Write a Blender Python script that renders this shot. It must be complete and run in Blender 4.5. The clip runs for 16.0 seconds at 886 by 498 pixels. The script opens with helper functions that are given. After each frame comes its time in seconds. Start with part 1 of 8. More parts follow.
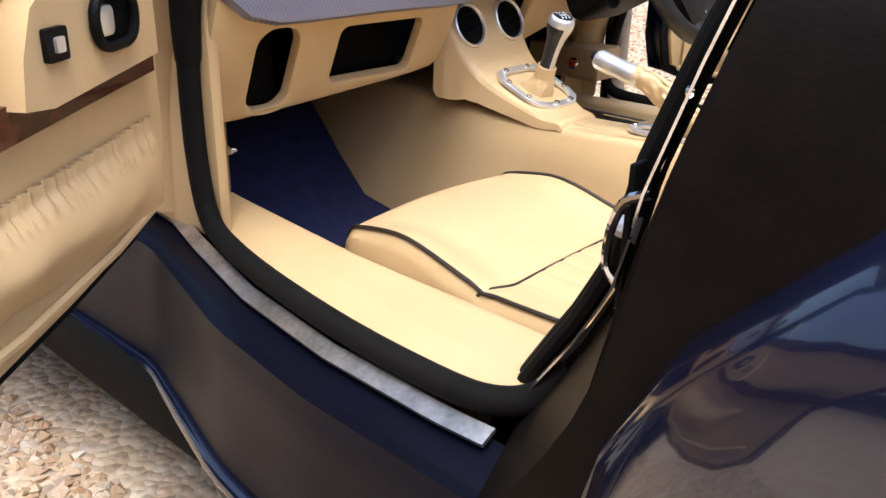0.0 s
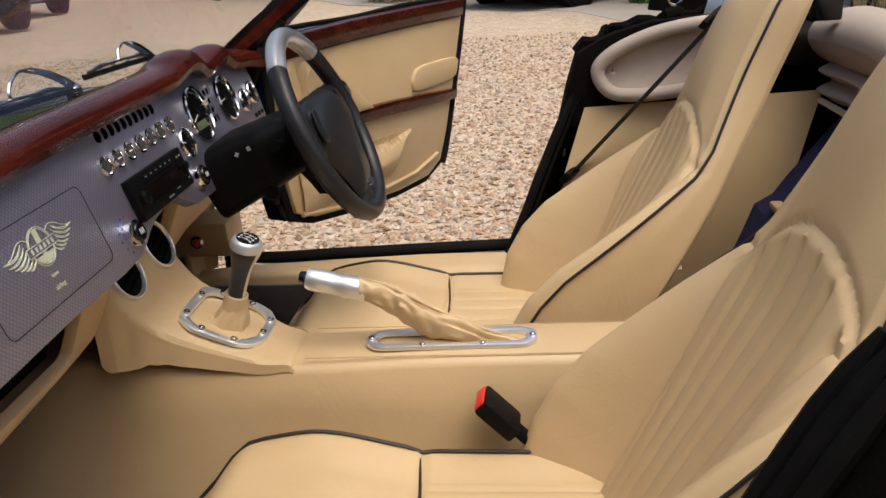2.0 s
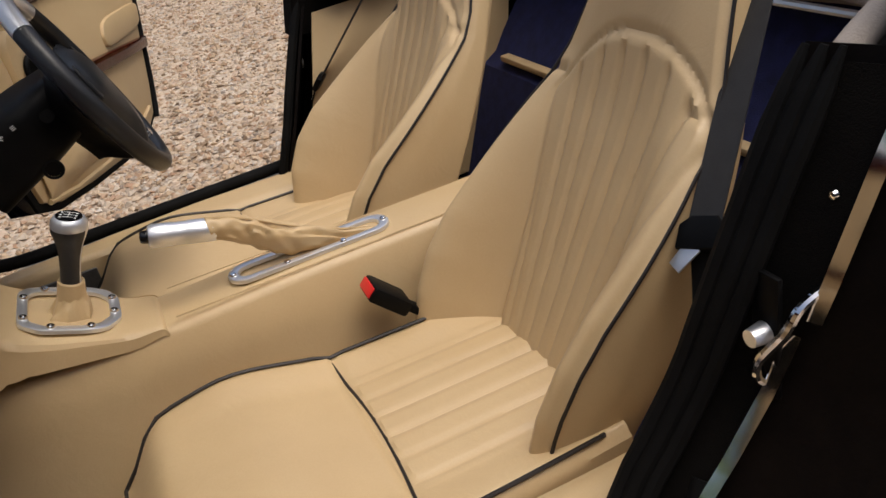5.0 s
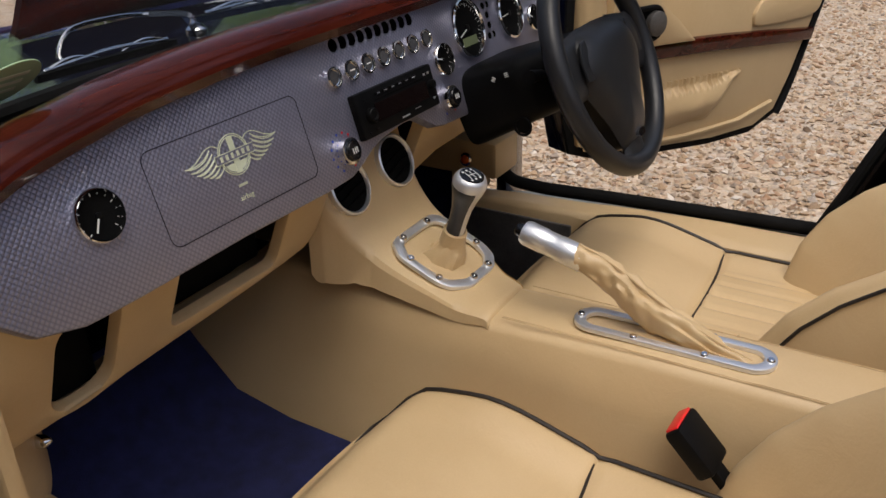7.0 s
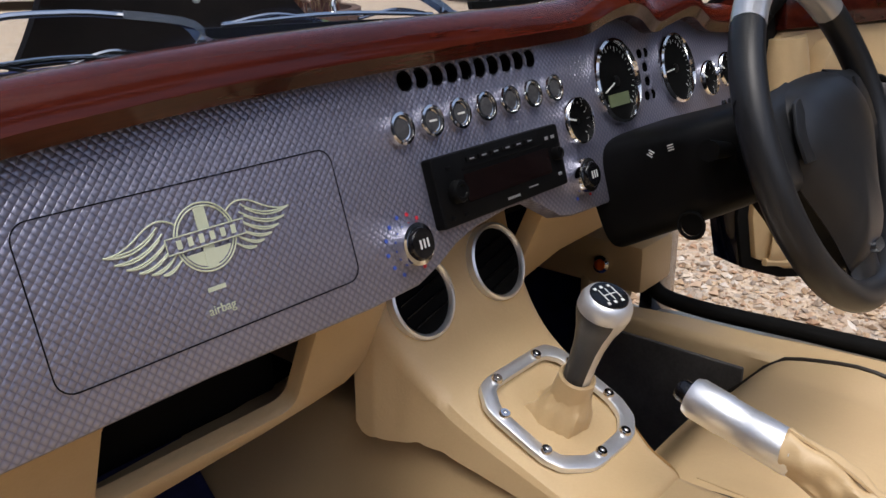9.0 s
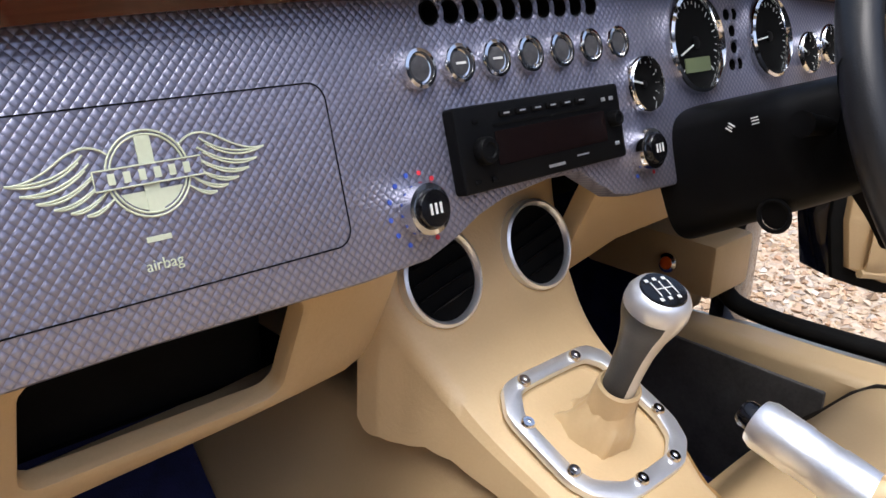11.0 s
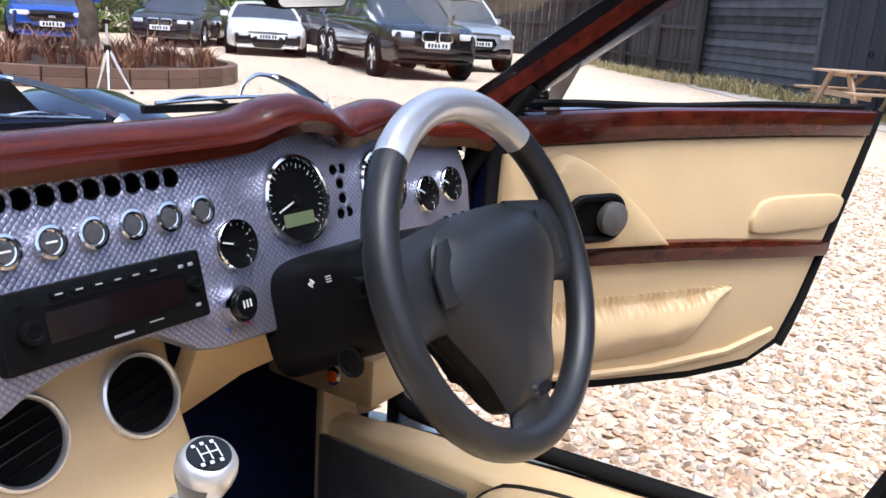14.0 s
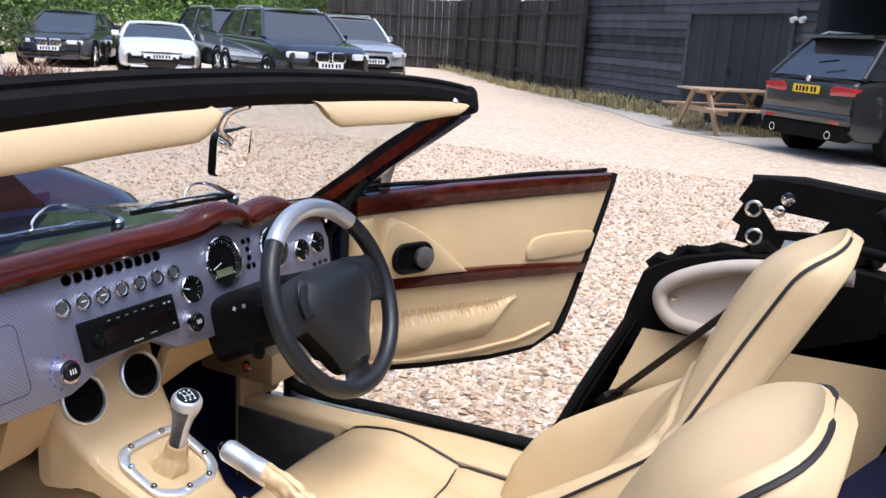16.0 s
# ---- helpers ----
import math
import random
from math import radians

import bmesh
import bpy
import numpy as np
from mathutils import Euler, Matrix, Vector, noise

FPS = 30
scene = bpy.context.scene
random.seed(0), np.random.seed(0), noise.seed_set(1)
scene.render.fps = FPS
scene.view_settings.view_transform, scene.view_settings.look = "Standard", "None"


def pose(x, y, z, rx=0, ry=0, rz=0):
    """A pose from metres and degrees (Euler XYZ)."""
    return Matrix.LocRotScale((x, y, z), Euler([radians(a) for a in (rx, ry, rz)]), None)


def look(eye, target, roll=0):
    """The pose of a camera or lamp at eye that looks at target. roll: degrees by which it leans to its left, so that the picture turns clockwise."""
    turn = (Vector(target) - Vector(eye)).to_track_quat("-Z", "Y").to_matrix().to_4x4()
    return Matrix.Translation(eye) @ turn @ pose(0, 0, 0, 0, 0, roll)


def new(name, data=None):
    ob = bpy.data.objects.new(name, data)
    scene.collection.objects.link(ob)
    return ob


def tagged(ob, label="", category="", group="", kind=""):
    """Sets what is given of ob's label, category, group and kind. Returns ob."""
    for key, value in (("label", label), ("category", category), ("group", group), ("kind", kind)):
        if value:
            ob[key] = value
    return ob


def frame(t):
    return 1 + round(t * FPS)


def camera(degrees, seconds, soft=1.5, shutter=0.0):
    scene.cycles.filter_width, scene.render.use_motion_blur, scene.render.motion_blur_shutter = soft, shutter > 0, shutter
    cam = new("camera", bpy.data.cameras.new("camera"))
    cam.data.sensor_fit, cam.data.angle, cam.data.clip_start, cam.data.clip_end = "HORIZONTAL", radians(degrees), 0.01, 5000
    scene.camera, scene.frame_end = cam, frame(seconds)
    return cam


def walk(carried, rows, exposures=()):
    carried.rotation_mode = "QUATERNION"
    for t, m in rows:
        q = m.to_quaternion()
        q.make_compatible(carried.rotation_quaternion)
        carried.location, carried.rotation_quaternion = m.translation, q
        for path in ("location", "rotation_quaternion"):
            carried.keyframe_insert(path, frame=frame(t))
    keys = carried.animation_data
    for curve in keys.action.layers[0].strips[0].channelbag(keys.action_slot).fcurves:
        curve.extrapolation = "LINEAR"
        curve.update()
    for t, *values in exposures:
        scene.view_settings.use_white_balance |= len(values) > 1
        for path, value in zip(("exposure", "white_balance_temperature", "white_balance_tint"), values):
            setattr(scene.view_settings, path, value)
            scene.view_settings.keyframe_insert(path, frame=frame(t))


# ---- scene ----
cam = camera(56.0, 16.0)
PATH = [
    (0, (-1.202, -0.95, 0.987), (0.184, 0.262, 0.206), 1.5),
    (0.5, (-1.208, -0.851, 1.044), (0.325, 0.237, 0.36), 0.1),
    (1, (-1.205, -0.707, 1.128), (0.519, 0.034, 0.436), -1.5),
    (1.5, (-1.155, -0.61, 1.208), (0.68, -0.189, 0.535), -3.6),
    (2, (-1.066, -0.518, 1.198), (0.792, -0.347, 0.479), -3.5),
    (2.5, (-1.04, -0.441, 1.21), (0.81, -0.591, 0.463), -3.5),
    (3, (-1.044, -0.368, 1.252), (0.73, -1.03, 0.609), -2.7),
    (3.5, (-1.036, -0.34, 1.247), (0.656, -1.25, 0.692), -1.4),
    (4, (-1.038, -0.333, 1.223), (0.625, -1.19, 0.517), -4.1),
    (4.5, (-1.057, -0.296, 1.198), (0.614, -0.985, 0.34), -9.8),
    (5, (-1.089, -0.259, 1.184), (0.58, -0.818, 0.236), -12.4),
    (5.2, (-1.108, -0.266, 1.186), (0.571, -0.708, 0.194), -15.3),
    (7.3, (-0.815, -0.687, 1.201), (0.648, 0.405, 0.383), -0.1),
    (7.5, (-0.778, -0.713, 1.201), (0.646, 0.468, 0.442), -0.2),
    (8, (-0.699, -0.728, 1.187), (0.651, 0.555, 0.459), 0.5),
    (8.5, (-0.631, -0.625, 1.185), (0.817, 0.544, 0.452), 0.2),
    (9, (-0.553, -0.45, 1.075), (0.873, 0.775, 0.395), -0.8),
    (9.2, (-0.535, -0.404, 1.04), (0.836, 0.882, 0.357), -0.7),
    (11.3, (-0.418, -0.417, 1.015), (0.879, 0.939, 0.323), 1.3),
    (11.5, (-0.392, -0.428, 1.011), (0.918, 0.908, 0.304), 1.8),
    (12, (-0.35, -0.452, 1.007), (0.97, 0.858, 0.271), 1.8),
    (12.5, (-0.324, -0.48, 1.033), (1.069, 0.812, 0.409), -0.5),
    (13, (-0.321, -0.516, 1.053), (1.168, 0.687, 0.474), 1.3),
    (13.5, (-0.34, -0.551, 1.086), (1.222, 0.577, 0.548), 2.6),
    (14, (-0.362, -0.571, 1.123), (1.265, 0.462, 0.59), 3.9),
    (14.5, (-0.44, -0.62, 1.182), (1.227, 0.375, 0.7), 5.3),
    (15, (-0.556, -0.715, 1.25), (1.138, 0.202, 0.712), 6.7),
    (15.5, (-0.704, -0.841, 1.299), (1.013, 0.051, 0.79), 5.3),
    (16, (-0.855, -0.965, 1.344), (0.891, -0.124, 0.849), 3.5),
]
walk(cam, [(t, look(eye, target, roll)) for t, eye, target, roll in PATH],
     exposures=[(0, 0.95, 6000, 10), (0.5, 0.9, 5900, 10), (1, 0.55, 6200, 10), (1.5, 0.25, 6400, 10), (2, 0.1, 6500, 10), (3, -0.2, 6500, 10), (4, -0.22, 6400, 10), (5, -0.22, 6400, 10), (7.5, -0.25, 6300, 10), (8, -0.2, 6200, 10), (9, 0.05, 6000, 10), (11.5, 0.75, 5700, 10), (12.5, 0.97, 5500, 10), (14, 1.06, 5500, 10), (15, 0.93, 5500, 10), (16, 0.72, 5500, 10)])

# ---- light ----
world = bpy.data.worlds.new("sky")
scene.world = world
world.use_nodes = True
wn, wl = world.node_tree.nodes, world.node_tree.links
sky = wn.new("ShaderNodeTexSky")
sky.sky_type = "NISHITA"
sky.sun_disc = False
sky.sun_elevation, sky.sun_rotation = radians(70), radians(219)
sky.air_density, sky.dust_density, sky.ozone_density = 1.0, 6.0, 1.0
wn["Background"].inputs["Strength"].default_value = 0.15
wl.new(sky.outputs[0], wn["Background"].inputs[0])
sun_data = bpy.data.lights.new("sun", "SUN")
sun_data.energy, sun_data.angle, sun_data.color = 1.5, radians(45), (1.0, 0.95, 0.88)
sun = new("sun", sun_data)
sun.matrix_world = look((-4, -5, 18), (0, 0, 0))


# ---- materials ----
def material(name, colour, rough=0.5, metal=0.0, coat=0.0, spec=0.5):
    m = bpy.data.materials.new(name)
    m.use_nodes = True
    b = m.node_tree.nodes["Principled BSDF"]
    b.inputs["Base Color"].default_value = (*colour, 1)
    b.inputs["Roughness"].default_value = rough
    b.inputs["Metallic"].default_value = metal
    b.inputs["Coat Weight"].default_value = coat
    b.inputs["Coat Roughness"].default_value = 0.04
    b.inputs["Specular IOR Level"].default_value = spec
    return m


def node(m, kind, **values):
    n = m.node_tree.nodes.new(kind)
    for key, value in values.items():
        n.inputs[key].default_value = value
    return n


def link(m, a, b):
    m.node_tree.links.new(a, b)


def ramp(m, source, stops):
    r = m.node_tree.nodes.new("ShaderNodeValToRGB")
    e = r.color_ramp.elements
    while len(e) < len(stops):
        e.new(0.5)
    for one, (at, colour) in zip(e, stops):
        one.position, one.color = at, (*colour, 1)
    link(m, source, r.inputs[0])
    return r.outputs[0]


def coords(m):
    g = m.node_tree.nodes.new("ShaderNodeNewGeometry")
    return g.outputs["Position"]


def bump(m, height, strength=0.3, distance=0.002):
    b = node(m, "ShaderNodeBump", Strength=strength, Distance=distance)
    link(m, height, b.inputs["Height"])
    link(m, b.outputs[0], m.node_tree.nodes["Principled BSDF"].inputs["Normal"])


def noise_tex(m, scale, detail=4.0, rough=0.55, vector=None):
    n = node(m, "ShaderNodeTexNoise", Scale=scale, Detail=detail, Roughness=rough)
    link(m, vector or coords(m), n.inputs["Vector"])
    return n.outputs["Fac"]


def mixed(m, fac, a, b):
    x = m.node_tree.nodes.new("ShaderNodeMix")
    x.data_type = "RGBA"
    for socket, value in ((x.inputs[0], fac), (x.inputs[6], a), (x.inputs[7], b)):
        if isinstance(value, tuple):
            socket.default_value = (*value, 1)
        elif isinstance(value, float):
            socket.default_value = value
        else:
            link(m, value, socket)
    return x.outputs[2]


def calc(m, kind, a, b=None):
    n = m.node_tree.nodes.new("ShaderNodeMath")
    n.operation = kind
    for socket, value in ((n.inputs[0], a), (n.inputs[1], b)):
        if value is None:
            continue
        if isinstance(value, (int, float)):
            socket.default_value = value
        else:
            link(m, value, socket)
    return n.outputs[0]


def speckled(name, low, high, scale, rough, relief=0.3, metal=0.0, coat=0.0, fine=None, distance=0.002):
    """A surface with stains at one scale and grain at a finer one."""
    m = material(name, high, rough, metal, coat)
    b = m.node_tree.nodes["Principled BSDF"]
    big, small = noise_tex(m, scale), noise_tex(m, fine or scale * 14, 3)
    tone = calc(m, "ADD", calc(m, "MULTIPLY", big, 0.7), calc(m, "MULTIPLY", small, 0.3))
    link(m, ramp(m, tone, [(0.3, low), (0.7, high)]), b.inputs["Base Color"])
    if relief:
        bump(m, small, relief, distance)
    return m


leather = speckled("tan leather", (0.545, 0.39, 0.205), (0.61, 0.45, 0.245), 7, 0.42, 0.12, fine=420, distance=0.001)
leather_node = node(leather, "ShaderNodeBump", Strength=0.22, Distance=0.004)
crease = node(leather, "ShaderNodeTexNoise", Scale=16.0, Detail=6.0, Roughness=0.62, Distortion=1.4)
link(leather, coords(leather), crease.inputs["Vector"])
link(leather, crease.outputs["Fac"], leather_node.inputs["Height"])
fine_bump = [n for n in leather.node_tree.nodes if n.bl_idname == "ShaderNodeBump" and n != leather_node][0]
link(leather, leather_node.outputs[0], fine_bump.inputs["Normal"])
piping_mat = speckled("dark piping", (0.012, 0.008, 0.006), (0.02, 0.015, 0.012), 30, 0.5, 0)
carpet = speckled("navy carpet", (0.006, 0.009, 0.046), (0.015, 0.021, 0.105), 40, 0.95, 0.9, fine=700, distance=0.003)
navy = speckled("navy paint", (0.003, 0.005, 0.018), (0.005, 0.007, 0.025), 3, 0.18, 0, coat=1.0)
black_plastic = speckled("black plastic", (0.003, 0.003, 0.0033), (0.006, 0.006, 0.0063), 25, 0.46, 0.15, fine=900, distance=0.0006)
gloss_black = speckled("gloss black", (0.004, 0.004, 0.005), (0.006, 0.006, 0.007), 12, 0.12, 0)
rubber = speckled("black rubber", (0.005, 0.005, 0.005), (0.010, 0.010, 0.010), 20, 0.75, 0.2, fine=500)
hood_cloth = speckled("black hood cloth", (0.005, 0.0045, 0.004), (0.010, 0.009, 0.008), 9, 0.95, 0.7, fine=600, distance=0.002)
lining = speckled("beige headlining", (0.40, 0.33, 0.27), (0.50, 0.43, 0.36), 6, 0.9, 0.4, fine=500)
chrome = speckled("chrome", (0.75, 0.75, 0.76), (0.86, 0.86, 0.87), 8, 0.09, 0, metal=1.0)
satin = speckled("brushed aluminium", (0.80, 0.81, 0.83), (0.90, 0.91, 0.92), 30, 0.36, 0.1, metal=0.85)
silver_paint = speckled("silver lacquer", (0.62, 0.63, 0.65), (0.70, 0.71, 0.73), 40, 0.3, 0, metal=0.6, coat=0.4)
wheel_leather = speckled("black leather", (0.012, 0.0125, 0.014), (0.020, 0.021, 0.023), 20, 0.36, 0.2, fine=700, distance=0.0008)
# near-black for dial faces and joints, and for shade painted into hollows
void = speckled("near-black and recess shade", (0.003, 0.003, 0.003), (0.006, 0.006, 0.006), 20, 0.8, 0)
red_plastic = material("red plastic", (0.75, 0.02, 0.02), 0.35)
amber = material("amber lens", (0.8, 0.12, 0.01), 0.15)
white_print = material("white print", (0.75, 0.75, 0.72), 0.5)
pale_print = speckled("pale green print", (0.58, 0.62, 0.45), (0.66, 0.70, 0.53), 30, 0.5, 0)
red_print = material("red print", (0.6, 0.03, 0.05), 0.5)
blue_print = material("blue print", (0.05, 0.1, 0.5), 0.5)
smoke = speckled("smoked button cap", (0.05, 0.05, 0.055), (0.09, 0.09, 0.095), 200, 0.25, 0)
scuffed = speckled("scuffed dark metal", (0.05, 0.047, 0.044), (0.13, 0.12, 0.11), 14, 0.5, 0.2, fine=200)
scuffed_alloy = speckled("scuffed aluminium", (0.30, 0.31, 0.32), (0.80, 0.81, 0.82), 22, 0.30, 0.2, metal=0.9, fine=160)
webbing = speckled("black webbing", (0.016, 0.016, 0.017), (0.026, 0.026, 0.027), 60, 0.8, 0.4, fine=900, distance=0.0008)
strut_grey = speckled("pale grey strut paint", (0.44, 0.44, 0.46), (0.55, 0.55, 0.57), 30, 0.45, 0)
lcd = material("display", (0.16, 0.19, 0.10), 0.25)
screen_mat = material("radio display", (0.007, 0.004, 0.004), 0.15)


def wood_material():
    m = material("red-brown lacquered wood", (0.16, 0.03, 0.012), 0.22, 0, 0.40, 0.14)
    b = m.node_tree.nodes["Principled BSDF"]
    v = node(m, "ShaderNodeVectorMath")
    v.operation = "MULTIPLY"
    v.inputs[1].default_value = (3, 45, 45)
    link(m, coords(m), v.inputs[0])
    n = noise_tex(m, 1.3, 6, 0.6, v.outputs[0])
    link(m, ramp(m, n, [(0.25, (0.018, 0.0024, 0.0014)), (0.5, (0.048, 0.0066, 0.0030)), (0.75, (0.086, 0.0150, 0.0058))]), b.inputs["Base Color"])
    return m


wood = wood_material()
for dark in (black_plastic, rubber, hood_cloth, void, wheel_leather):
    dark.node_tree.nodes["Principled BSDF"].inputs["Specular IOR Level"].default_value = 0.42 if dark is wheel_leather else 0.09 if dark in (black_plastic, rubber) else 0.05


def dash_material():
    """Grey-lilac metal pressed with small diamond cushions, the shade of their grooves put into the colour."""
    m = material("pressed lilac-grey metal", (0.27, 0.26, 0.33), 0.36, 0.70)
    b = m.node_tree.nodes["Principled BSDF"]
    sep = m.node_tree.nodes.new("ShaderNodeSeparateXYZ")
    link(m, coords(m), sep.inputs[0])
    x, z = sep.outputs[0], sep.outputs[2]
    k = math.pi / 0.0062
    s1 = calc(m, "SINE", calc(m, "MULTIPLY", calc(m, "ADD", x, z), k))
    s2 = calc(m, "SINE", calc(m, "MULTIPLY", calc(m, "SUBTRACT", x, z), k))
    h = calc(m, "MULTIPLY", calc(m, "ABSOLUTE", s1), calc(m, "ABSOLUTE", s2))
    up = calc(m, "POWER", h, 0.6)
    # tone follows cushion height, so groove shade is painted with the relief
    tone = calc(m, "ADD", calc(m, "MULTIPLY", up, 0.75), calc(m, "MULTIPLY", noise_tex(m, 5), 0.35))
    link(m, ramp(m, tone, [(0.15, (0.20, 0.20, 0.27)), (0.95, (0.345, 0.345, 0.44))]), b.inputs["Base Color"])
    bump(m, up, 0.42, 0.0016)
    return m


dash_metal = dash_material()


def glass_material(name, tint, rough=0.0):
    m = material(name, tint, rough)
    b = m.node_tree.nodes["Principled BSDF"]
    b.inputs["Transmission Weight"].default_value = 1.0
    b.inputs["IOR"].default_value = 1.35
    return m


clear_glass = glass_material("clear glass", (0.97, 0.99, 0.98))
mirror_mat = material("mirror", (0.92, 0.92, 0.92), 0.0, 1.0)
dark_glass = speckled("tinted car glass", (0.02, 0.025, 0.03), (0.03, 0.035, 0.04), 2, 0.06, 0, coat=1.0)


def gravel_material(name, island):
    m = material(name, (0.4, 0.3, 0.2), 0.9)
    b = m.node_tree.nodes["Principled BSDF"]
    stones = [(0.0, (0.14, 0.09, 0.055)), (0.2, (0.50, 0.35, 0.21)), (0.4, (0.62, 0.50, 0.36)), (0.58, (0.40, 0.23, 0.13)), (0.75, (0.70, 0.60, 0.47)), (0.9, (0.26, 0.21, 0.17)), (1.0, (0.80, 0.74, 0.65))]
    if island:
        g = m.node_tree.nodes.new("ShaderNodeNewGeometry")
        tone = ramp(m, g.outputs["Random Per Island"], stones)
        bump(m, noise_tex(m, 200, 3), 0.4, 0.002)
        link(m, mixed(m, calc(m, "MULTIPLY", noise_tex(m, 160, 3), 0.4), tone, (0.42, 0.30, 0.19)), b.inputs["Base Color"])
        return m
    v = node(m, "ShaderNodeTexVoronoi", Scale=46.0, Randomness=1.0)
    link(m, coords(m), v.inputs["Vector"])
    sep = m.node_tree.nodes.new("ShaderNodeSeparateColor")
    link(m, v.outputs["Color"], sep.inputs[0])
    tone = ramp(m, sep.outputs[0], stones)
    v2 = node(m, "ShaderNodeTexVoronoi", Scale=17.0, Randomness=1.0)
    link(m, coords(m), v2.inputs["Vector"])
    sep2 = m.node_tree.nodes.new("ShaderNodeSeparateColor")
    link(m, v2.outputs["Color"], sep2.inputs[0])
    tone = mixed(m, 0.45, tone, ramp(m, sep2.outputs[1], stones))
    wide = noise_tex(m, 0.35, 5)
    tone = mixed(m, calc(m, "MULTIPLY", wide, 0.6), tone, (0.66, 0.545, 0.41))
    link(m, tone, b.inputs["Base Color"])
    bump(m, calc(m, "SUBTRACT", 1.0, v.outputs["Distance"]), 0.6, 0.02)
    return m


gravel_ground = gravel_material("gravel bed", False)
gravel_stone = gravel_material("gravel stones", True)
concrete = speckled("pale concrete", (0.40, 0.36, 0.30), (0.50, 0.45, 0.38), 1.2, 0.9, 0.4, fine=60, distance=0.004)


def board_material(name, low, high):
    m = material(name, high, 0.75)
    b = m.node_tree.nodes["Principled BSDF"]
    info = m.node_tree.nodes.new("ShaderNodeObjectInfo")
    tone = calc(m, "ADD", calc(m, "MULTIPLY", info.outputs["Random"], 0.45), calc(m, "MULTIPLY", noise_tex(m, 3.0, 6), 0.6))
    link(m, ramp(m, tone, [(0.25, low), (0.8, high)]), b.inputs["Base Color"])
    bump(m, noise_tex(m, 18, 6), 0.6, 0.01)
    return m


black_board = board_material("weathered black boards", (0.008, 0.009, 0.011), (0.085, 0.09, 0.105))
fence_board = board_material("dark brown boards", (0.016, 0.014, 0.013), (0.05, 0.043, 0.04))
door_board = board_material("blue-black boards", (0.014, 0.017, 0.022), (0.03, 0.036, 0.046))
pale_timber = board_material("weathered pine", (0.32, 0.20, 0.11), (0.52, 0.38, 0.25))
sleeper = board_material("brown sleepers", (0.08, 0.045, 0.03), (0.17, 0.10, 0.07))
brick_mat = board_material("red brick", (0.10, 0.035, 0.025), (0.2, 0.08, 0.055))


def leaf_material(name, stops):
    m = material(name, stops[0][1], 0.5)
    b = m.node_tree.nodes["Principled BSDF"]
    g = m.node_tree.nodes.new("ShaderNodeNewGeometry")
    link(m, ramp(m, g.outputs["Random Per Island"], stops), b.inputs["Base Color"])
    b.inputs["Subsurface Weight"].default_value = 0.0
    return m


leaf_green = leaf_material("hedge leaves", [(0.0, (0.05, 0.11, 0.02)), (0.5, (0.16, 0.27, 0.05)), (1.0, (0.32, 0.43, 0.12))])
leaf_pale = leaf_material("pale willow leaves", [(0.0, (0.06, 0.11, 0.03)), (0.6, (0.15, 0.21, 0.07)), (1.0, (0.30, 0.36, 0.18))])
leaf_red = leaf_material("bronze grass blades", [(0.0, (0.10, 0.03, 0.025)), (0.5, (0.24, 0.10, 0.06)), (1.0, (0.36, 0.24, 0.10))])
leaf_dry = leaf_material("dry grass blades", [(0.0, (0.14, 0.16, 0.05)), (0.5, (0.42, 0.34, 0.15)), (1.0, (0.58, 0.47, 0.26))])
bark = speckled("grey bark", (0.12, 0.09, 0.06), (0.28, 0.23, 0.17), 8, 0.9, 0.8, fine=60, distance=0.01)


# body navy darkened: the rocker's dark reflections are put into its colour
shaded_navy = speckled("navy paint darkened for shade", (0.0018, 0.0024, 0.007), (0.0032, 0.0042, 0.013), 4, 0.32, 0.1, fine=300)
shaded_navy.node_tree.nodes["Principled BSDF"].inputs["Specular IOR Level"].default_value = 0.12
# dusty navy bodywork turned brown-black; its dark gravel reflection is put into the colour
dusty_shaded_black = speckled("dusty paint with dark reflections", (0.0035, 0.0025, 0.0021), (0.0085, 0.0058, 0.0046), 26, 0.55, 0.15, fine=220)
dusty_shaded_black.node_tree.nodes["Principled BSDF"].inputs["Specular IOR Level"].default_value = 0.08

# ---- mesh helpers ----
def thing(name, place, label, category, group="", kind=""):
    ob = new(name)
    ob.location = place
    ob.empty_display_size = 0.1
    return tagged(ob, label, category, group, kind)


def root_of(ob):
    while ob.parent:
        ob = ob.parent
    return ob


def part(name, bm, mat, parent=None, label="", smooth=True, kind="", category=""):
    """Links a bmesh, given in world metres, as one mesh under its thing or part."""
    if parent:
        bmesh.ops.translate(bm, verts=bm.verts, vec=-Vector(root_of(parent).location))
    bmesh.ops.recalc_face_normals(bm, faces=bm.faces)
    me = bpy.data.meshes.new(name)
    bm.to_mesh(me)
    bm.free()
    me.materials.append(mat)
    if smooth:
        me.shade_smooth()
        me.set_sharp_from_angle(angle=radians(38))
    ob = new(name, me)
    if parent:
        ob.parent = parent
    return tagged(ob, label, category, kind=kind)


def lone(name, bm, mat, label, category="", kind="", smooth=True):
    """A thing that is one mesh, with its origin at the middle of its foot."""
    co = np.array([v.co for v in bm.verts])
    foot = Vector((*(co.min(0)[:2] + co.max(0)[:2]) / 2, co[:, 2].min()))
    bmesh.ops.translate(bm, verts=bm.verts, vec=-foot)
    ob = part(name, bm, mat, None, label, smooth, kind, category)
    ob.location = foot
    return ob


def shift(bm, m):
    bmesh.ops.transform(bm, matrix=m, verts=bm.verts)
    return bm


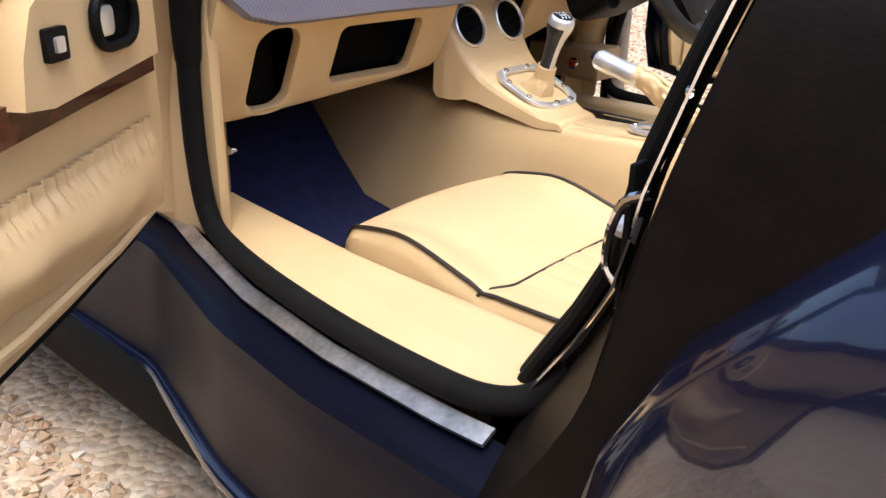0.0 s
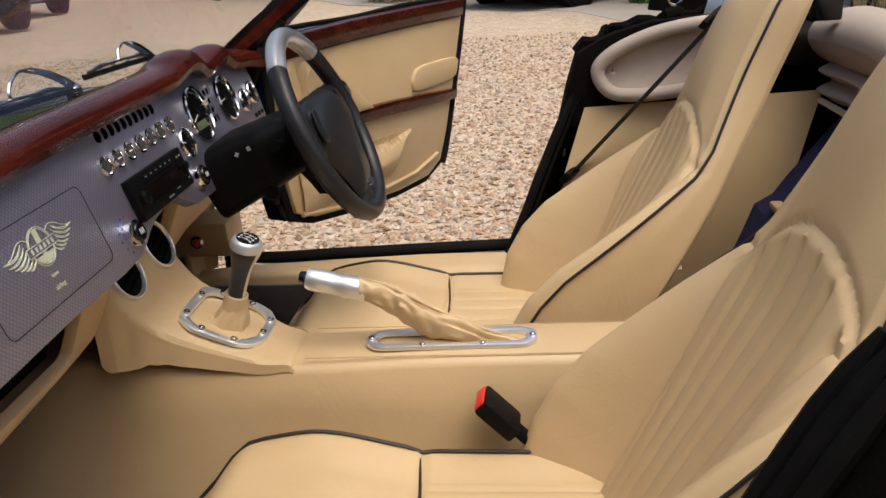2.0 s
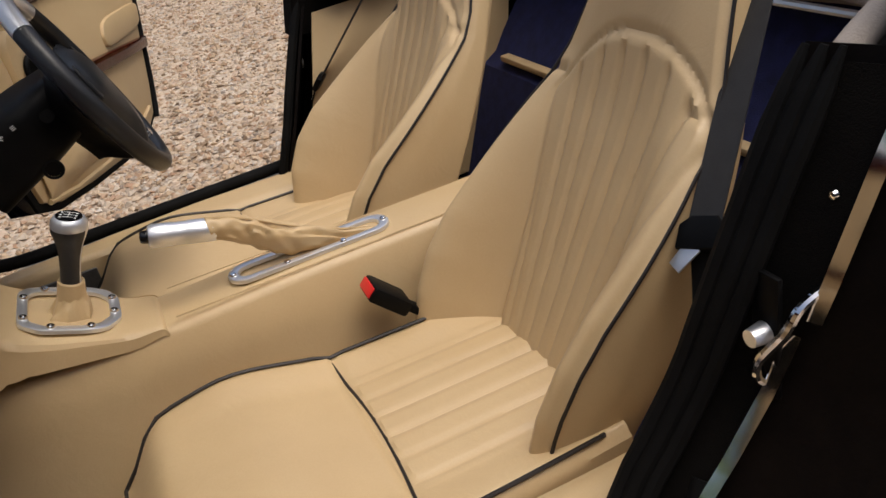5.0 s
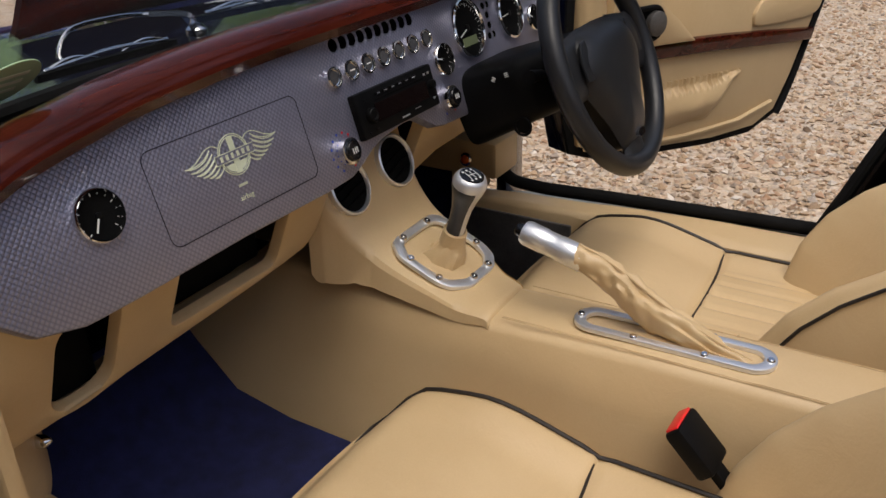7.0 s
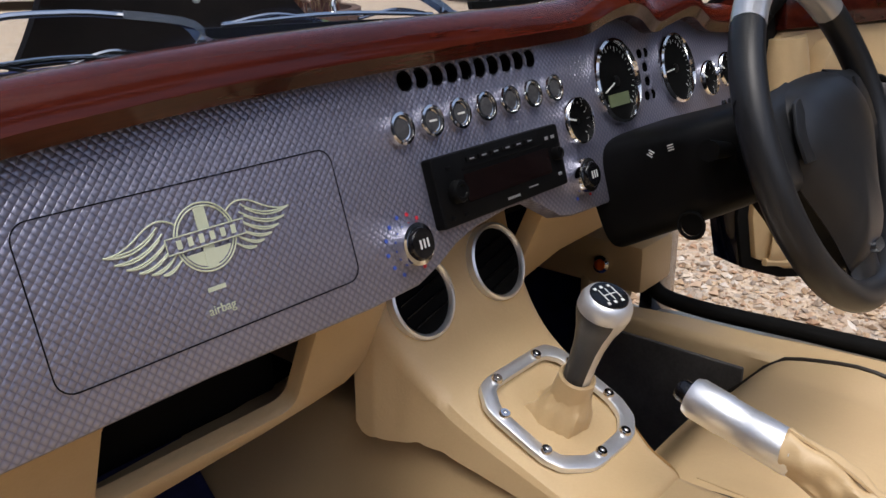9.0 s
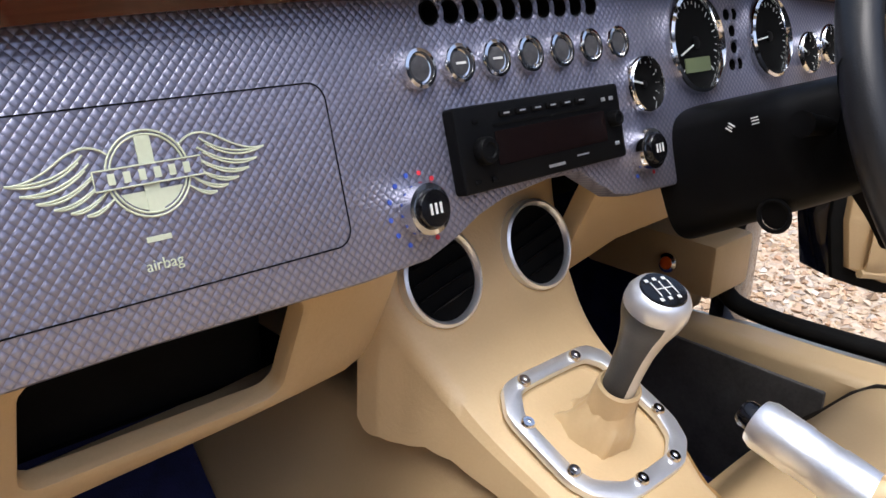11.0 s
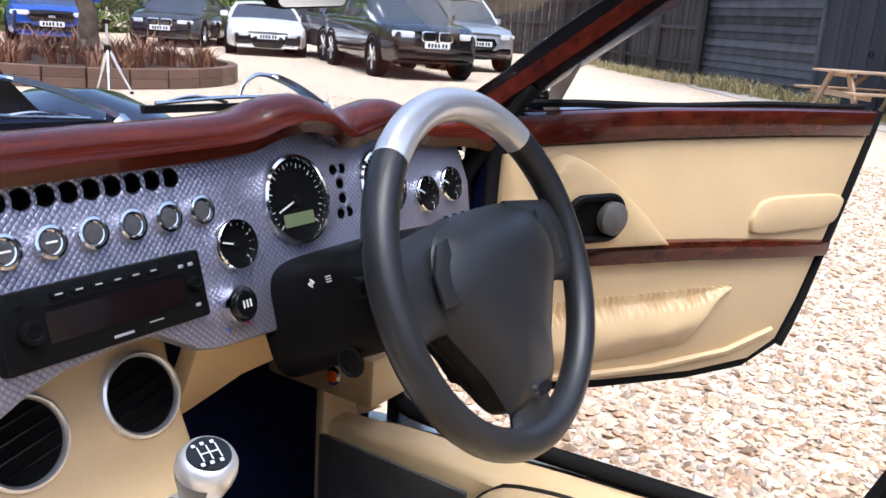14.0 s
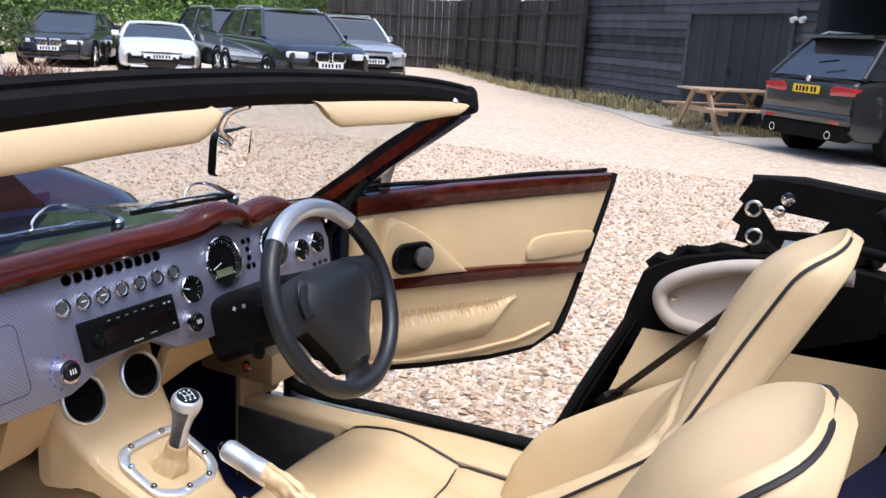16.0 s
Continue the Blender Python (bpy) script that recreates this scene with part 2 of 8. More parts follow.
def join(*bms):
    """One bmesh out of several."""
    out = bms[0]
    for b in bms[1:]:
        me = bpy.data.meshes.new("tmp")
        b.to_mesh(me)
        b.free()
        out.from_mesh(me)
        bpy.data.meshes.remove(me)
    return out


def block(centre, size, bevel=0.0, m=None, segments=2):
    bm = bmesh.new()
    bmesh.ops.create_cube(bm, size=1)
    bmesh.ops.scale(bm, vec=size, verts=bm.verts)
    if bevel:
        bmesh.ops.bevel(bm, geom=bm.edges[:], offset=bevel, segments=segments, profile=0.5, affect="EDGES")
    if m is not None:
        bmesh.ops.transform(bm, matrix=m, verts=bm.verts)
    bmesh.ops.translate(bm, vec=centre, verts=bm.verts)
    return bm


def tube(points, radius, sides=8, closed=False):
    """A round bar along points; radius may be a list, one for each point."""
    pts = [Vector(p) for p in points]
    n = len(pts)
    radii = radius if isinstance(radius, (list, tuple)) else [radius] * n
    bm = bmesh.new()
    rings, side = [], None
    for i, p in enumerate(pts):
        a = pts[(i - 1) % n] if closed or i else p
        b = pts[(i + 1) % n] if closed or i < n - 1 else p
        along = (b - a).normalized()
        if side is None:
            side = along.orthogonal().normalized()
        side = (side - along * side.dot(along)).normalized()
        over = along.cross(side)
        rings.append([bm.verts.new(p + radii[i] * (math.cos(w) * side + math.sin(w) * over)) for w in (2 * math.pi * k / sides for k in range(sides))])
    for i in range(n if closed else n - 1):
        r, s = rings[i], rings[(i + 1) % n]
        for k in range(sides):
            bm.faces.new((r[k], r[(k + 1) % sides], s[(k + 1) % sides], s[k]))
    if not closed:
        bm.faces.new(rings[0])
        bm.faces.new(rings[-1])
    return bm


def lathe(profile, sides=32, m=None):
    """Turns (radius, height) pairs round z, then places it by m."""
    bm = bmesh.new()
    rings = []
    for r, h in profile:
        if r < 1e-6:
            rings.append([bm.verts.new((0, 0, h))])
        else:
            rings.append([bm.verts.new((r * math.cos(w), r * math.sin(w), h)) for w in (2 * math.pi * k / sides for k in range(sides))])
    for a, b in zip(rings, rings[1:]):
        for k in range(sides):
            quad = [a[k % len(a)], a[(k + 1) % len(a)], b[(k + 1) % len(b)], b[k % len(b)]]
            quad = list(dict.fromkeys(quad))
            if len(quad) > 2:
                bm.faces.new(quad)
    if m is not None:
        bmesh.ops.transform(bm, matrix=m, verts=bm.verts)
    return bm


def sheet(f, nu, nv, thick=0.0, wrap=False):
    """A surface f(u, v) with u, v from 0 to 1; with thick, a closed slab whose back lies along -normal."""
    bm = bmesh.new()
    grid = [[bm.verts.new(f(i / nu, j / nv)) for j in range(nv + 1)] for i in range(nu + (0 if wrap else 1))]
    rows = len(grid)
    for i in range(nu):
        for j in range(nv):
            bm.faces.new((grid[i][j], grid[(i + 1) % rows][j], grid[(i + 1) % rows][j + 1], grid[i][j + 1]))
    if thick:
        bm.normal_update()
        ret = bmesh.ops.solidify(bm, geom=bm.faces[:], thickness=thick)
    return bm


def slab(outline, thick, m, bevel=0.0, holes=()):
    """A plate with that outline (x, y), its front at local z = 0 and its back at -thick, placed by m. holes are outlines cut through."""
    bm = bmesh.new()
    loops = [[bm.verts.new((x, y, 0)) for x, y in pts] for pts in (outline, *holes)]
    edges = []
    for vs in loops:
        edges += [bm.edges.new((vs[i], vs[(i + 1) % len(vs)])) for i in range(len(vs))]
    bmesh.ops.triangle_fill(bm, use_beauty=True, use_dissolve=False, edges=edges, normal=(0, 0, 1))
    faces = bm.faces[:]
    ret = bmesh.ops.extrude_face_region(bm, geom=faces)
    vs = [g for g in ret["geom"] if isinstance(g, bmesh.types.BMVert)]
    bmesh.ops.translate(bm, verts=vs, vec=(0, 0, -thick))
    if bevel:
        bm.normal_update()
        front = [e for e in bm.edges if all(abs(v.co.z) < 1e-6 for v in e.verts) and any(abs(f.normal.z) < 0.5 for f in e.link_faces)]
        bmesh.ops.bevel(bm, geom=front, offset=bevel, segments=2, profile=0.5, affect="EDGES")
    bmesh.ops.transform(bm, matrix=m, verts=bm.verts)
    return bm


def round_rect(w, h, r, n=5, cx=0.0, cy=0.0):
    pts = []
    for k, (sx, sy) in enumerate(((1, 1), (-1, 1), (-1, -1), (1, -1))):
        for i in range(n + 1):
            a = math.pi / 2 * (k + i / n)
            pts.append((cx + sx * (w / 2 - r) + r * math.cos(a), cy + sy * (h / 2 - r) + r * math.sin(a)))
    return pts


def rounded(pts, r=0.3, n=4):
    """The outline with its corners cut round."""
    out = []
    for i, p in enumerate(pts):
        a, b = Vector(pts[i - 1]), Vector(pts[(i + 1) % len(pts)])
        p = Vector(p)
        p0, p1 = p.lerp(a, r), p.lerp(b, r)
        out += [tuple(p0 * (1 - t) ** 2 + p * 2 * t * (1 - t) + p1 * t * t) for t in [k / n for k in range(n + 1)]]
    return out


def circle(r, n=24, cx=0.0, cy=0.0):
    return [(cx + r * math.cos(2 * math.pi * k / n), cy + r * math.sin(2 * math.pi * k / n)) for k in range(n)]


def spline(points, n):
    """n points along a smooth curve through the given ones."""
    p = [Vector(q) for q in points]
    out = []
    for i in range(n):
        w = i / (n - 1) * (len(p) - 1)
        k = min(int(w), len(p) - 2)
        t = w - k
        a, b, c, d = p[max(k - 1, 0)], p[k], p[k + 1], p[min(k + 2, len(p) - 1)]
        out.append(0.5 * (2 * b + (c - a) * t + (2 * a - 5 * b + 4 * c - d) * t * t + (3 * b - a - 3 * c + d) * t ** 3))
    return out


def lerp_table(table, x):
    xs, ys = zip(*table)
    return float(np.interp(x, xs, ys))


def smooth(a, b, x):
    t = min(1.0, max(0.0, (x - a) / (b - a)))
    return t * t * (3 - 2 * t)


def axes(origin, right, up):
    """A placing whose local x runs along right, y along up, z towards the viewer of the face."""
    r = Vector(right).normalized()
    u = Vector(up)
    u = (u - r * u.dot(r)).normalized()
    n = r.cross(u)
    return Matrix.Translation(origin) @ Matrix((r, u, n)).transposed().to_4x4()


def text_mesh(words, size, thick=0.0004):
    cu = bpy.data.curves.new("words", "FONT")
    cu.body, cu.size, cu.extrude, cu.align_x, cu.align_y = words, size, thick, "CENTER", "CENTER"
    ob = bpy.data.objects.new("words", cu)
    me = bpy.data.meshes.new_from_object(ob)
    bm = bmesh.new()
    bm.from_mesh(me)
    bpy.data.objects.remove(ob)
    bpy.data.curves.remove(cu)
    bpy.data.meshes.remove(me)
    return bm


# ---- the yard ----
def ground_height(x, y):
    return 0.010 * noise.noise((x * 0.3, y * 0.3, 0)) - 0.002


ground_bm = bmesh.new()
xs = [-600, -250, -90, -40, -20] + [-12 + 0.75 * k for k in range(57)] + [40, 60, 110, 260, 600]
ys = [-600, -250, -90, -40, -20] + [-12 + 0.75 * k for k in range(57)] + [40, 60, 110, 260, 600]
gv = [[ground_bm.verts.new((x, y, ground_height(x, y))) for y in ys] for x in xs]
for i in range(len(xs) - 1):
    for j in range(len(ys) - 1):
        ground_bm.faces.new((gv[i][j], gv[i + 1][j], gv[i + 1][j + 1], gv[i][j + 1]))
ground = part("ground", ground_bm, gravel_ground, None, "yard of loose pale brown gravel", kind="structure")

# the barn stands along a straight line; b(u, out) is u metres from its far corner, out metres in front of it
B0, BD, BN = Vector((19.8, 5.4, 0)), Vector((-0.7071, -0.7071, 0)), Vector((-0.7071, 0.7071, 0))


def at_barn(u, out, z):
    return B0 + BD * u + BN * out + Vector((0, 0, z))


BARN = axes(B0, BD, (0, 0, 1))          # local x along the wall, y up, z towards the yard


def barn_box(u0, u1, z0, z1, out0, out1, bevel=0.0):
    bm = block(((u0 + u1) / 2, (z0 + z1) / 2, (out0 + out1) / 2), (u1 - u0, z1 - z0, out1 - out0), bevel)
    return shift(bm, BARN)


edge = [(21, 6.8), (18.6, 5.2), (16.4, 3.6), (14.15, 2.3), (12.6, 0.4), (11.0, -1.45), (9.6, -1.9), (8.5, -2.2), (7.3, -2.7), (6.0, -3.6), (4.5, -5.0)]
apron_bm = slab(edge + [(x + 5, y - 5) for x, y in edge[::-1]], 0.08, Matrix.Translation((0, 0, 0.010)))
pavement = part("pavement", apron_bm, concrete, None, "worn pale concrete strip before the barn", kind="structure")

wall_barn = part("wall_barn", barn_box(0, 7.75, 0.0, 5.2, -0.25, -0.05), black_board, None, "black weatherboarded barn wall", kind="structure")
wall_shed_back = part("wall_shed_back", barn_box(7.75, 24, 0.0, 4.0, -5.2, -5.0), door_board, None, "dark boarded back of an open shed", kind="structure")
wall_shed_side = part("wall_shed_side", barn_box(7.55, 7.75, 0.0, 4.0, -5.2, -0.25), door_board, None, "dark boarded side of an open shed", kind="structure")
roof_barn = part("roof", barn_box(-0.4, 24, 4.9, 5.3, -6, 0.4), black_board, None, "dark barn roof", kind="structure")
shed_ceiling = part("ceiling", barn_box(7.75, 24, 3.4, 3.5, -5.2, 0.0), door_board, None, "dark underside of the shed roof", kind="structure")
wall_front = part("wall_shed_front", barn_box(14.2, 24, 0.0, 4.9, -0.25, -0.05), door_board, None, "dark boarded front of the shed", kind="structure")
wall_lintel = part("wall_lintel", barn_box(7.75, 14.2, 2.75, 4.9, -0.25, -0.05), black_board, None, "dark boards over the open bay", kind="structure")
# unseen wall, added to cut sky light and reflections on the car's left
wall_yard = part("wall_yard", block((-6.0, -2.0, 2.2), (0.3, 26.0, 4.4), 0.02), black_board, None, "unseen dark wall added to block sky light from the left", kind="structure")
wall_end = part("wall_barn_end", barn_box(-0.2, 0.0, 0.0, 5.2, -6, -0.05), black_board, None, "black barn end wall", kind="structure")

# ---- the sports car ----
car = thing("sports_car", (0, 0, 0), "open navy roadster with tan leather cockpit and wooden dash", "car")

DASH = axes((0, 0, 0.98), (1, 0, 0), (0, 0.287, 0.958))   # local x across, y up the panel, z to the cabin


def on_dash(x, z, out=0.0):
    return DASH @ Vector((x, (z - 0.98) / 0.958, out))


def dash_at(x, z, out=0.0, turn=0.0):
    return Matrix.Translation(on_dash(x, z, out)) @ DASH.to_3x3().to_4x4() @ pose(0, 0, 0, 0, 0, turn)


outline = [(0.19, 0.826), (0.115, 0.829), (0.094, 0.833), (0.074, 0.845), (0.054, 0.857), (0.02, 0.858), (-0.03, 0.853), (-0.058, 0.846), (-0.082, 0.836), (-0.108, 0.828),
           (-0.16, 0.826), (-0.30, 0.828), (-0.44, 0.826), (-0.50, 0.827), (-0.545, 0.838), (-0.575, 0.865), (-0.587, 0.905), (-0.575, 0.945), (-0.54, 0.972), (-0.47, 0.985), (-0.36, 0.998),
           (-0.2, 1.004), (0.0, 1.006), (0.15, 1.006), (0.20, 1.012), (0.24, 1.016), (0.28, 1.010), (0.315, 0.998), (0.35, 1.002), (0.386, 1.006), (0.43, 1.0), (0.50, 0.985), (0.55, 0.965), (0.56, 0.92), (0.55, 0.87), (0.52, 0.84)]
HOLES = [(-0.072 + 0.170 * k / 9, 0.9775) for k in range(10)]
LAMPS = [(0.304, 0.962), (0.318, 0.962), (0.311, 0.947), (0.311, 0.932), (0.304, 0.917), (0.318, 0.917)]
flat = lambda p: (p[0], (p[1] - 0.98) / 0.958)
panel_bm = slab([flat(p) for p in outline][::-1], 0.018, DASH, 0.004,
                [circle(0.0078, 14, *flat(p)) for p in HOLES] + [circle(0.0052, 10, *flat(p)) for p in LAMPS])
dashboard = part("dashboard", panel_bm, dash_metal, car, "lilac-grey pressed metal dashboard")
# added near-black tubes and rear blocks give the holes their shade
for p in HOLES:
    part("vent_hole_shade", lathe([(0.0080, -0.0012), (0.0072, -0.0012), (0.0070, -0.019)], 14, dash_at(*p)), void, dashboard)
for p in LAMPS:
    part("lamp_hole_shade", lathe([(0.0054, -0.0012), (0.0047, -0.0012), (0.0046, -0.019)], 10, dash_at(*p)), void, dashboard)
part("vent_shade_block", block(on_dash(0.013, 0.978, -0.022), (0.20, 0.006, 0.03), m=DASH.to_3x3().to_4x4() @ pose(0, 0, 0, 90)), void, dashboard)
part("lamp_hole_block", block(on_dash(0.311, 0.94, -0.022), (0.03, 0.006, 0.07), m=DASH.to_3x3().to_4x4() @ pose(0, 0, 0, 90)), void, dashboard)

# wooden rail over the panel, humped over the two large dials
RAIL = [(-0.585, -0.02, 0.918), (-0.578, -0.012, 0.948), (-0.555, -0.004, 0.972), (-0.51, 0.004, 0.985), (-0.44, 0.012, 0.994), (-0.36, 0.018, 1.002), (-0.2, 0.024, 1.009), (0.0, 0.026, 1.011), (0.14, 0.026, 1.012), (0.185, 0.024, 1.015), (0.215, 0.02, 1.024), (0.25, 0.018, 1.029),
        (0.285, 0.02, 1.022), (0.32, 0.022, 1.006), (0.355, 0.02, 1.012), (0.39, 0.018, 1.018), (0.42, 0.02, 1.014), (0.46, 0.022, 0.998), (0.50, 0.022, 0.992), (0.55, 0.018, 0.988), (0.60, 0.008, 0.978)]
rail_path = spline(RAIL, 130)
rail_bm = bmesh.new()
rings = []
PROFILE = [(-0.034, -0.022), (-0.040, -0.010), (-0.036, 0.002), (-0.028, 0.009), (-0.018, 0.012), (-0.008, 0.0125), (0.010, 0.0105), (0.026, 0.004), (0.034, -0.008), (0.028, -0.020), (0.0, -0.028)]
for p in rail_path:
    rings.append([rail_bm.verts.new((p.x, p.y + dy, p.z + dz)) for dy, dz in PROFILE])
for a, b in zip(rings, rings[1:]):
    for k in range(len(PROFILE)):
        rail_bm.faces.new((a[k], a[(k + 1) % len(PROFILE)], b[(k + 1) % len(PROFILE)], b[k]))
rail_bm.faces.new(rings[0])
rail_bm.faces.new(rings[-1][::-1])
dash_rail = part("dash_rail", rail_bm, wood, car, "glossy red-brown wooden dash rail")


def ledge(u, v):
    x = -0.565 + 1.15 * u
    k = min(1.0, abs(x) / 0.612)
    y0, y1 = lerp_table([(q.x, q.y) for q in rail_path], x) + 0.018, 0.122 - 0.075 * k ** 2.5
    z0 = lerp_table([(q.x, q.z) for q in rail_path], x) - 0.010
    return (x, y0 + (y1 - y0) * v, z0 + (0.984 - z0) * v ** 0.7)


part("dash_ledge", sheet(ledge, 50, 6, 0.004), rubber, dash_rail, "black ledge before the windscreen")

# tunnel and console
def ridge(table, left, right, depth, flare, n):
    """A padded bar along y: (y, z of its top), with its left and right edges, the depth of its sides and how far they lean out."""
    bm = bmesh.new()
    rows = []
    for p in spline([(y, z, 0) for y, z in table], n):
        y, z, d, o = p.x, p.y, depth(p.x), flare(p.x)
        a, b = left(y), right(y)
        ring = []
        for x, dz in ((a - o, -d), (a - o * 0.80, -d * 0.80), (a - o * 0.52, -d * 0.52), (a - o * 0.22, -d * 0.25), (a - o * 0.06 - 0.001, -min(0.012, d * 0.5)), (a + 0.004, -0.003), (a + 0.014, 0.0), ((a + b) / 2, 0.0015),
                      (b - 0.014, 0.0), (b - 0.004, -0.003), (b + o * 0.06 + 0.001, -min(0.012, d * 0.5)), (b + o * 0.22, -d * 0.25), (b + o * 0.52, -d * 0.52), (b + o * 0.80, -d * 0.80), (b + o, -d)):
            ring.append(bm.verts.new((x, y, z + dz)))
        rows.append(ring)
    m = len(rows[0])
    for a, b in zip(rows, rows[1:]):
        for k in range(m):
            bm.faces.new((a[k], a[(k + 1) % m], b[(k + 1) % m], b[k]))
    bm.faces.new(rows[0])
    bm.faces.new(rows[-1])
    return bm


tunnel = part("tunnel", ridge([(-1.14, 0.652), (-0.60, 0.648), (-0.40, 0.646), (-0.20, 0.638), (0.0, 0.640), (0.3, 0.67), (0.85, 0.72)],
                              lambda y: lerp_table([(-1, -0.058), (-0.1, -0.058), (0.1, -0.062), (0.85, -0.11)], y), lambda y: lerp_table([(-1, 0.052), (-0.2, 0.052), (0.0, 0.07), (0.3, 0.09), (0.85, 0.14)], y),
                              lambda y: 0.30, lambda y: lerp_table([(-1, 0.055), (-0.2, 0.058), (0.1, 0.062), (0.85, 0.10)], y), 46), leather, car, "tan leather transmission tunnel and console")
part("console", ridge([(-0.205, 0.636), (-0.197, 0.645), (-0.16, 0.6485), (-0.12, 0.661), (-0.07, 0.680), (-0.032, 0.700), (-0.008, 0.722), (0.012, 0.752), (0.028, 0.784), (0.040, 0.815), (0.048, 0.85)],
                      lambda y: lerp_table([(-0.205, -0.059), (-0.10, -0.062), (-0.03, -0.066), (-0.008, -0.072), (0.012, -0.080), (0.03, -0.090), (0.05, -0.096)], y), lambda y: lerp_table([(-0.205, 0.046), (-0.17, 0.062), (-0.12, 0.094), (-0.05, 0.108), (0.05, 0.120)], y),
                      lambda y: lerp_table([(-0.205, 0.012), (-0.16, 0.020), (-0.12, 0.026), (-0.07, 0.036), (-0.032, 0.048), (-0.008, 0.066), (0.012, 0.10), (0.028, 0.13), (0.040, 0.16), (0.05, 0.19)], y), lambda y: lerp_table([(-0.2, 0.002), (0.0, 0.006), (0.05, 0.004)], y), 70), leather, tunnel)
floor_bm = join(block((-0.35, 0.05, 0.34), (0.52, 1.75, 0.03)), block((0.35, 0.05, 0.34), (0.52, 1.75, 0.03)))
car_floor = part("floor_pan", floor_bm, carpet, car, "navy carpeted cockpit floor")
toe = slab([(-0.16, 0.350), (-0.16, 0.412), (0.10, 0.416), (0.205, 0.434), (0.275, 0.50), (0.40, 0.64), (0.55, 0.74), (0.55, 0.350)], 0.465, Matrix(((0, 0, 1, -0.122), (1, 0, 0, 0), (0, 1, 0, 0), (0, 0, 0, 1))))
part("toe_board", toe, carpet, car, "navy carpeted footwell and toe board")
part("firewall", block((0, 0.86, 0.62), (1.15, 0.03, 0.58)), carpet, car)
bulk = slab([(-1.185, 0.90), (-1.20, 0.90), (-1.20, 0.34), (-0.88, 0.34), (-1.00, 0.645), (-1.035, 0.665), (-1.170, 0.84)][::-1], 1.15, Matrix(((0, 0, 1, 0.575), (1, 0, 0, 0), (0, 1, 0, 0), (0, 0, 0, 1))))
part("rear_bulkhead", bulk, carpet, car, "navy carpeted rear bulkhead")

# sills, mirrored
SILL_IN = [(0.30, 0.475), (0.125, 0.482), (-0.20, 0.505), (-0.55, 0.505), (-0.80, 0.50), (-1.0, 0.50)]
SILL_OUT = [(0.30, 0.53), (0.14, 0.548), (0.02, 0.585), (-0.15, 0.63), (-0.33, 0.655), (-0.50, 0.66), (-0.60, 0.655), (-1.0, 0.65)]


def sill_side(s):
    def top(u, v):
        y = (0.30 if s < 0 else 0.158) - (1.15 if s < 0 else 1.008) * u
        a, b = float(np.interp(-y, [-p[0] for p in SILL_IN], [p[1] for p in SILL_IN])), float(np.interp(-y, [-p[0] for p in SILL_OUT], [p[1] for p in SILL_OUT])) - (0.016 if s < 0 else 0.016 + 0.024 * smooth(-0.06, 0.12, -y))
        z = 0.552 - 0.008 * u
        if v < 0.25:
            return (s * (a - 0.004), y, z - 0.20 + 0.19 * v / 0.25)
        w = (v - 0.25) / 0.75
        return (s * (a + (b - a) * w), y, z - 0.010 * (1 - min(1, w * 5)) ** 2 - 0.012 * max(0, w - 0.75) * 4)
    pad = part("sill", sheet(top, 40, 20), leather, car, "tan leather covered door sill")
    top_seal = [(s * 0.622, -0.07, 1.045), (s * 0.612, -0.035, 0.995), (s * 0.60, 0.01, 0.93), (s * 0.586, 0.05, 0.86), (s * 0.575, 0.075, 0.78)]
    if s < 0:
        top_seal = [(-0.626, -0.20, 1.165), (-0.621, -0.13, 1.10), (-0.614, -0.07, 1.045), (-0.608, -0.032, 0.98), (-0.604, 0.0, 0.92), (-0.602, 0.020, 0.85), (-0.60, 0.028, 0.78)]
    part("post_seal", tube(spline(top_seal, 20), [(0.028 if s < 0 else 0.010) - (0.011 if s < 0 else 0.0) * (k / 19) ** 2 for k in range(20)], 10), rubber, pad, "black rubber post seal")
    seal = spline([(s * 0.605, -0.03, 0.99), (s * 0.59, 0.02, 0.90), (s * 0.578, 0.055, 0.80), (s * 0.572, 0.08, 0.70), (s * 0.570, 0.090, 0.62), (s * 0.572, 0.082, 0.570), (s * 0.588, 0.02, 0.550), (s * 0.612, -0.15, 0.546), (s * 0.630, -0.33, 0.544), (s * 0.640, -0.48, 0.544), (s * 0.640, -0.530, 0.546)], 70)
    if s < 0:
        seal = spline([(-0.601, 0.024, 0.82), (-0.60, 0.030, 0.76), (-0.60, 0.031, 0.68), (-0.60, 0.026, 0.62), (-0.602, 0.012, 0.576), (-0.612, -0.03, 0.553), (-0.637, -0.15, 0.545), (-0.661, -0.33, 0.543), (-0.667, -0.48, 0.543), (-0.660, -0.545, 0.546), (-0.645, -0.585, 0.562), (-0.632, -0.612, 0.60)], 76)
    part("door_seal", tube(seal, 0.013 if s > 0 else 0.015, 10), rubber, pad, "black rubber door seal")

    def strip(u, v):
        y = 0.20 - 0.76 * u
        b = float(np.interp(-y, [-p[0] for p in SILL_OUT], [p[1] for p in SILL_OUT]))
        if s > 0:
            b -= 0.024 * smooth(-0.06, 0.12, -y)
        return (s * (b + 0.016 + (0.020 if s < 0 else 0.044) * v), y, 0.524 - 0.008 * v)
    part("kick_strip", sheet(strip, 30, 3, 0.005), scuffed_alloy, pad, "scuffed aluminium kick strip")

    def rocker(u, v):
        y = 0.62 - 1.25 * u
        b = lerp_table([(-0.62, 0.56), (-0.14, 0.56), (0.15, 0.64), (0.35, 0.665), (0.63, 0.67)], -y)
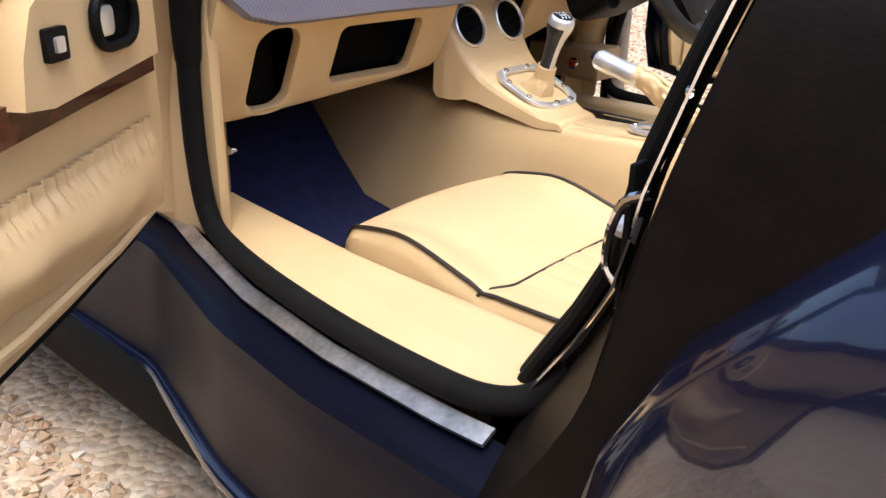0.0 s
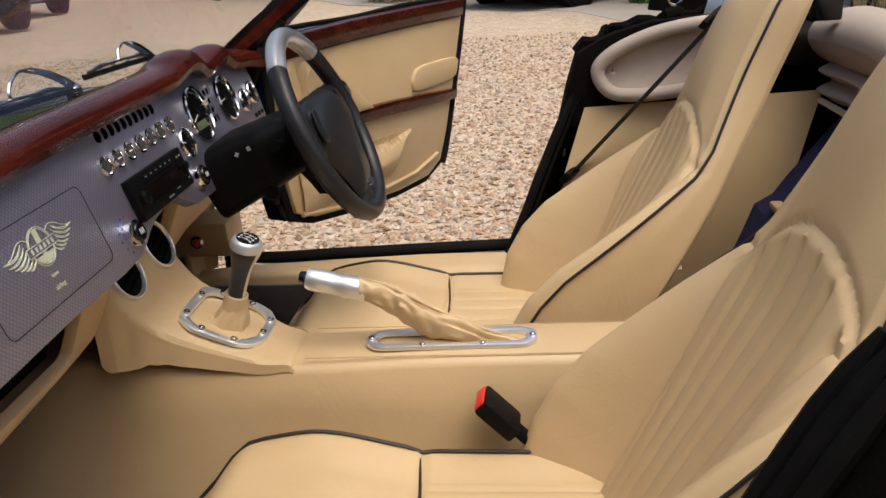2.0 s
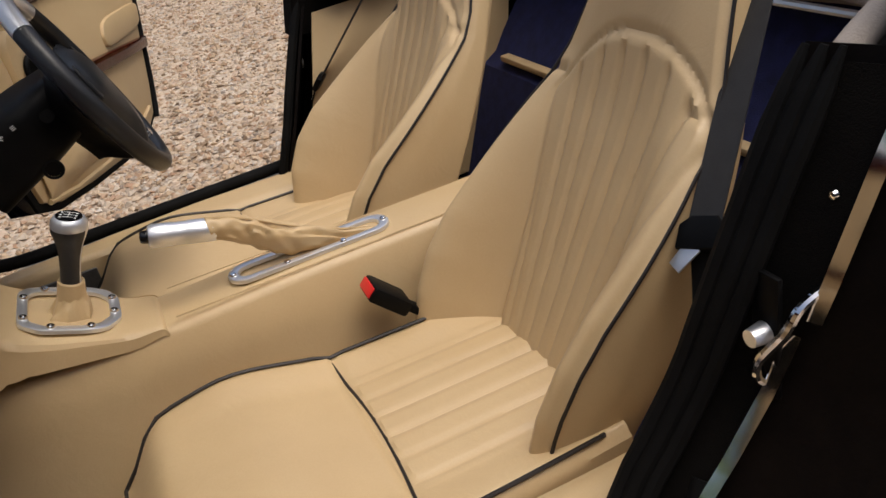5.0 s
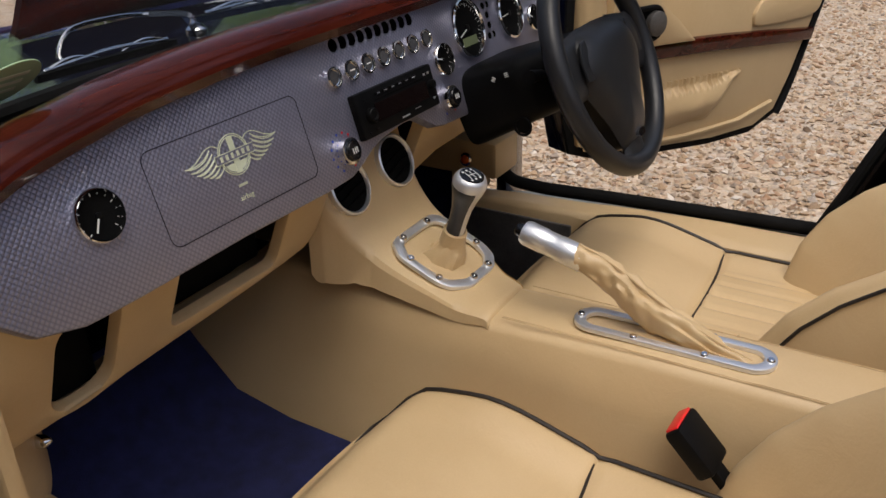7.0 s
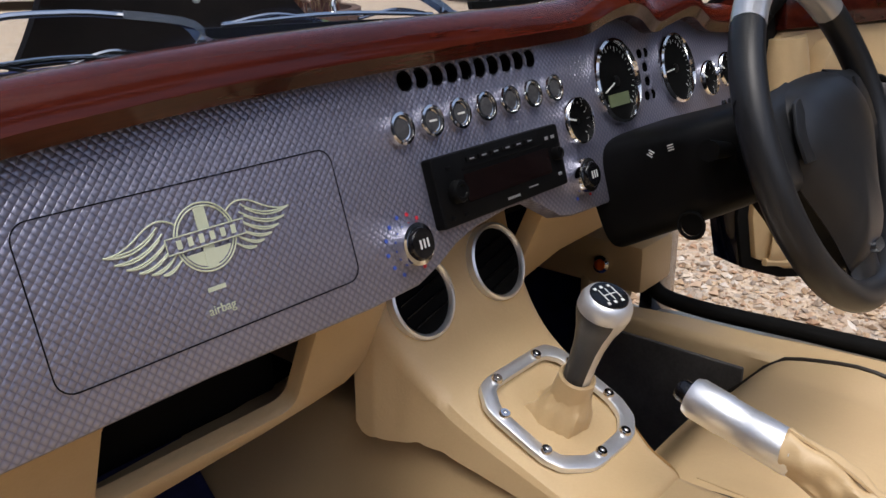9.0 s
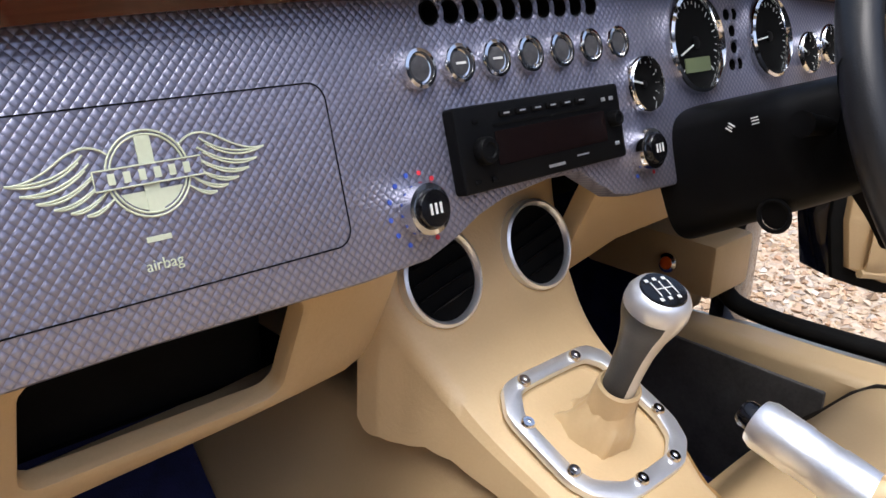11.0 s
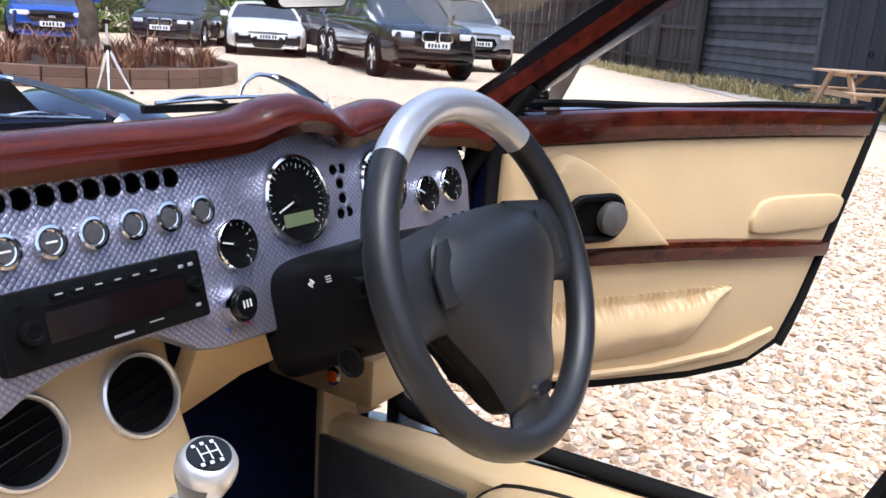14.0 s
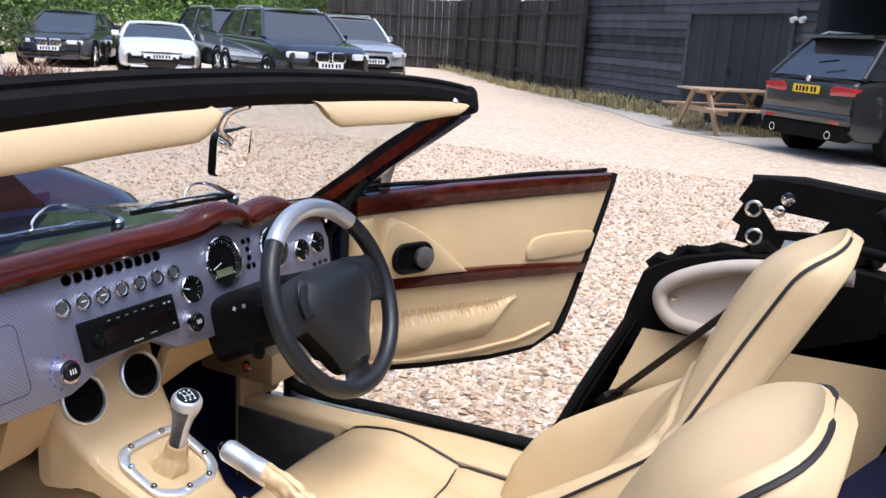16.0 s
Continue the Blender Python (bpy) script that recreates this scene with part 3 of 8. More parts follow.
        prof = [(0.005, 0.512), (0.052, 0.496), (0.062, 0.488), (0.066, 0.46), (0.067, 0.40), (0.072, 0.32), (0.078, 0.28), (0.072, 0.23), (0.03, 0.18)]
        k = v * (len(prof) - 1)
        i = min(int(k), len(prof) - 2)
        t = k - i
        return (s * (b + prof[i][0] * (1 - t) + prof[i + 1][0] * t), y, prof[i][1] * (1 - t) + prof[i + 1][1] * t)
    part("rocker_panel", sheet(rocker, 30, 24, 0.004), shaded_navy, pad, "dark navy body side under the door")
    edge = [Vector(rocker(k / 30, 0.74)) + Vector((s * 0.004, 0, 0)) for k in range(31)]
    part("rocker_edge", tube(edge, 0.014, 10), navy, pad, "glossy navy lower body edge")
    return pad


for s in (-1, 1):
    sill_side(s)


# seats
HALF = spline([(-0.06, 0.172, 0), (0.0, 0.178, 0), (0.1, 0.188, 0), (0.2, 0.190, 0), (0.28, 0.184, 0), (0.35, 0.170, 0), (0.42, 0.148, 0), (0.48, 0.130, 0), (0.54, 0.116, 0), (0.61, 0.108, 0), (0.65, 0.103, 0), (0.676, 0.096, 0), (0.695, 0.084, 0), (0.709, 0.068, 0), (0.720, 0.046, 0), (0.726, 0.018, 0)], 160)
HALF_S, HALF_W = [p.x for p in HALF], [p.y for p in HALF]


def seat_half(s):
    return float(np.interp(s, HALF_S, HALF_W))


def build_seat(cx, lean, ax, cc, full, label):
    up, fwd = Vector((lean, -0.481, 0.877)), Vector((0, 0.877, 0.481))
    base = Vector((cx, -0.60, 0.50))

    def front(x, s):
        hw = seat_half(s)
        u = abs(x) / hw if hw else 0
        n = 0.030 * (1 - u * u) * smooth(0.35, 0.6, s) * (1 - smooth(0.61, 0.726, s)) - 0.030 * smooth(0.63, 0.726, s) ** 2   # full head
        b = smooth(0.50, 0.93, u) * (1 - 0.10 * smooth(0.94, 1.0, u) ** 2)
        n += full * b * lerp_table([(-0.06, 0.105), (0.04, 0.132), (0.10, 0.130), (0.16, 0.112), (0.38, -0.006), (0.42, -0.014), (0.55, -0.006), (0.7, 0.0)], s)
        n -= 0.006 * smooth(0.72, 0.80, u) * (1 - smooth(0.0, 0.009, abs(s - 0.388)))                                   # seam over the bolster
        wide = lerp_table([(-0.06, 0.082), (0.0, 0.088), (0.2, 0.118), (0.37, 0.148), (0.5, 0.150)], s)
        xa = abs(x - ax * smooth(0.0, 0.35, s))
        arch = 0.457 - 0.10 * (xa / 0.150) ** 2.4
        if xa < wide + 0.02 and s < arch + 0.02:
            edge_d = min(arch - s, wide - xa)
            n += 0.004 * smooth(-0.012, 0.004, edge_d) - 0.0065 * (1 - smooth(0.0, 0.012, abs(edge_d)))
            if edge_d > 0.006:
                w = (((x - ax) * 0.148 / wide + 0.02) / 0.04) % 1.0
                n -= 0.0055 * (1 - smooth(0.0, 0.22, min(w, 1 - w))) * smooth(0.006, 0.026, edge_d) * (0.35 + 0.65 * smooth(0.05, 0.25, s))
        n -= 0.008 * smooth(0.92, 1.0, u)
        return base + Vector((x, 0, 0)) + up * s + fwd * n

    def shell(u, v):
        s = -0.06 + 0.786 * v
        hw = seat_half(s)
        if u <= 0.72:
            w = math.sin((u / 0.72 * 2 - 1) * math.pi / 2 * 0.97) / math.sin(math.pi / 2 * 0.97)
            w = 0.55 * w + 0.45 * (u / 0.72 * 2 - 1)
            return front(w * hw, s)
        k = (u - 0.72) / 0.28                                                # round the back
        depth = lerp_table([(0, 0.040), (0.2, 0.052), (0.35, 0.064), (0.5, 0.068), (0.7, 0.06), (0.76, 0.045)], s)
        a = [(1.0, 0.0), (1.015, -0.35), (0.99, -0.85), (0.93, -1.0), (0, -1.03), (-0.93, -1.0), (-0.99, -0.85), (-1.015, -0.35), (-1.0, 0.0)]
        q = k * (len(a) - 1)
        i = min(int(q), len(a) - 2)
        t = q - i
        x, d = a[i][0] * (1 - t) + a[i + 1][0] * t, a[i][1] * (1 - t) + a[i + 1][1] * t
        edge_n = front(math.copysign(hw, x if x else 1), s)
        lift = (edge_n - base - up * s).dot(fwd)
        return base + Vector((x * hw, 0, 0)) + up * s + fwd * (lift * (1 - min(1, abs(d) * 1.2)) + d * depth)

    back = sheet(shell, 150, 120, wrap=True)
    bmesh.ops.holes_fill(back, edges=[e for e in back.edges if e.is_boundary])
    seat = part("seat", back, leather, car, label)

    # piping along the front edge and along the back edge of the side band
    def rim(d):
        line = []
        for k in range(45):
            s = -0.03 + 0.754 * math.sin(k / 44 * math.pi / 2)
            line.append((s, 1))
        line += [(s, -1) for s, _ in line[-2::-1]]
        out = []
        for s, sg in line:
            hw = seat_half(s)
            p = front(sg * hw, s)
            out.append(p + fwd * d * lerp_table([(0, 0.12), (0.5, 0.09), (0.76, 0.06)], s) + Vector((sg * 0.002, 0, 0)))
        return out
    part("piping", tube(rim(0.0), 0.0025, 6), piping_mat, seat, "dark brown edge piping")

    # cushion: front pad and fluted rear pad
    def cushion_top(x, y):
        u = abs(x) / 0.195
        z = 0.541 + 0.034 * smooth(-0.42, -0.24, y) - 0.066 * smooth(-0.18, -0.085, y) ** 2 - 0.016 * u * u
        z += 0.016 * smooth(0.55, 0.9, u) * (1 - smooth(0.92, 1.0, u)) * (1 - smooth(-0.25, -0.12, y))
        if y < -0.395 and abs(x) < 0.115:
            w = ((x + 0.021) / 0.042) % 1.0
            z += 0.0015 - 0.0034 * (1 - smooth(0.0, 0.22, min(w, 1 - w)))
        z -= 0.006 * (1 - smooth(0.0, 0.008, abs(y + 0.39)))
        return z

    def cushion(u, v):
        y = -0.63 + 0.545 * v
        hw = 0.178 + 0.008 * math.sin(math.pi * v) - 0.035 * smooth(0.86, 1.0, v)
        if u <= 0.7:
            x = hw * (u / 0.7 * 2 - 1)
            return (cc + x, y, cushion_top(x, y) - 0.012 * smooth(0.93, 1.0, abs(x) / hw))
        k = (u - 0.7) / 0.3
        q = [(1.0, 0.0), (1.03, -0.05), (0.97, -0.14), (-0.97, -0.14), (-1.03, -0.05), (-1.0, 0.0)]
        w = k * (len(q) - 1)
        i = min(int(w), len(q) - 2)
        t = w - i
        a, d = q[i][0] * (1 - t) + q[i + 1][0] * t, q[i][1] * (1 - t) + q[i + 1][1] * t
        return (cc + a * hw, y - 0.02 * smooth(0.9, 1.0, v) * min(1, abs(d) * 10), cushion_top(math.copysign(hw, a), y) - 0.012 + d)
    cb = sheet(cushion, 110, 90, wrap=True)
    bmesh.ops.holes_fill(cb, edges=[e for e in cb.edges if e.is_boundary])
    part("cushion", cb, leather, seat)
    edge_line = []
    for sg in (1, -1):
        ys_ = [-0.60 + 0.51 * k / 24 for k in range(25)]
        for y in (ys_ if sg > 0 else ys_[::-1]):
            v = (y + 0.63) / 0.545
            hw = 0.178 + 0.008 * math.sin(math.pi * v) - 0.035 * smooth(0.86, 1.0, v)
            edge_line.append((cc + sg * (hw - 0.008), y, cushion_top(hw - 0.008, y) + 0.0015))
    part("cushion_piping", tube(edge_line, 0.0028, 6), piping_mat, seat)
    cross = [(cc + 0.182 * k, -0.395 - 0.012 * math.cos(k * math.pi / 2) + 0.012, cushion_top(0.182 * k, -0.387) - 0.0005) for k in [j / 16 for j in range(-16, 17)]]
    part("cross_piping", tube(cross, 0.0022, 6), piping_mat, seat)
    return seat


passenger_seat = build_seat(-0.285, 0.018, -0.022, -0.306, 0.74, "tan leather bucket seat with fluted back and dark piping")
driver_seat = build_seat(0.278, 0.132, -0.008, 0.302, 1.0, "tan leather bucket seat behind the steering wheel")


# doors, open about 65 degrees
def build_door(s):
    hinge, along = Vector((0.60, -0.02, 0)) if s > 0 else Vector((-0.663, 0.012, 0)), Vector((0.906, -0.423, 0)) if s > 0 else Vector((-0.829, -0.559, 0))
    grip_u = 0.155 if s > 0 else 0.175
    inner = Vector((s * along.y, -s * along.x, 0))                                   # towards the cockpit side

    def at(u, z, out=0.0):
        return hinge + along * u + inner * out + Vector((0, 0, z))
    outline_d = [(0.03, 1.005), (0.30, 1.012), (0.60, 1.012), (0.868, 1.008), (0.855, 0.98), (0.79, 0.80), (0.735, 0.66), (0.69, 0.575), (0.60, 0.545), (0.45, 0.548), (0.25, 0.568), (0.10, 0.59), (0.02, 0.62), (0.0, 0.70), (0.0, 0.95)]
    frame_m = axes(hinge, along * 1, (0, 0, 1))
    flip = frame_m.to_3x3() @ Vector((0, 0, 1))
    ins = 1 if flip.dot(inner) > 0 else -1
    shell_m = frame_m @ Matrix.Translation((0, 0, 0.0 if ins > 0 else 0.055))
    door = part("door", slab(outline_d, 0.055, shell_m, 0.006), navy, car, "open navy door lined with tan leather")
    edge_m = frame_m @ Matrix.Translation((0, 0, 0.006 * ins + (0 if ins > 0 else 0.006)))
    part("door_edge", slab(outline_d, 0.006, edge_m, 0.002), rubber, door, "black rubber door edge")
    trim = [(0.035, 0.962), (0.3, 0.968), (0.6, 0.968), (0.835, 0.965), (0.768, 0.79), (0.714, 0.665), (0.672, 0.592), (0.60, 0.564), (0.45, 0.565), (0.25, 0.585), (0.10, 0.607), (0.035, 0.635), (0.02, 0.70), (0.02, 0.94)]
    trim_m = frame_m @ Matrix.Translation((0, 0, 0.016 * ins + (0 if ins > 0 else 0.012)))
    part("trim_panel", slab(trim, 0.012, trim_m, 0.004), leather, door, "tan leather door lining")
    cap = [(0.022, 1.008), (0.30, 1.015), (0.60, 1.015), (0.842, 1.011), (0.830, 0.966), (0.60, 0.970), (0.30, 0.970), (0.03, 0.964)]
    cap_m = frame_m @ Matrix.Translation((0, 0, 0.026 * ins + (0 if ins > 0 else 0.03)))
    part("wood_cap", slab(cap, 0.03, cap_m, 0.008), wood, door, "glossy red-brown wooden door cap")
    rear_edge = [at(u, z, 0.010) for u, z in ((0.862, 1.010), (0.852, 0.975), (0.82, 0.885), (0.787, 0.80), (0.76, 0.73), (0.732, 0.66), (0.708, 0.61), (0.688, 0.578))]
    part("rear_edge", tube(rear_edge, 0.010, 8), rubber, door, "black rubber rear door edge")
    part("window_seal", tube([at(0.03 + 0.83 * k / 12, 1.016 + 0.002 * math.sin(k), -0.02) for k in range(13)], 0.006, 6), rubber, door)
    mid = [(0.055, 0.818), (0.31, 0.812), (0.45, 0.803), (0.60, 0.790), (0.766, 0.774), (0.758, 0.747), (0.60, 0.757), (0.40, 0.772), (0.20, 0.783), (0.055, 0.79)]
    mid_m = frame_m @ Matrix.Translation((0, 0, 0.032 * ins + (0 if ins > 0 else 0.02)))
    part("wood_band", slab(mid, 0.02, mid_m, 0.006), wood, door, "glossy red-brown wooden band")
    # shield-shaped armrest block with the handle recess
    arm = [(0.078, 0.90), (0.084, 0.928), (0.098, 0.946), (0.12, 0.952), (0.15, 0.940), (0.20, 0.912), (0.27, 0.86), (0.33, 0.808), (0.25, 0.812), (0.075, 0.82)]
    if s < 0:
        arm = [(0.078, 0.90), (0.086, 0.93), (0.103, 0.946), (0.128, 0.952), (0.17, 0.947), (0.25, 0.922), (0.305, 0.89), (0.325, 0.85), (0.334, 0.806), (0.29, 0.800), (0.078, 0.815)]
    arm_m = frame_m @ Matrix.Translation((0, 0, 0.05 * ins + (0 if ins > 0 else 0.036)))
    part("armrest", slab(arm, 0.036, arm_m, 0.012), leather, door)
    cup_m = frame_m @ Matrix.Translation((grip_u, 0.866, 0.056 * ins))
    cup_w, cup_h = (0.100, 0.060) if s > 0 else (0.078, 0.052)
    ring_pts = [(cup_m @ Vector((x, y, 0))) for x, y in round_rect(cup_w, cup_h, cup_h * 0.45, 6)]
    part("handle_ring", tube(ring_pts, 0.0058, 8, True), black_plastic, door, "black oval handle surround")
    cm = cup_m @ (Matrix() if ins > 0 else pose(0, 0, 0, 180))
    part("handle_cup", slab(round_rect(cup_w - 0.005, cup_h - 0.006, cup_h * 0.4, 6), 0.006, cm @ Matrix.Translation((0, 0, -0.003))), void, door)
    if s > 0:
        part("handle_lever", lathe([(0.024, 0), (0.024, 0.012), (0.020, 0.015), (0, 0.016)], 24, cm @ Matrix.Translation((0.026, 0, 0.0))), scuffed, door, "round black door handle knob")
    else:
        part("handle_lever", slab(round_rect(0.030, cup_h - 0.022, 0.008, 4), 0.008, cm @ Matrix.Translation((0.022, 0, 0.004)), 0.003), satin, door, "satin metal door handle")
    # padded roll at the hinge end
    if s > 0:
        roll_l = [at(0.045 + 0.006 * math.sin(k / 12 * math.pi), 0.80 + 0.155 * k / 12, 0.012) for k in range(13)]
        part("hinge_roll", tube(roll_l, [0.022 + 0.012 * math.sin(math.pi * (0.12 + 0.76 * k / 12)) for k in range(13)], 12), leather, door, "padded tan leather roll")
    # pull pocket near the rear edge
    pull = [(0.56, 0.858), (0.60, 0.866), (0.80, 0.862), (0.775, 0.80), (0.545, 0.80), (0.54, 0.83)]
    pull_m = frame_m @ Matrix.Translation((0, 0, 0.025 * ins + (0 if ins > 0 else 0.02)))
    part("pull_grip", slab(rounded(pull, 0.3), 0.02, pull_m, 0.007), leather, door, "tan leather pull grip")
    # gathered map pocket

    def pocket(u, v):
        a = 0.055 + 0.465 * u
        top, bot = 0.735 - 0.02 * u, 0.62 + 0.085 * smooth(0.72, 1.0, u) ** 1.5
        zz = bot + (top - bot) * v
        puff = 0.022 * math.sin(math.pi * min(1, v * 1.15)) * math.sin(math.pi * min(1, u * 0.98 + 0.02)) ** 0.35
        gather = (0.0045 * math.sin(u * 190 + 2.5 * math.sin(u * 31)) + 0.003 * noise.noise((u * 40, 0, 0))) * smooth(0.66, 0.80, v) + 0.006 * noise.noise((u * 7, v * 3, 3)) * (1 - v)
        return at(a, zz, 0.017 + puff + gather)
    part("map_pocket", sheet(pocket, 240, 24, 0.003), leather, door, "gathered tan leather map pocket")
    welt = [at(0.05 + 0.60 * k / 30, lerp_table([(0, 0.628), (0.2, 0.606), (0.5, 0.592), (0.8, 0.592), (1.0, 0.615)], k / 30), 0.019) for k in range(31)]
    part("welt", tube(welt, 0.006, 6), leather, door)
    part("latch", block(at(0.806, 0.83, 0.004), (0.02, 0.02, 0.03), 0.004), satin, door, "bright door latch")
    if s < 0:
        sw = frame_m @ Matrix.Translation((0.280, 0.856, 0.052 * ins)) @ (Matrix() if ins > 0 else pose(0, 0, 0, 180))
        part("switch_plate", slab(round_rect(0.034, 0.030, 0.003, 2), 0.008, sw @ Matrix.Translation((0, 0, 0.004))), black_plastic, door, "black window switch")
        part("switch_rocker", slab(round_rect(0.014, 0.014, 0.002, 2), 0.004, sw @ Matrix.Translation((0, 0, 0.007))), satin, door)
    return door


for s in (1, -1):
    build_door(s)

# steering wheel
WC, TILT_W, WR = Vector((0.288, -0.217, 0.902)), 24, 0.1585
WHEEL = axes(WC, (1, 0, 0), (0, math.sin(radians(TILT_W)), math.cos(radians(TILT_W))))   # local z to the driver


def on_wheel(x, y, z=0.0):
    return WHEEL @ Vector((x, y, z))


def rim_arc(a0, a1, n, r=0.0155):
    return tube([on_wheel(WR * math.cos(radians(a0 + (a1 - a0) * k / n)), WR * math.sin(radians(a0 + (a1 - a0) * k / n))) for k in range(n + 1)], r, 14)


steering_wheel = part("steering_wheel", rim_arc(133, 407, 60), wheel_leather, car, "black leather three-spoke steering wheel")
part("rim_top", rim_arc(47, 133, 26, 0.0158), silver_paint, steering_wheel, "silver upper rim section")


PAD = [(0, 0.060), (0.05, 0.058), (0.086, 0.050), (0.110, 0.028), (0.114, 0.0), (0.098, -0.030), (0.076, -0.060), (0.056, -0.088), (0.044, -0.114), (0.034, -0.130), (0, -0.134)]
PAD = [Vector((x, y, 0)) for x, y in PAD]
PAD_LOOP = spline(PAD + [Vector((-p.x, p.y, 0)) for p in PAD[-2:0:-1]] + [PAD[0]], 97)[:-1]


def hub_surface(u, v):
    p = PAD_LOOP[int(round(u * 96)) % 96]
    x, y = p.x * v, p.y * v - 0.012 * (1 - v)
    return on_wheel(x, y, 0.020 - 0.024 * v ** 5 + 0.006 * (1 - v * v))


def hub_back(u, v):
    p = PAD_LOOP[int(round(u * 96)) % 96]
    k = 0.97 - 0.30 * smooth(0.25, 1.0, v)
    return on_wheel(p.x * k, (p.y + 0.02) * k - 0.02, -0.006 - 0.062 * v)


part("airbag_housing", sheet(hub_back, 96, 10, wrap=True), black_plastic, steering_wheel, "deep black housing behind the wheel boss")
part("airbag_pad", sheet(hub_surface, 96, 14, 0.02, wrap=True), wheel_leather, steering_wheel, "black padded wheel boss")


def spoke(points, name="spoke"):
    """A flat padded arm between the boss and the rim."""
    def f(u, v):
        k = u * (len(points) - 1)
        i = min(int(k), len(points) - 2)
        t = k - i
        (x0, y0, w0), (x1, y1, w1) = points[i], points[i + 1]
        x, y, w = x0 + (x1 - x0) * t, y0 + (y1 - y0) * t, w0 + (w1 - w0) * t
        dx, dy = x1 - x0, y1 - y0
        l = math.hypot(dx, dy)
        a = 2 * math.pi * v
        return on_wheel(x - dy / l * w * math.cos(a), y + dx / l * w * math.cos(a), -0.004 + 0.011 * math.sin(a) - 0.002 * u)
    return part(name, sheet(lambda u, v: f(u, v), 8, 16), wheel_leather, steering_wheel)


for sx in (1, -1):
    spoke([(sx * 0.05, 0.012, 0.048), (sx * 0.09, 0.010, 0.045), (sx * 0.12, 0.008, 0.043), (sx * 0.140, 0.006, 0.046), (sx * 0.156, 0.004, 0.056)])
spoke([(0, -0.07, 0.046), (0, -0.105, 0.037), (0, -0.13, 0.034), (0, -0.145, 0.038), (0, -0.156, 0.050)])
for sx in (-1, 1):
    pm = WHEEL @ Matrix.Translation((sx * 0.092, 0.012, 0.0145))
    pts = [(sx * -0.014, -0.026), (sx * 0.017, -0.024), (sx * 0.018, 0.004), (sx * 0.004, 0.028), (sx * -0.012, 0.031)]
    part("horn_button", slab(pts if sx > 0 else pts[::-1], 0.003, pm, 0.001), wheel_leather, steering_wheel)
part("badge", slab(round_rect(0.026, 0.011, 0.0054, 4), 0.006, WHEEL @ Matrix.Translation((0, -0.116, 0.0165))), chrome, steering_wheel, "small bright badge")

# column shroud
col_dir = WHEEL.to_3x3() @ Vector((0, 0, -1))
COL = Matrix.Translation(WC) @ WHEEL.to_3x3().to_4x4()


def shroud(u, v):
    a = 2 * math.pi * v
    d = -0.035 - 0.17 * u
    w = 0.072 + 0.032 * smooth(0.0, 0.35, u)
    h = 0.046 + 0.014 * u
    x = w * math.copysign(abs(math.cos(a)) ** 0.35, math.cos(a)) - 0.002
    y = h * math.copysign(abs(math.sin(a)) ** 0.4, math.sin(a)) + 0.006
    return COL @ Vector((x, y, d))


column = part("steering_column", sheet(shroud, 14, 48), black_plastic, car, "black plastic steering column shroud")
part("column_neck", tube([WC + col_dir * 0.0, WC + col_dir * 0.06], [0.045, 0.052], 24), black_plastic, column)
for sx, ln in ((1, 0.10), (-1, 0.085)):
    p0 = COL @ Vector((sx * 0.05, 0.012, -0.065))
    part("stalk", tube([p0, COL @ Vector((sx * (0.05 + ln * 0.6), 0.02, -0.06)), COL @ Vector((sx * (0.05 + ln), 0.024, -0.055))], [0.007, 0.008, 0.010], 10), black_plastic, column, "black indicator stalk")

# ---- dashboard details ----
def dial(x, z, r, name, label, needle=215, ticks=30, screen=False):
    m = dash_at(x, z)
    ring = lathe([(r * 0.86, 0.0006), (r * 0.875, 0.004), (r * 0.91, 0.0075), (r * 0.97, 0.006), (r, 0.0015), (r, -0.002)], 40, m)
    ob = part(name, ring, chrome, dashboard, label)
    part("dial_face", lathe([(0, 0.0008), (r * 0.885, 0.0008)], 32, m), void, dashboard, "black dial face")
    marks = None
    for k in range(ticks):
        a = radians(-45 + 270 * k / (ticks - 1))
        long = 0.11 if k % 3 == 0 else 0.06
        q = block((r * (0.80 - long / 2), 0, 0.0012), (r * long, 0.0004 if k % 3 else 0.0007, 0.0004))
        shift(q, m @ Matrix.Rotation(a, 4, "Z"))
        marks = q if marks is None else join(marks, q)
    part("dial_marks", marks, white_print, dashboard, smooth=False)
    hand = block((r * 0.30, 0, 0.0025), (r * 0.62, 0.0015, 0.0008))
    part("needle", shift(hand, m @ Matrix.Rotation(radians(needle), 4, "Z")), white_print, dashboard, "white needle", smooth=False)
    part("needle_boss", lathe([(0.12 * r, 0.0008), (0.12 * r, 0.003), (0, 0.0038)], 16, m), black_plastic, dashboard)
    if screen:
        part("trip_display", slab(round_rect(r * 0.9, r * 0.28, 0.001, 2), 0.001, m @ Matrix.Translation((0, -r * 0.42, 0.0018))), lcd, dashboard, "grey-green trip display", smooth=False)
    return ob


dial(0.239, 0.940, 0.046, "speedometer", "chrome-rimmed black speedometer", 200, 28, True)
dial(0.378, 0.938, 0.042, "rev_counter", "chrome-rimmed black rev counter", 185, 25)
dial(0.151, 0.9125, 0.0245, "fuel_gauge", "small chrome-rimmed gauge", 165, 13)
dial(-0.452, 0.908, 0.026, "clock", "small chrome-rimmed clock", 240, 13)
dial(0.458, 0.917, 0.023, "oil_gauge", "small chrome-rimmed gauge", 150, 10)
dial(0.512, 0.922, 0.023, "temperature_gauge", "small chrome-rimmed gauge", 150, 10)
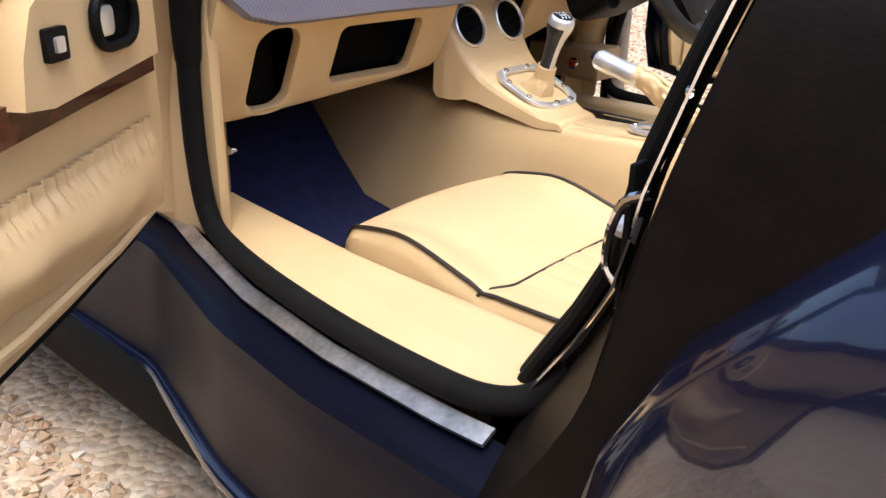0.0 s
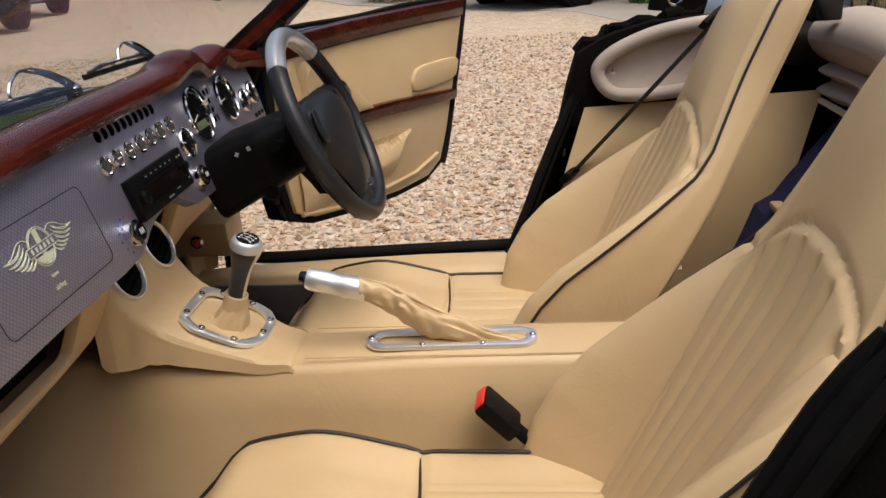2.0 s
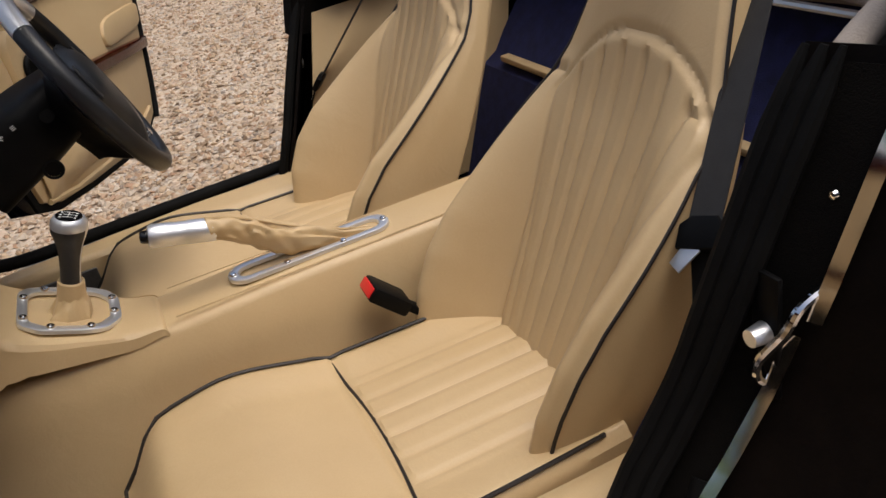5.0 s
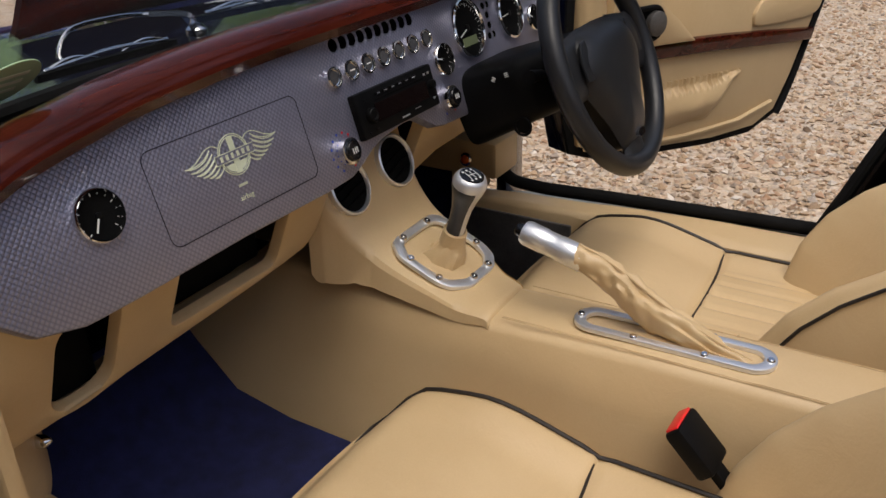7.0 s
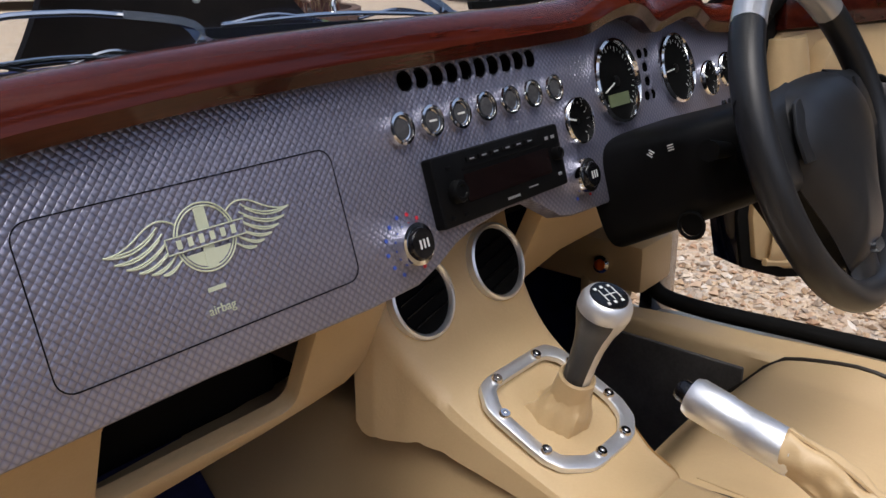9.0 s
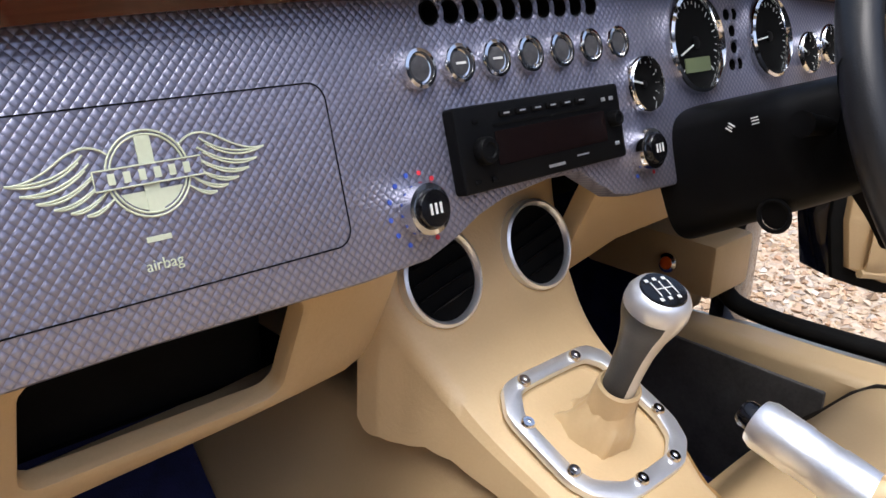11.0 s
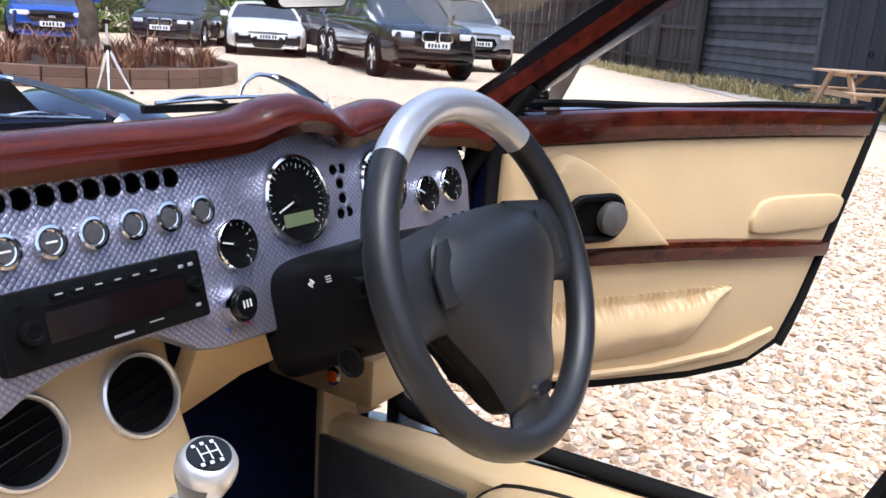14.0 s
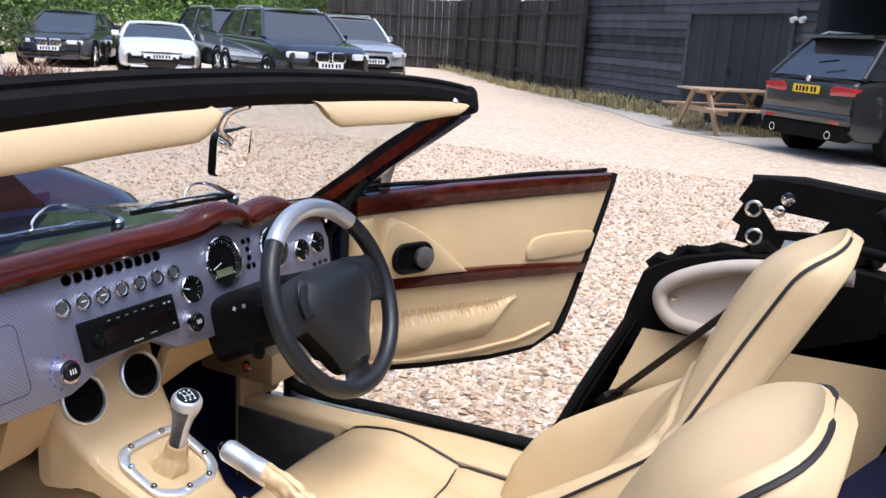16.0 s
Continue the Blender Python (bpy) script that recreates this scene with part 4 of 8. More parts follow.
for k in range(3):
    part("warning_lamp", lathe([(0.0045, 0), (0.0045, 0.003), (0.003, 0.004), (0, 0.004)], 14, dash_at(0.492 + 0.02 * k, 0.882)), gloss_black, dashboard)
for k in range(7):
    x = -0.093 + 0.0355 * k
    m = dash_at(x, 0.9435 + 0.0006 * k)
    part("push_button", lathe([(0.0135, 0.0), (0.0140, 0.003), (0.0128, 0.0058), (0.0106, 0.0062), (0.0098, 0.0035), (0.0082, 0.0030)], 28, m), chrome, dashboard, "round chrome push button")
    part("button_cap", lathe([(0.0086, 0.003), (0.0078, 0.0048), (0, 0.0054)], 24, m), smoke, dashboard)
    if k in (1, 2):
        part("button_mark", shift(block((0, 0, 0.0055), (0.009, 0.0016, 0.0004)), m), white_print, dashboard, smooth=False)


def turn_knob(x, z, marks):
    m = dash_at(x, z)
    part("knob_ring", lathe([(0.0178, 0), (0.0178, 0.008), (0.0165, 0.0125), (0.0132, 0.013), (0.0128, 0.006)], 36, m), chrome, dashboard, "chrome ring of the heater knob")
    part("knob_cap", lathe([(0.0130, 0.006), (0.0128, 0.0155), (0.0115, 0.0172), (0, 0.0175)], 32, m), gloss_black, dashboard, "black heater knob")
    for k in range(3):
        part("knob_mark", shift(block((-0.004 + 0.004 * k, 0, 0.0178), (0.0018, 0.007, 0.0004)), m), white_print, dashboard, smooth=False)
    for k in range(marks):
        a = radians(90 + (-150 + 300 * k / (marks - 1)))
        red = math.cos(a) > 0
        part("heat_dot", lathe([(0.0017, 0), (0.0017, 0.0006), (0, 0.0007)], 8, m @ Matrix.Translation((0.0235 * math.cos(a), 0.0235 * math.sin(a), 0.0002))), red_print if red else blue_print, dashboard)


turn_knob(-0.112, 0.860, 12)
turn_knob(0.137, 0.862, 2)

# radio
RADIO = dash_at(0.0125, 0.889)
part("radio", slab(round_rect(0.180, 0.0575, 0.003, 3), 0.02, RADIO @ Matrix.Translation((0, 0, 0.010)), 0.002), black_plastic, dashboard, "black car radio with a dark display")
part("radio_display", slab(round_rect(0.122, 0.023, 0.001, 2), 0.002, RADIO @ Matrix.Translation((0.006, -0.002, 0.0106))), screen_mat, dashboard, "dark red radio display", smooth=False)
part("radio_slot", shift(block((0.004, 0.0135, 0.0102), (0.118, 0.0022, 0.001)), RADIO), void, dashboard, smooth=False)
for x, r in ((-0.068, 0.0095), (0.077, 0.0062)):
    part("radio_knob", lathe([(r, 0), (r, 0.005), (r * 0.85, 0.007), (r * 0.6, 0.0072), (r * 0.5, 0.006), (0, 0.006)], 24, RADIO @ Matrix.Translation((x, -0.002 if x < 0 else 0.002, 0.0102))), black_plastic, dashboard)
for k in range(6):
    part("radio_key", slab(round_rect(0.0125, 0.0042, 0.001, 2), 0.003, RADIO @ Matrix.Translation((-0.042 + 0.0165 * k, 0.0205, 0.012)), 0.0006), black_plastic, dashboard)
    part("radio_key_mark", shift(block((-0.042 + 0.0165 * k, 0.0205, 0.0121), (0.006, 0.0012, 0.0003)), RADIO), satin, dashboard, smooth=False)
for x, y in ((-0.078, -0.022), (-0.062, -0.022), (-0.072, 0.018), (0.078, -0.017), (0.078, 0.018), (0.068, 0.018)):
    part("radio_key", shift(block((x, y, 0.0108), (0.005, 0.003, 0.001), 0.0004), RADIO), satin if x > 0 else black_plastic, dashboard)
part("radio_lettering", shift(block((0.004, -0.0225, 0.0103), (0.018, 0.0022, 0.0003)), RADIO), satin, dashboard, smooth=False)
part("radio_lettering", shift(block((0.035, -0.0195, 0.0103), (0.014, 0.0012, 0.0003)), RADIO), satin, dashboard, smooth=False)

# airbag cover: a thin joint, the winged emblem and the lettering
seam_pts = [DASH @ Vector((x, y, 0.0002)) for x, y in round_rect(0.224, 0.0965, 0.011, 6, -0.278, flat((0, 0.8965))[1])]
part("cover_joint", tube(seam_pts, 0.00045, 6, True), void, dashboard, "thin joint of the airbag cover")
EM = dash_at(-0.279, 0.909, 0.0006)


def strokes(lines, r=0.0006):
    out = None
    for line in lines:
        t = tube([EM @ Vector((x, y, 0)) for x, y in line], r, 5)
        out = t if out is None else join(out, t)
    return out


ring_e = [(0.0215 * math.cos(a), 0.0215 * math.sin(a)) for a in [2 * math.pi * k / 40 for k in range(41)]]
ring_i = [(0.0195 * math.cos(a), 0.0195 * math.sin(a)) for a in [2 * math.pi * k / 40 for k in range(41)]]
wing_lines = []
for sg in (1, -1):
    def bow(p, q, r):
        return [tuple(Vector((sg * p[0], p[1])) * (1 - t) ** 2 + Vector((sg * q[0], q[1])) * 2 * t * (1 - t) + Vector((sg * r[0], r[1])) * t * t) for t in [k / 12 for k in range(13)]]
    wing_lines.append(bow((0.0185, 0.012), (0.028, 0.021), (0.042, 0.012)) + bow((0.042, 0.012), (0.056, 0.003), (0.0665, 0.0045))[1:])
    for k, (tip, low) in enumerate((((0.0665, 0.0045), (0.045, 0.001)), ((0.061, -0.001), (0.043, -0.003)), ((0.055, -0.0055), (0.040, -0.007)), ((0.048, -0.0095), (0.036, -0.010)), ((0.041, -0.0125), (0.031, -0.0125)), ((0.034, -0.0150), (0.026, -0.0145)))):
        wing_lines.append(bow((0.030 - 0.0022 * k, 0.0135 - 0.0045 * k), low, tip))
        wing_lines.append(bow((0.0325 - 0.0022 * k, 0.0105 - 0.0043 * k), (low[0] + 0.003, low[1] - 0.003), tip))
for line in wing_lines + [ring_e, ring_i]:
    part("emblem_line", strokes([line]), pale_print, dashboard)
part("emblem_cross", join(shift(block((0, 0, 0), (0.008, 0.039, 0.0006)), EM), shift(slab([(p[0] * 0.93, p[1] * 0.93) for p in ring_i[:-1] if p[1] < -0.007], 0.0004, EM), Matrix())), pale_print, dashboard, smooth=False)
part("emblem_band", shift(block((0, 0, 0.0009), (0.056, 0.0095, 0.0006)), EM), dash_metal, dashboard, smooth=False)
band = [(-0.028, 0.0048), (0.028, 0.0048), (0.028, -0.0048), (-0.028, -0.0048), (-0.028, 0.0048)]
part("emblem_band_edge", shift(strokes([band], 0.0005), Matrix.Translation(DASH.to_3x3() @ Vector((0, 0, 0.0012)))), pale_print, dashboard)
for k in range(6):
    part("emblem_bar", shift(block((-0.0195 + 0.0078 * k, 0, 0.0013), (0.0035, 0.0055, 0.0004)), EM), pale_print, dashboard, smooth=False)
part("cover_lettering", shift(block((0, 0, 0.0003), (0.013, 0.0028, 0.0003)), dash_at(-0.281, 0.878)), pale_print, dashboard, smooth=False)
part("cover_lettering", shift(text_mesh("airbag", 0.0082, 0.0003), dash_at(-0.281, 0.8655, 0.0004)), pale_print, dashboard, "pale lettering", smooth=False)

# leather under the panel, passenger side, with two open pockets
LOWER = axes((0, -0.006, 0.83), (1, 0, 0), (0, -0.40, 0.92))
pockets = [round_rect(0.176, 0.096, 0.014, 4, -0.258, -0.080), round_rect(0.074, 0.136, 0.030, 6, -0.462, -0.090)]
shelf_out = [(-0.090, 0.03), (-0.088, -0.06), (-0.090, -0.104), (-0.097, -0.122), (-0.110, -0.132), (-0.15, -0.139), (-0.20, -0.145), (-0.40, -0.160), (-0.50, -0.166), (-0.58, -0.166), (-0.58, 0.03)]
lower_dash = part("lower_dash", slab(shelf_out[::-1], 0.016, LOWER, 0.006, pockets), leather, car, "tan leather lower dash with open pockets")
# solid near-black blocks stand for the shade inside the two pockets
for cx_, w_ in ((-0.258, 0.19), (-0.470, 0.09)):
    part("pocket_shade", block((cx_, 0.152, 0.76 if cx_ > -0.4 else 0.75), (w_, 0.15, 0.088 if cx_ > -0.4 else 0.125), 0.005), void, lower_dash, "near-black block for the shade inside the dash pocket")


def under(u, v):
    x = -0.090 - 0.490 * u
    yb = lerp_table([(0, -0.104), (0.019, -0.122), (0.054, -0.132), (0.163, -0.139), (0.26, -0.145), (0.62, -0.160), (0.83, -0.166), (1, -0.166)], u)
    p = LOWER @ Vector((x, yb + 0.008, -0.001))
    a = math.pi / 2 * v
    return (x, p.y + 0.045 * (1 - math.cos(a)) + 0.02 * v, p.z - 0.018 * math.sin(a))


part("lower_lip", sheet(under, 30, 10, 0.004), leather, lower_dash)
part("footwell_side", block((-0.575, 0.38, 0.72), (0.02, 0.75, 0.40), 0.008), leather, car)
part("footwell_side", block((0.565, 0.51, 0.62), (0.02, 0.75, 0.52), 0.008), carpet, car, "navy carpeted footwell side")
part("hinge_post", block((0.628, 0.104, 0.69), (0.084, 0.026, 0.40), 0.008), navy, car, "navy painted hinge post")
part("footwell_return", block((0.522, 0.148, 0.475), (0.104, 0.016, 0.27), 0.004), leather, car)
part("pedal_board", slab([(0.10, 0.352), (0.30, 0.40), (0.45, 0.62), (0.55, 0.74), (0.55, 0.352)], 0.435, Matrix(((0, 0, 1, 0.555), (1, 0, 0, 0), (0, 1, 0, 0), (0, 0, 0, 1)))), carpet, car, "navy carpeted pedal board")
for s in (-1, 1):
    post = spline([(s * 0.575, 0.165, 0.54), (s * 0.568, 0.155, 0.70), (s * 0.57, 0.115, 0.85), (s * 0.585, 0.065, 0.97)], 20)
    part("front_post", tube(post, [0.038 + 0.010 * math.sin(k / 19 * math.pi) for k in range(20)], 14), leather, car, "tan leather front door post")
part("post_panel", sheet(lambda u, v: (-0.570 + 0.135 * u + 0.008 * math.sin(math.pi * u), 0.105 + 0.10 * u - 0.03 * math.sin(math.pi * u), 0.54 + 0.32 * v), 16, 10, 0.006), leather, car, "tan leather post trim")
part("speaker", lathe([(0.018, 0), (0.018, 0.006), (0.012, 0.008), (0, 0.008)], 20, Matrix.Translation((-0.512, 0.110, 0.756)) @ pose(0, 0, 0, 90, 0, 27)), black_plastic, car, "small black post speaker")
part("courtesy_switch", lathe([(0.008, 0), (0.008, 0.012), (0.004, 0.018), (0, 0.02)], 14, Matrix.Translation((-0.478, 0.142, 0.611)) @ pose(0, 0, 0, 90, 0, 27)), chrome, car, "small bright switch")

# driver's side under the panel
knee = slab([(0.128, 0.03), (0.128, -0.118), (0.15, -0.112), (0.21, -0.09), (0.55, -0.075), (0.58, 0.03)][::-1], 0.02, LOWER, 0.006)
part("knee_panel", knee, leather, car, "tan leather knee panel")
# near-black sheets stand for the shade under both halves of the dash
part("underdash_shade", block((0.36, 0.30, 0.79), (0.46, 0.40, 0.02)), void, car)
part("underdash_shade_left", block((-0.34, 0.36, 0.70), (0.46, 0.50, 0.012)), void, car)
box_bm = block((0.520, 0.155, 0.635), (0.10, 0.20, 0.075), 0.010)
kick_box = part("kick_box", box_bm, leather, car, "tan leather box by the pedals")
part("lamp_bezel", lathe([(0.013, 0), (0.013, 0.006), (0.009, 0.009)], 18, Matrix.Translation((0.468, 0.118, 0.634)) @ pose(0, 0, 0, 0, -80, 0)), chrome, kick_box)
part("lamp_lens", lathe([(0.010, 0.002), (0.008, 0.010), (0, 0.013)], 16, Matrix.Translation((0.468, 0.118, 0.634)) @ pose(0, 0, 0, 0, -80, 0)), amber, kick_box, "amber lamp lens")
part("kick_panel", block((0.472, 0.022, 0.440), (0.008, 0.25, 0.19), 0.003), scuffed, car, "dark scuffed metal kick panel")
for x in (0.23, 0.31, 0.40):
    part("pedal", block((x, 0.62, 0.50), (0.055, 0.02, 0.08), 0.006, pose(0, 0, 0, -35)), black_plastic, car)

# vents in the console
for x, z in ((-0.036, 0.776), (0.077, 0.777)):
    m = axes((x, 0.021, z), (1, 0, 0), (0, 0.40, 0.916))
    ring = part("air_vent", lathe([(0.0335, -0.006), (0.0345, 0.003), (0.0370, 0.0058), (0.0395, 0.0045), (0.0402, -0.004)], 40, m), satin, tunnel, "round vent with a satin metal ring")
    # flat near-black disc stands for the shaded hollow of the vent
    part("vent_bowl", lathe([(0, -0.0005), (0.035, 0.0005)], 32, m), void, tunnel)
    for k in range(4):
        a = -0.019 + 0.0125 * k
        w = math.sqrt(max(0.0, 0.031 ** 2 - a * a))
        part("vent_vane", shift(block((0, a, 0.0015), (2 * w, 0.0016, 0.004)), m @ pose(0, 0, 0, 0, 0, 12)), gloss_black, tunnel, smooth=False)

# gear lever with its gaiter and bolted frame
GA = axes((0.020, -0.092, 0.6755), (1, 0, 0), (0, 0.115, 0.048))
def frame_ring(outer, inner, thick, m):
    return slab(outer, thick, m, 0.0015, [inner])


g_out = [(0.055, 0.062), (-0.045, 0.062), (-0.066, 0.035), (-0.066, -0.030), (-0.058, -0.048), (-0.030, -0.066), (0.035, -0.066), (0.058, -0.052), (0.068, -0.030), (0.070, 0.046)]
g_in = [(p[0] * 0.79, p[1] * 0.79) for p in g_out]
g_out = rounded(g_out, 0.24)
g_in = rounded(g_in, 0.24)
part("gaiter_frame", frame_ring(g_out[::-1], g_in[::-1], 0.006, GA @ Matrix.Translation((0, 0, 0.006))), satin, tunnel, "polished metal gear gaiter frame")
for x, y in ((-0.028, 0.054), (0.035, 0.054), (-0.056, 0.022), (-0.056, -0.026), (-0.012, -0.057), (0.03, -0.057), (0.058, -0.02), (0.06, 0.028)):
    part("bolt", lathe([(0.0058, 0), (0.0056, 0.002), (0.0045, 0.0032), (0.0022, 0.0032), (0.0018, 0.0018), (0, 0.0018)], 12, GA @ Matrix.Translation((x, y, 0.006))), chrome, tunnel)


def gaiter(u, v):
    a = 2 * math.pi * u
    k = v
    rx, ry = 0.053 * (1 - k) + 0.016 * k, 0.051 * (1 - k) + 0.0155 * k
    e = 0.5 + 0.5 * k
    x = rx * math.copysign(abs(math.cos(a)) ** e, math.cos(a))
    y = ry * math.copysign(abs(math.sin(a)) ** e, math.sin(a))
    fold = (0.011 * noise.noise((1.8 * math.cos(a), 1.8 * math.sin(a), 3 * k)) + 0.006 * noise.noise((4 * math.cos(a), 4 * math.sin(a), 6 * k + 3))) * math.sin(math.pi * k)
    z = -0.002 - 0.016 * math.sin(math.pi * min(1, k * 1.25)) + 0.034 * k ** 5 + fold * 1.4
    return GA @ Vector((x * (1 + fold * 6) + 0.004 * k, y * (1 + fold * 6) - 0.006 * k, z))


part("gear_gaiter", sheet(gaiter, 60, 24, wrap=True), leather, tunnel, "creased tan leather gear gaiter")
# sleeve and lever
L0, L1 = Vector((0.022, -0.108, 0.705)), Vector((0.012, -0.142, 0.800))
ldir = (L1 - L0).normalized()
lev_m = Matrix.Translation(L0) @ ldir.to_track_quat("Z", "Y").to_matrix().to_4x4()
part("gear_lever", lathe([(0.0125, 0.0), (0.0135, 0.006), (0.0125, 0.012), (0.0125, 0.03), (0.0135, 0.05), (0.017, 0.07), (0.0215, 0.084), (0.0232, 0.093), (0.0225, 0.100), (0.0195, 0.1055), (0.0165, 0.107)], 32, lev_m), silver_paint, tunnel, "silver gear lever with a black grip")
part("gaiter_sleeve", lathe([(0.021, -0.030), (0.0185, -0.016), (0.0175, 0.004), (0.0170, 0.012), (0.0150, 0.014), (0.0128, 0.012)], 28, lev_m), leather, tunnel, "stitched leather sleeve round the lever")
part("gear_cap", lathe([(0.0168, 0.1066), (0.016, 0.1082), (0, 0.109)], 28, lev_m), gloss_black, tunnel, "black shift pattern cap")


facing = lev_m.to_3x3().inverted() @ Vector((-0.88, 0.48, 0.0))
GRIP_A = math.atan2(facing.y, facing.x)


def grip(u, v):
    a = GRIP_A + radians(-80 + 160 * u)
    h = 0.012 + 0.080 * v
    r = lerp_table([(0.0, 0.0128), (0.012, 0.0130), (0.03, 0.0131), (0.05, 0.0141), (0.07, 0.0176), (0.084, 0.022), (0.093, 0.0234)], h)
    return lev_m @ Vector((r * math.cos(a), r * math.sin(a), h))


part("lever_grip", sheet(grip, 14, 14, 0.0006), wheel_leather, tunnel, "black grip inlay")
for k in range(3):
    part("shift_mark", shift(block((-0.007 + 0.007 * k, 0, 0.1092), (0.0009, 0.014, 0.0003)), lev_m), white_print, tunnel, smooth=False)
part("shift_mark", shift(block((0, 0, 0.1092), (0.015, 0.0009, 0.0003)), lev_m), white_print, tunnel, smooth=False)
for x, y in ((-0.009, 0.009), (-0.002, 0.0095), (0.0055, 0.009), (-0.009, -0.0095), (-0.002, -0.0095), (0.0055, -0.0095)):
    part("shift_digit", shift(block((x, y, 0.1092), (0.0028, 0.0028, 0.0003)), lev_m), white_print, tunnel, smooth=False)

# handbrake
HB = axes((-0.006, -0.425, 0.648), (1, 0, 0), (0, 1, -0.01))
part("handbrake_frame", frame_ring(round_rect(0.056, 0.245, 0.0275, 8), round_rect(0.032, 0.215, 0.0155, 8), 0.006, HB @ Matrix.Translation((0, 0, 0.006))), satin, tunnel, "polished metal handbrake frame")
for x, y in ((0, 0.115), (0, -0.115), (-0.022, 0.04), (-0.022, -0.045), (0.022, 0.04), (0.022, -0.045)):
    part("bolt", lathe([(0.005, 0), (0.0048, 0.0015), (0.0035, 0.0028), (0, 0.0028)], 12, HB @ Matrix.Translation((x, y, 0.006))), chrome, tunnel)
hb_line = spline([(-0.004, -0.53, 0.640), (-0.003, -0.47, 0.655), (-0.001, -0.40, 0.683), (0.0, -0.345, 0.712), (0.0, -0.30, 0.730)], 40)


def boot(u, v):
    k = v * (len(hb_line) - 1)
    i = min(int(k), len(hb_line) - 2)
    p = hb_line[i].lerp(hb_line[i + 1], k - i)
    a = 2 * math.pi * u
    w = lerp_table([(0, 0.010), (0.25, 0.014), (0.55, 0.0145), (0.9, 0.0155), (1, 0.0165)], v)
    h = lerp_table([(0, 0.004), (0.3, 0.010), (0.6, 0.016), (0.85, 0.017), (1, 0.0165)], v)
    low = lerp_table([(0, 0.01), (0.35, 0.026), (0.6, 0.036), (0.78, 0.022), (1, 0.0165)], v)
    f = (0.007 * noise.noise((1.2 * math.cos(a), 1.2 * math.sin(a), 6 * v)) + 0.0065 * noise.noise((1.6 * math.cos(a) + 5, 1.6 * math.sin(a), 15 * v))) * math.sin(math.pi * v) ** 0.6
    dz = h * math.sin(a) if math.sin(a) > 0 else low * math.sin(a)
    return (p.x + (w + f) * math.cos(a), p.y, p.z + dz + f)


part("handbrake_gaiter", sheet(boot, 40, 60, wrap=True), leather, tunnel, "creased tan leather handbrake gaiter")
stitch = [(hb_line[i].x - 0.002, hb_line[i].y, hb_line[i].z + lerp_table([(0, 0.004), (0.3, 0.010), (0.6, 0.016), (0.85, 0.017), (1, 0.0165)], i / 39) + 0.001) for i in range(2, 40)]
part("gaiter_seam", tube(stitch, 0.0016, 5), leather, tunnel)
g0, g1 = Vector((0, -0.305, 0.727)), Vector((0.002, -0.222, 0.747))
hb_m = Matrix.Translation(g0) @ (g1 - g0).to_track_quat("Z", "Y").to_matrix().to_4x4()
part("handbrake_grip", lathe([(0.0155, -0.004), (0.0165, 0.0), (0.0165, 0.032), (0.0158, 0.034), (0.0158, 0.052), (0.0165, 0.054), (0.0165, 0.078), (0.0145, 0.083), (0.0095, 0.084)], 28, hb_m), satin, tunnel, "brushed aluminium handbrake grip")
part("handbrake_button", lathe([(0.0092, 0.082), (0.009, 0.091), (0.007, 0.094), (0, 0.095)], 20, hb_m), gloss_black, tunnel, "black release button")
for x in (-0.0505, -0.0475, 0.0435):
    part("stitching", tube([(x, -0.72 + 0.02 * k, 0.6468 - 0.0003 * k / 10 + (0.0008 if k < 10 else 0.0)) for k in range(26)], 0.0007, 5), leather, tunnel)

# buckles
for sx, cx_ in ((-1, -0.104), (1, 0.112)):
    b0, b1 = Vector((cx_ + sx * 0.010, -0.548, 0.534 if sx < 0 else 0.500)), Vector((cx_ + sx * 0.006, -0.470, 0.613)) if sx < 0 else Vector((cx_ + 0.030, -0.500, 0.532))
    bm_ = Matrix.Translation(b0) @ (b1 - b0).to_track_quat("Z", "X").to_matrix().to_4x4()
    buckle = part("buckle", shift(block((0, 0, 0.082), (0.024, 0.052, 0.065), 0.006), bm_), black_plastic, car, "black seat-belt buckle")
    part("buckle_stem", shift(block((0, 0, 0.03), (0.012, 0.022, 0.06), 0.003), bm_), black_plastic, buckle)
    part("release_button", shift(block((0, 0, 0.1145), (0.016, 0.042, 0.004), 0.0015), bm_), red_plastic, buckle, "red release button")

# switch marks and ignition ring on the column shroud
for k in range(2):
    for j in range(3):
        part("switch_mark", shift(block((0, -0.0024 + 0.0024 * j, 0), (0.0014, 0.0011, 0.0062 - 0.002 * (j == 1) * k), 0.0003), COL @ Matrix.Translation((-0.1065, 0.036, -0.104 - 0.022 * k)) @ pose(0, 0, 0, 45 * k)), white_print, column, smooth=False)
part("ignition_ring", tube([COL @ Vector((-0.103, -0.042 + 0.013 * math.cos(a), -0.11 + 0.013 * math.sin(a))) for a in [2 * math.pi * k / 18 for k in range(18)]], 0.0022, 6, True), rubber, column)
part("ignition_lock", lathe([(0.011, 0), (0.011, 0.004), (0, 0.005)], 16, COL @ Matrix.Translation((-0.098, -0.042, -0.11)) @ pose(0, 0, 0, 0, -90, 0)), black_plastic, column)

# ---- windscreen ----
PILLAR_R = [(0.612, 0.10, 0.93), (0.626, 0.045, 0.985), (0.640, -0.06, 1.065), (0.640, -0.17, 1.145), (0.628, -0.268, 1.215)]
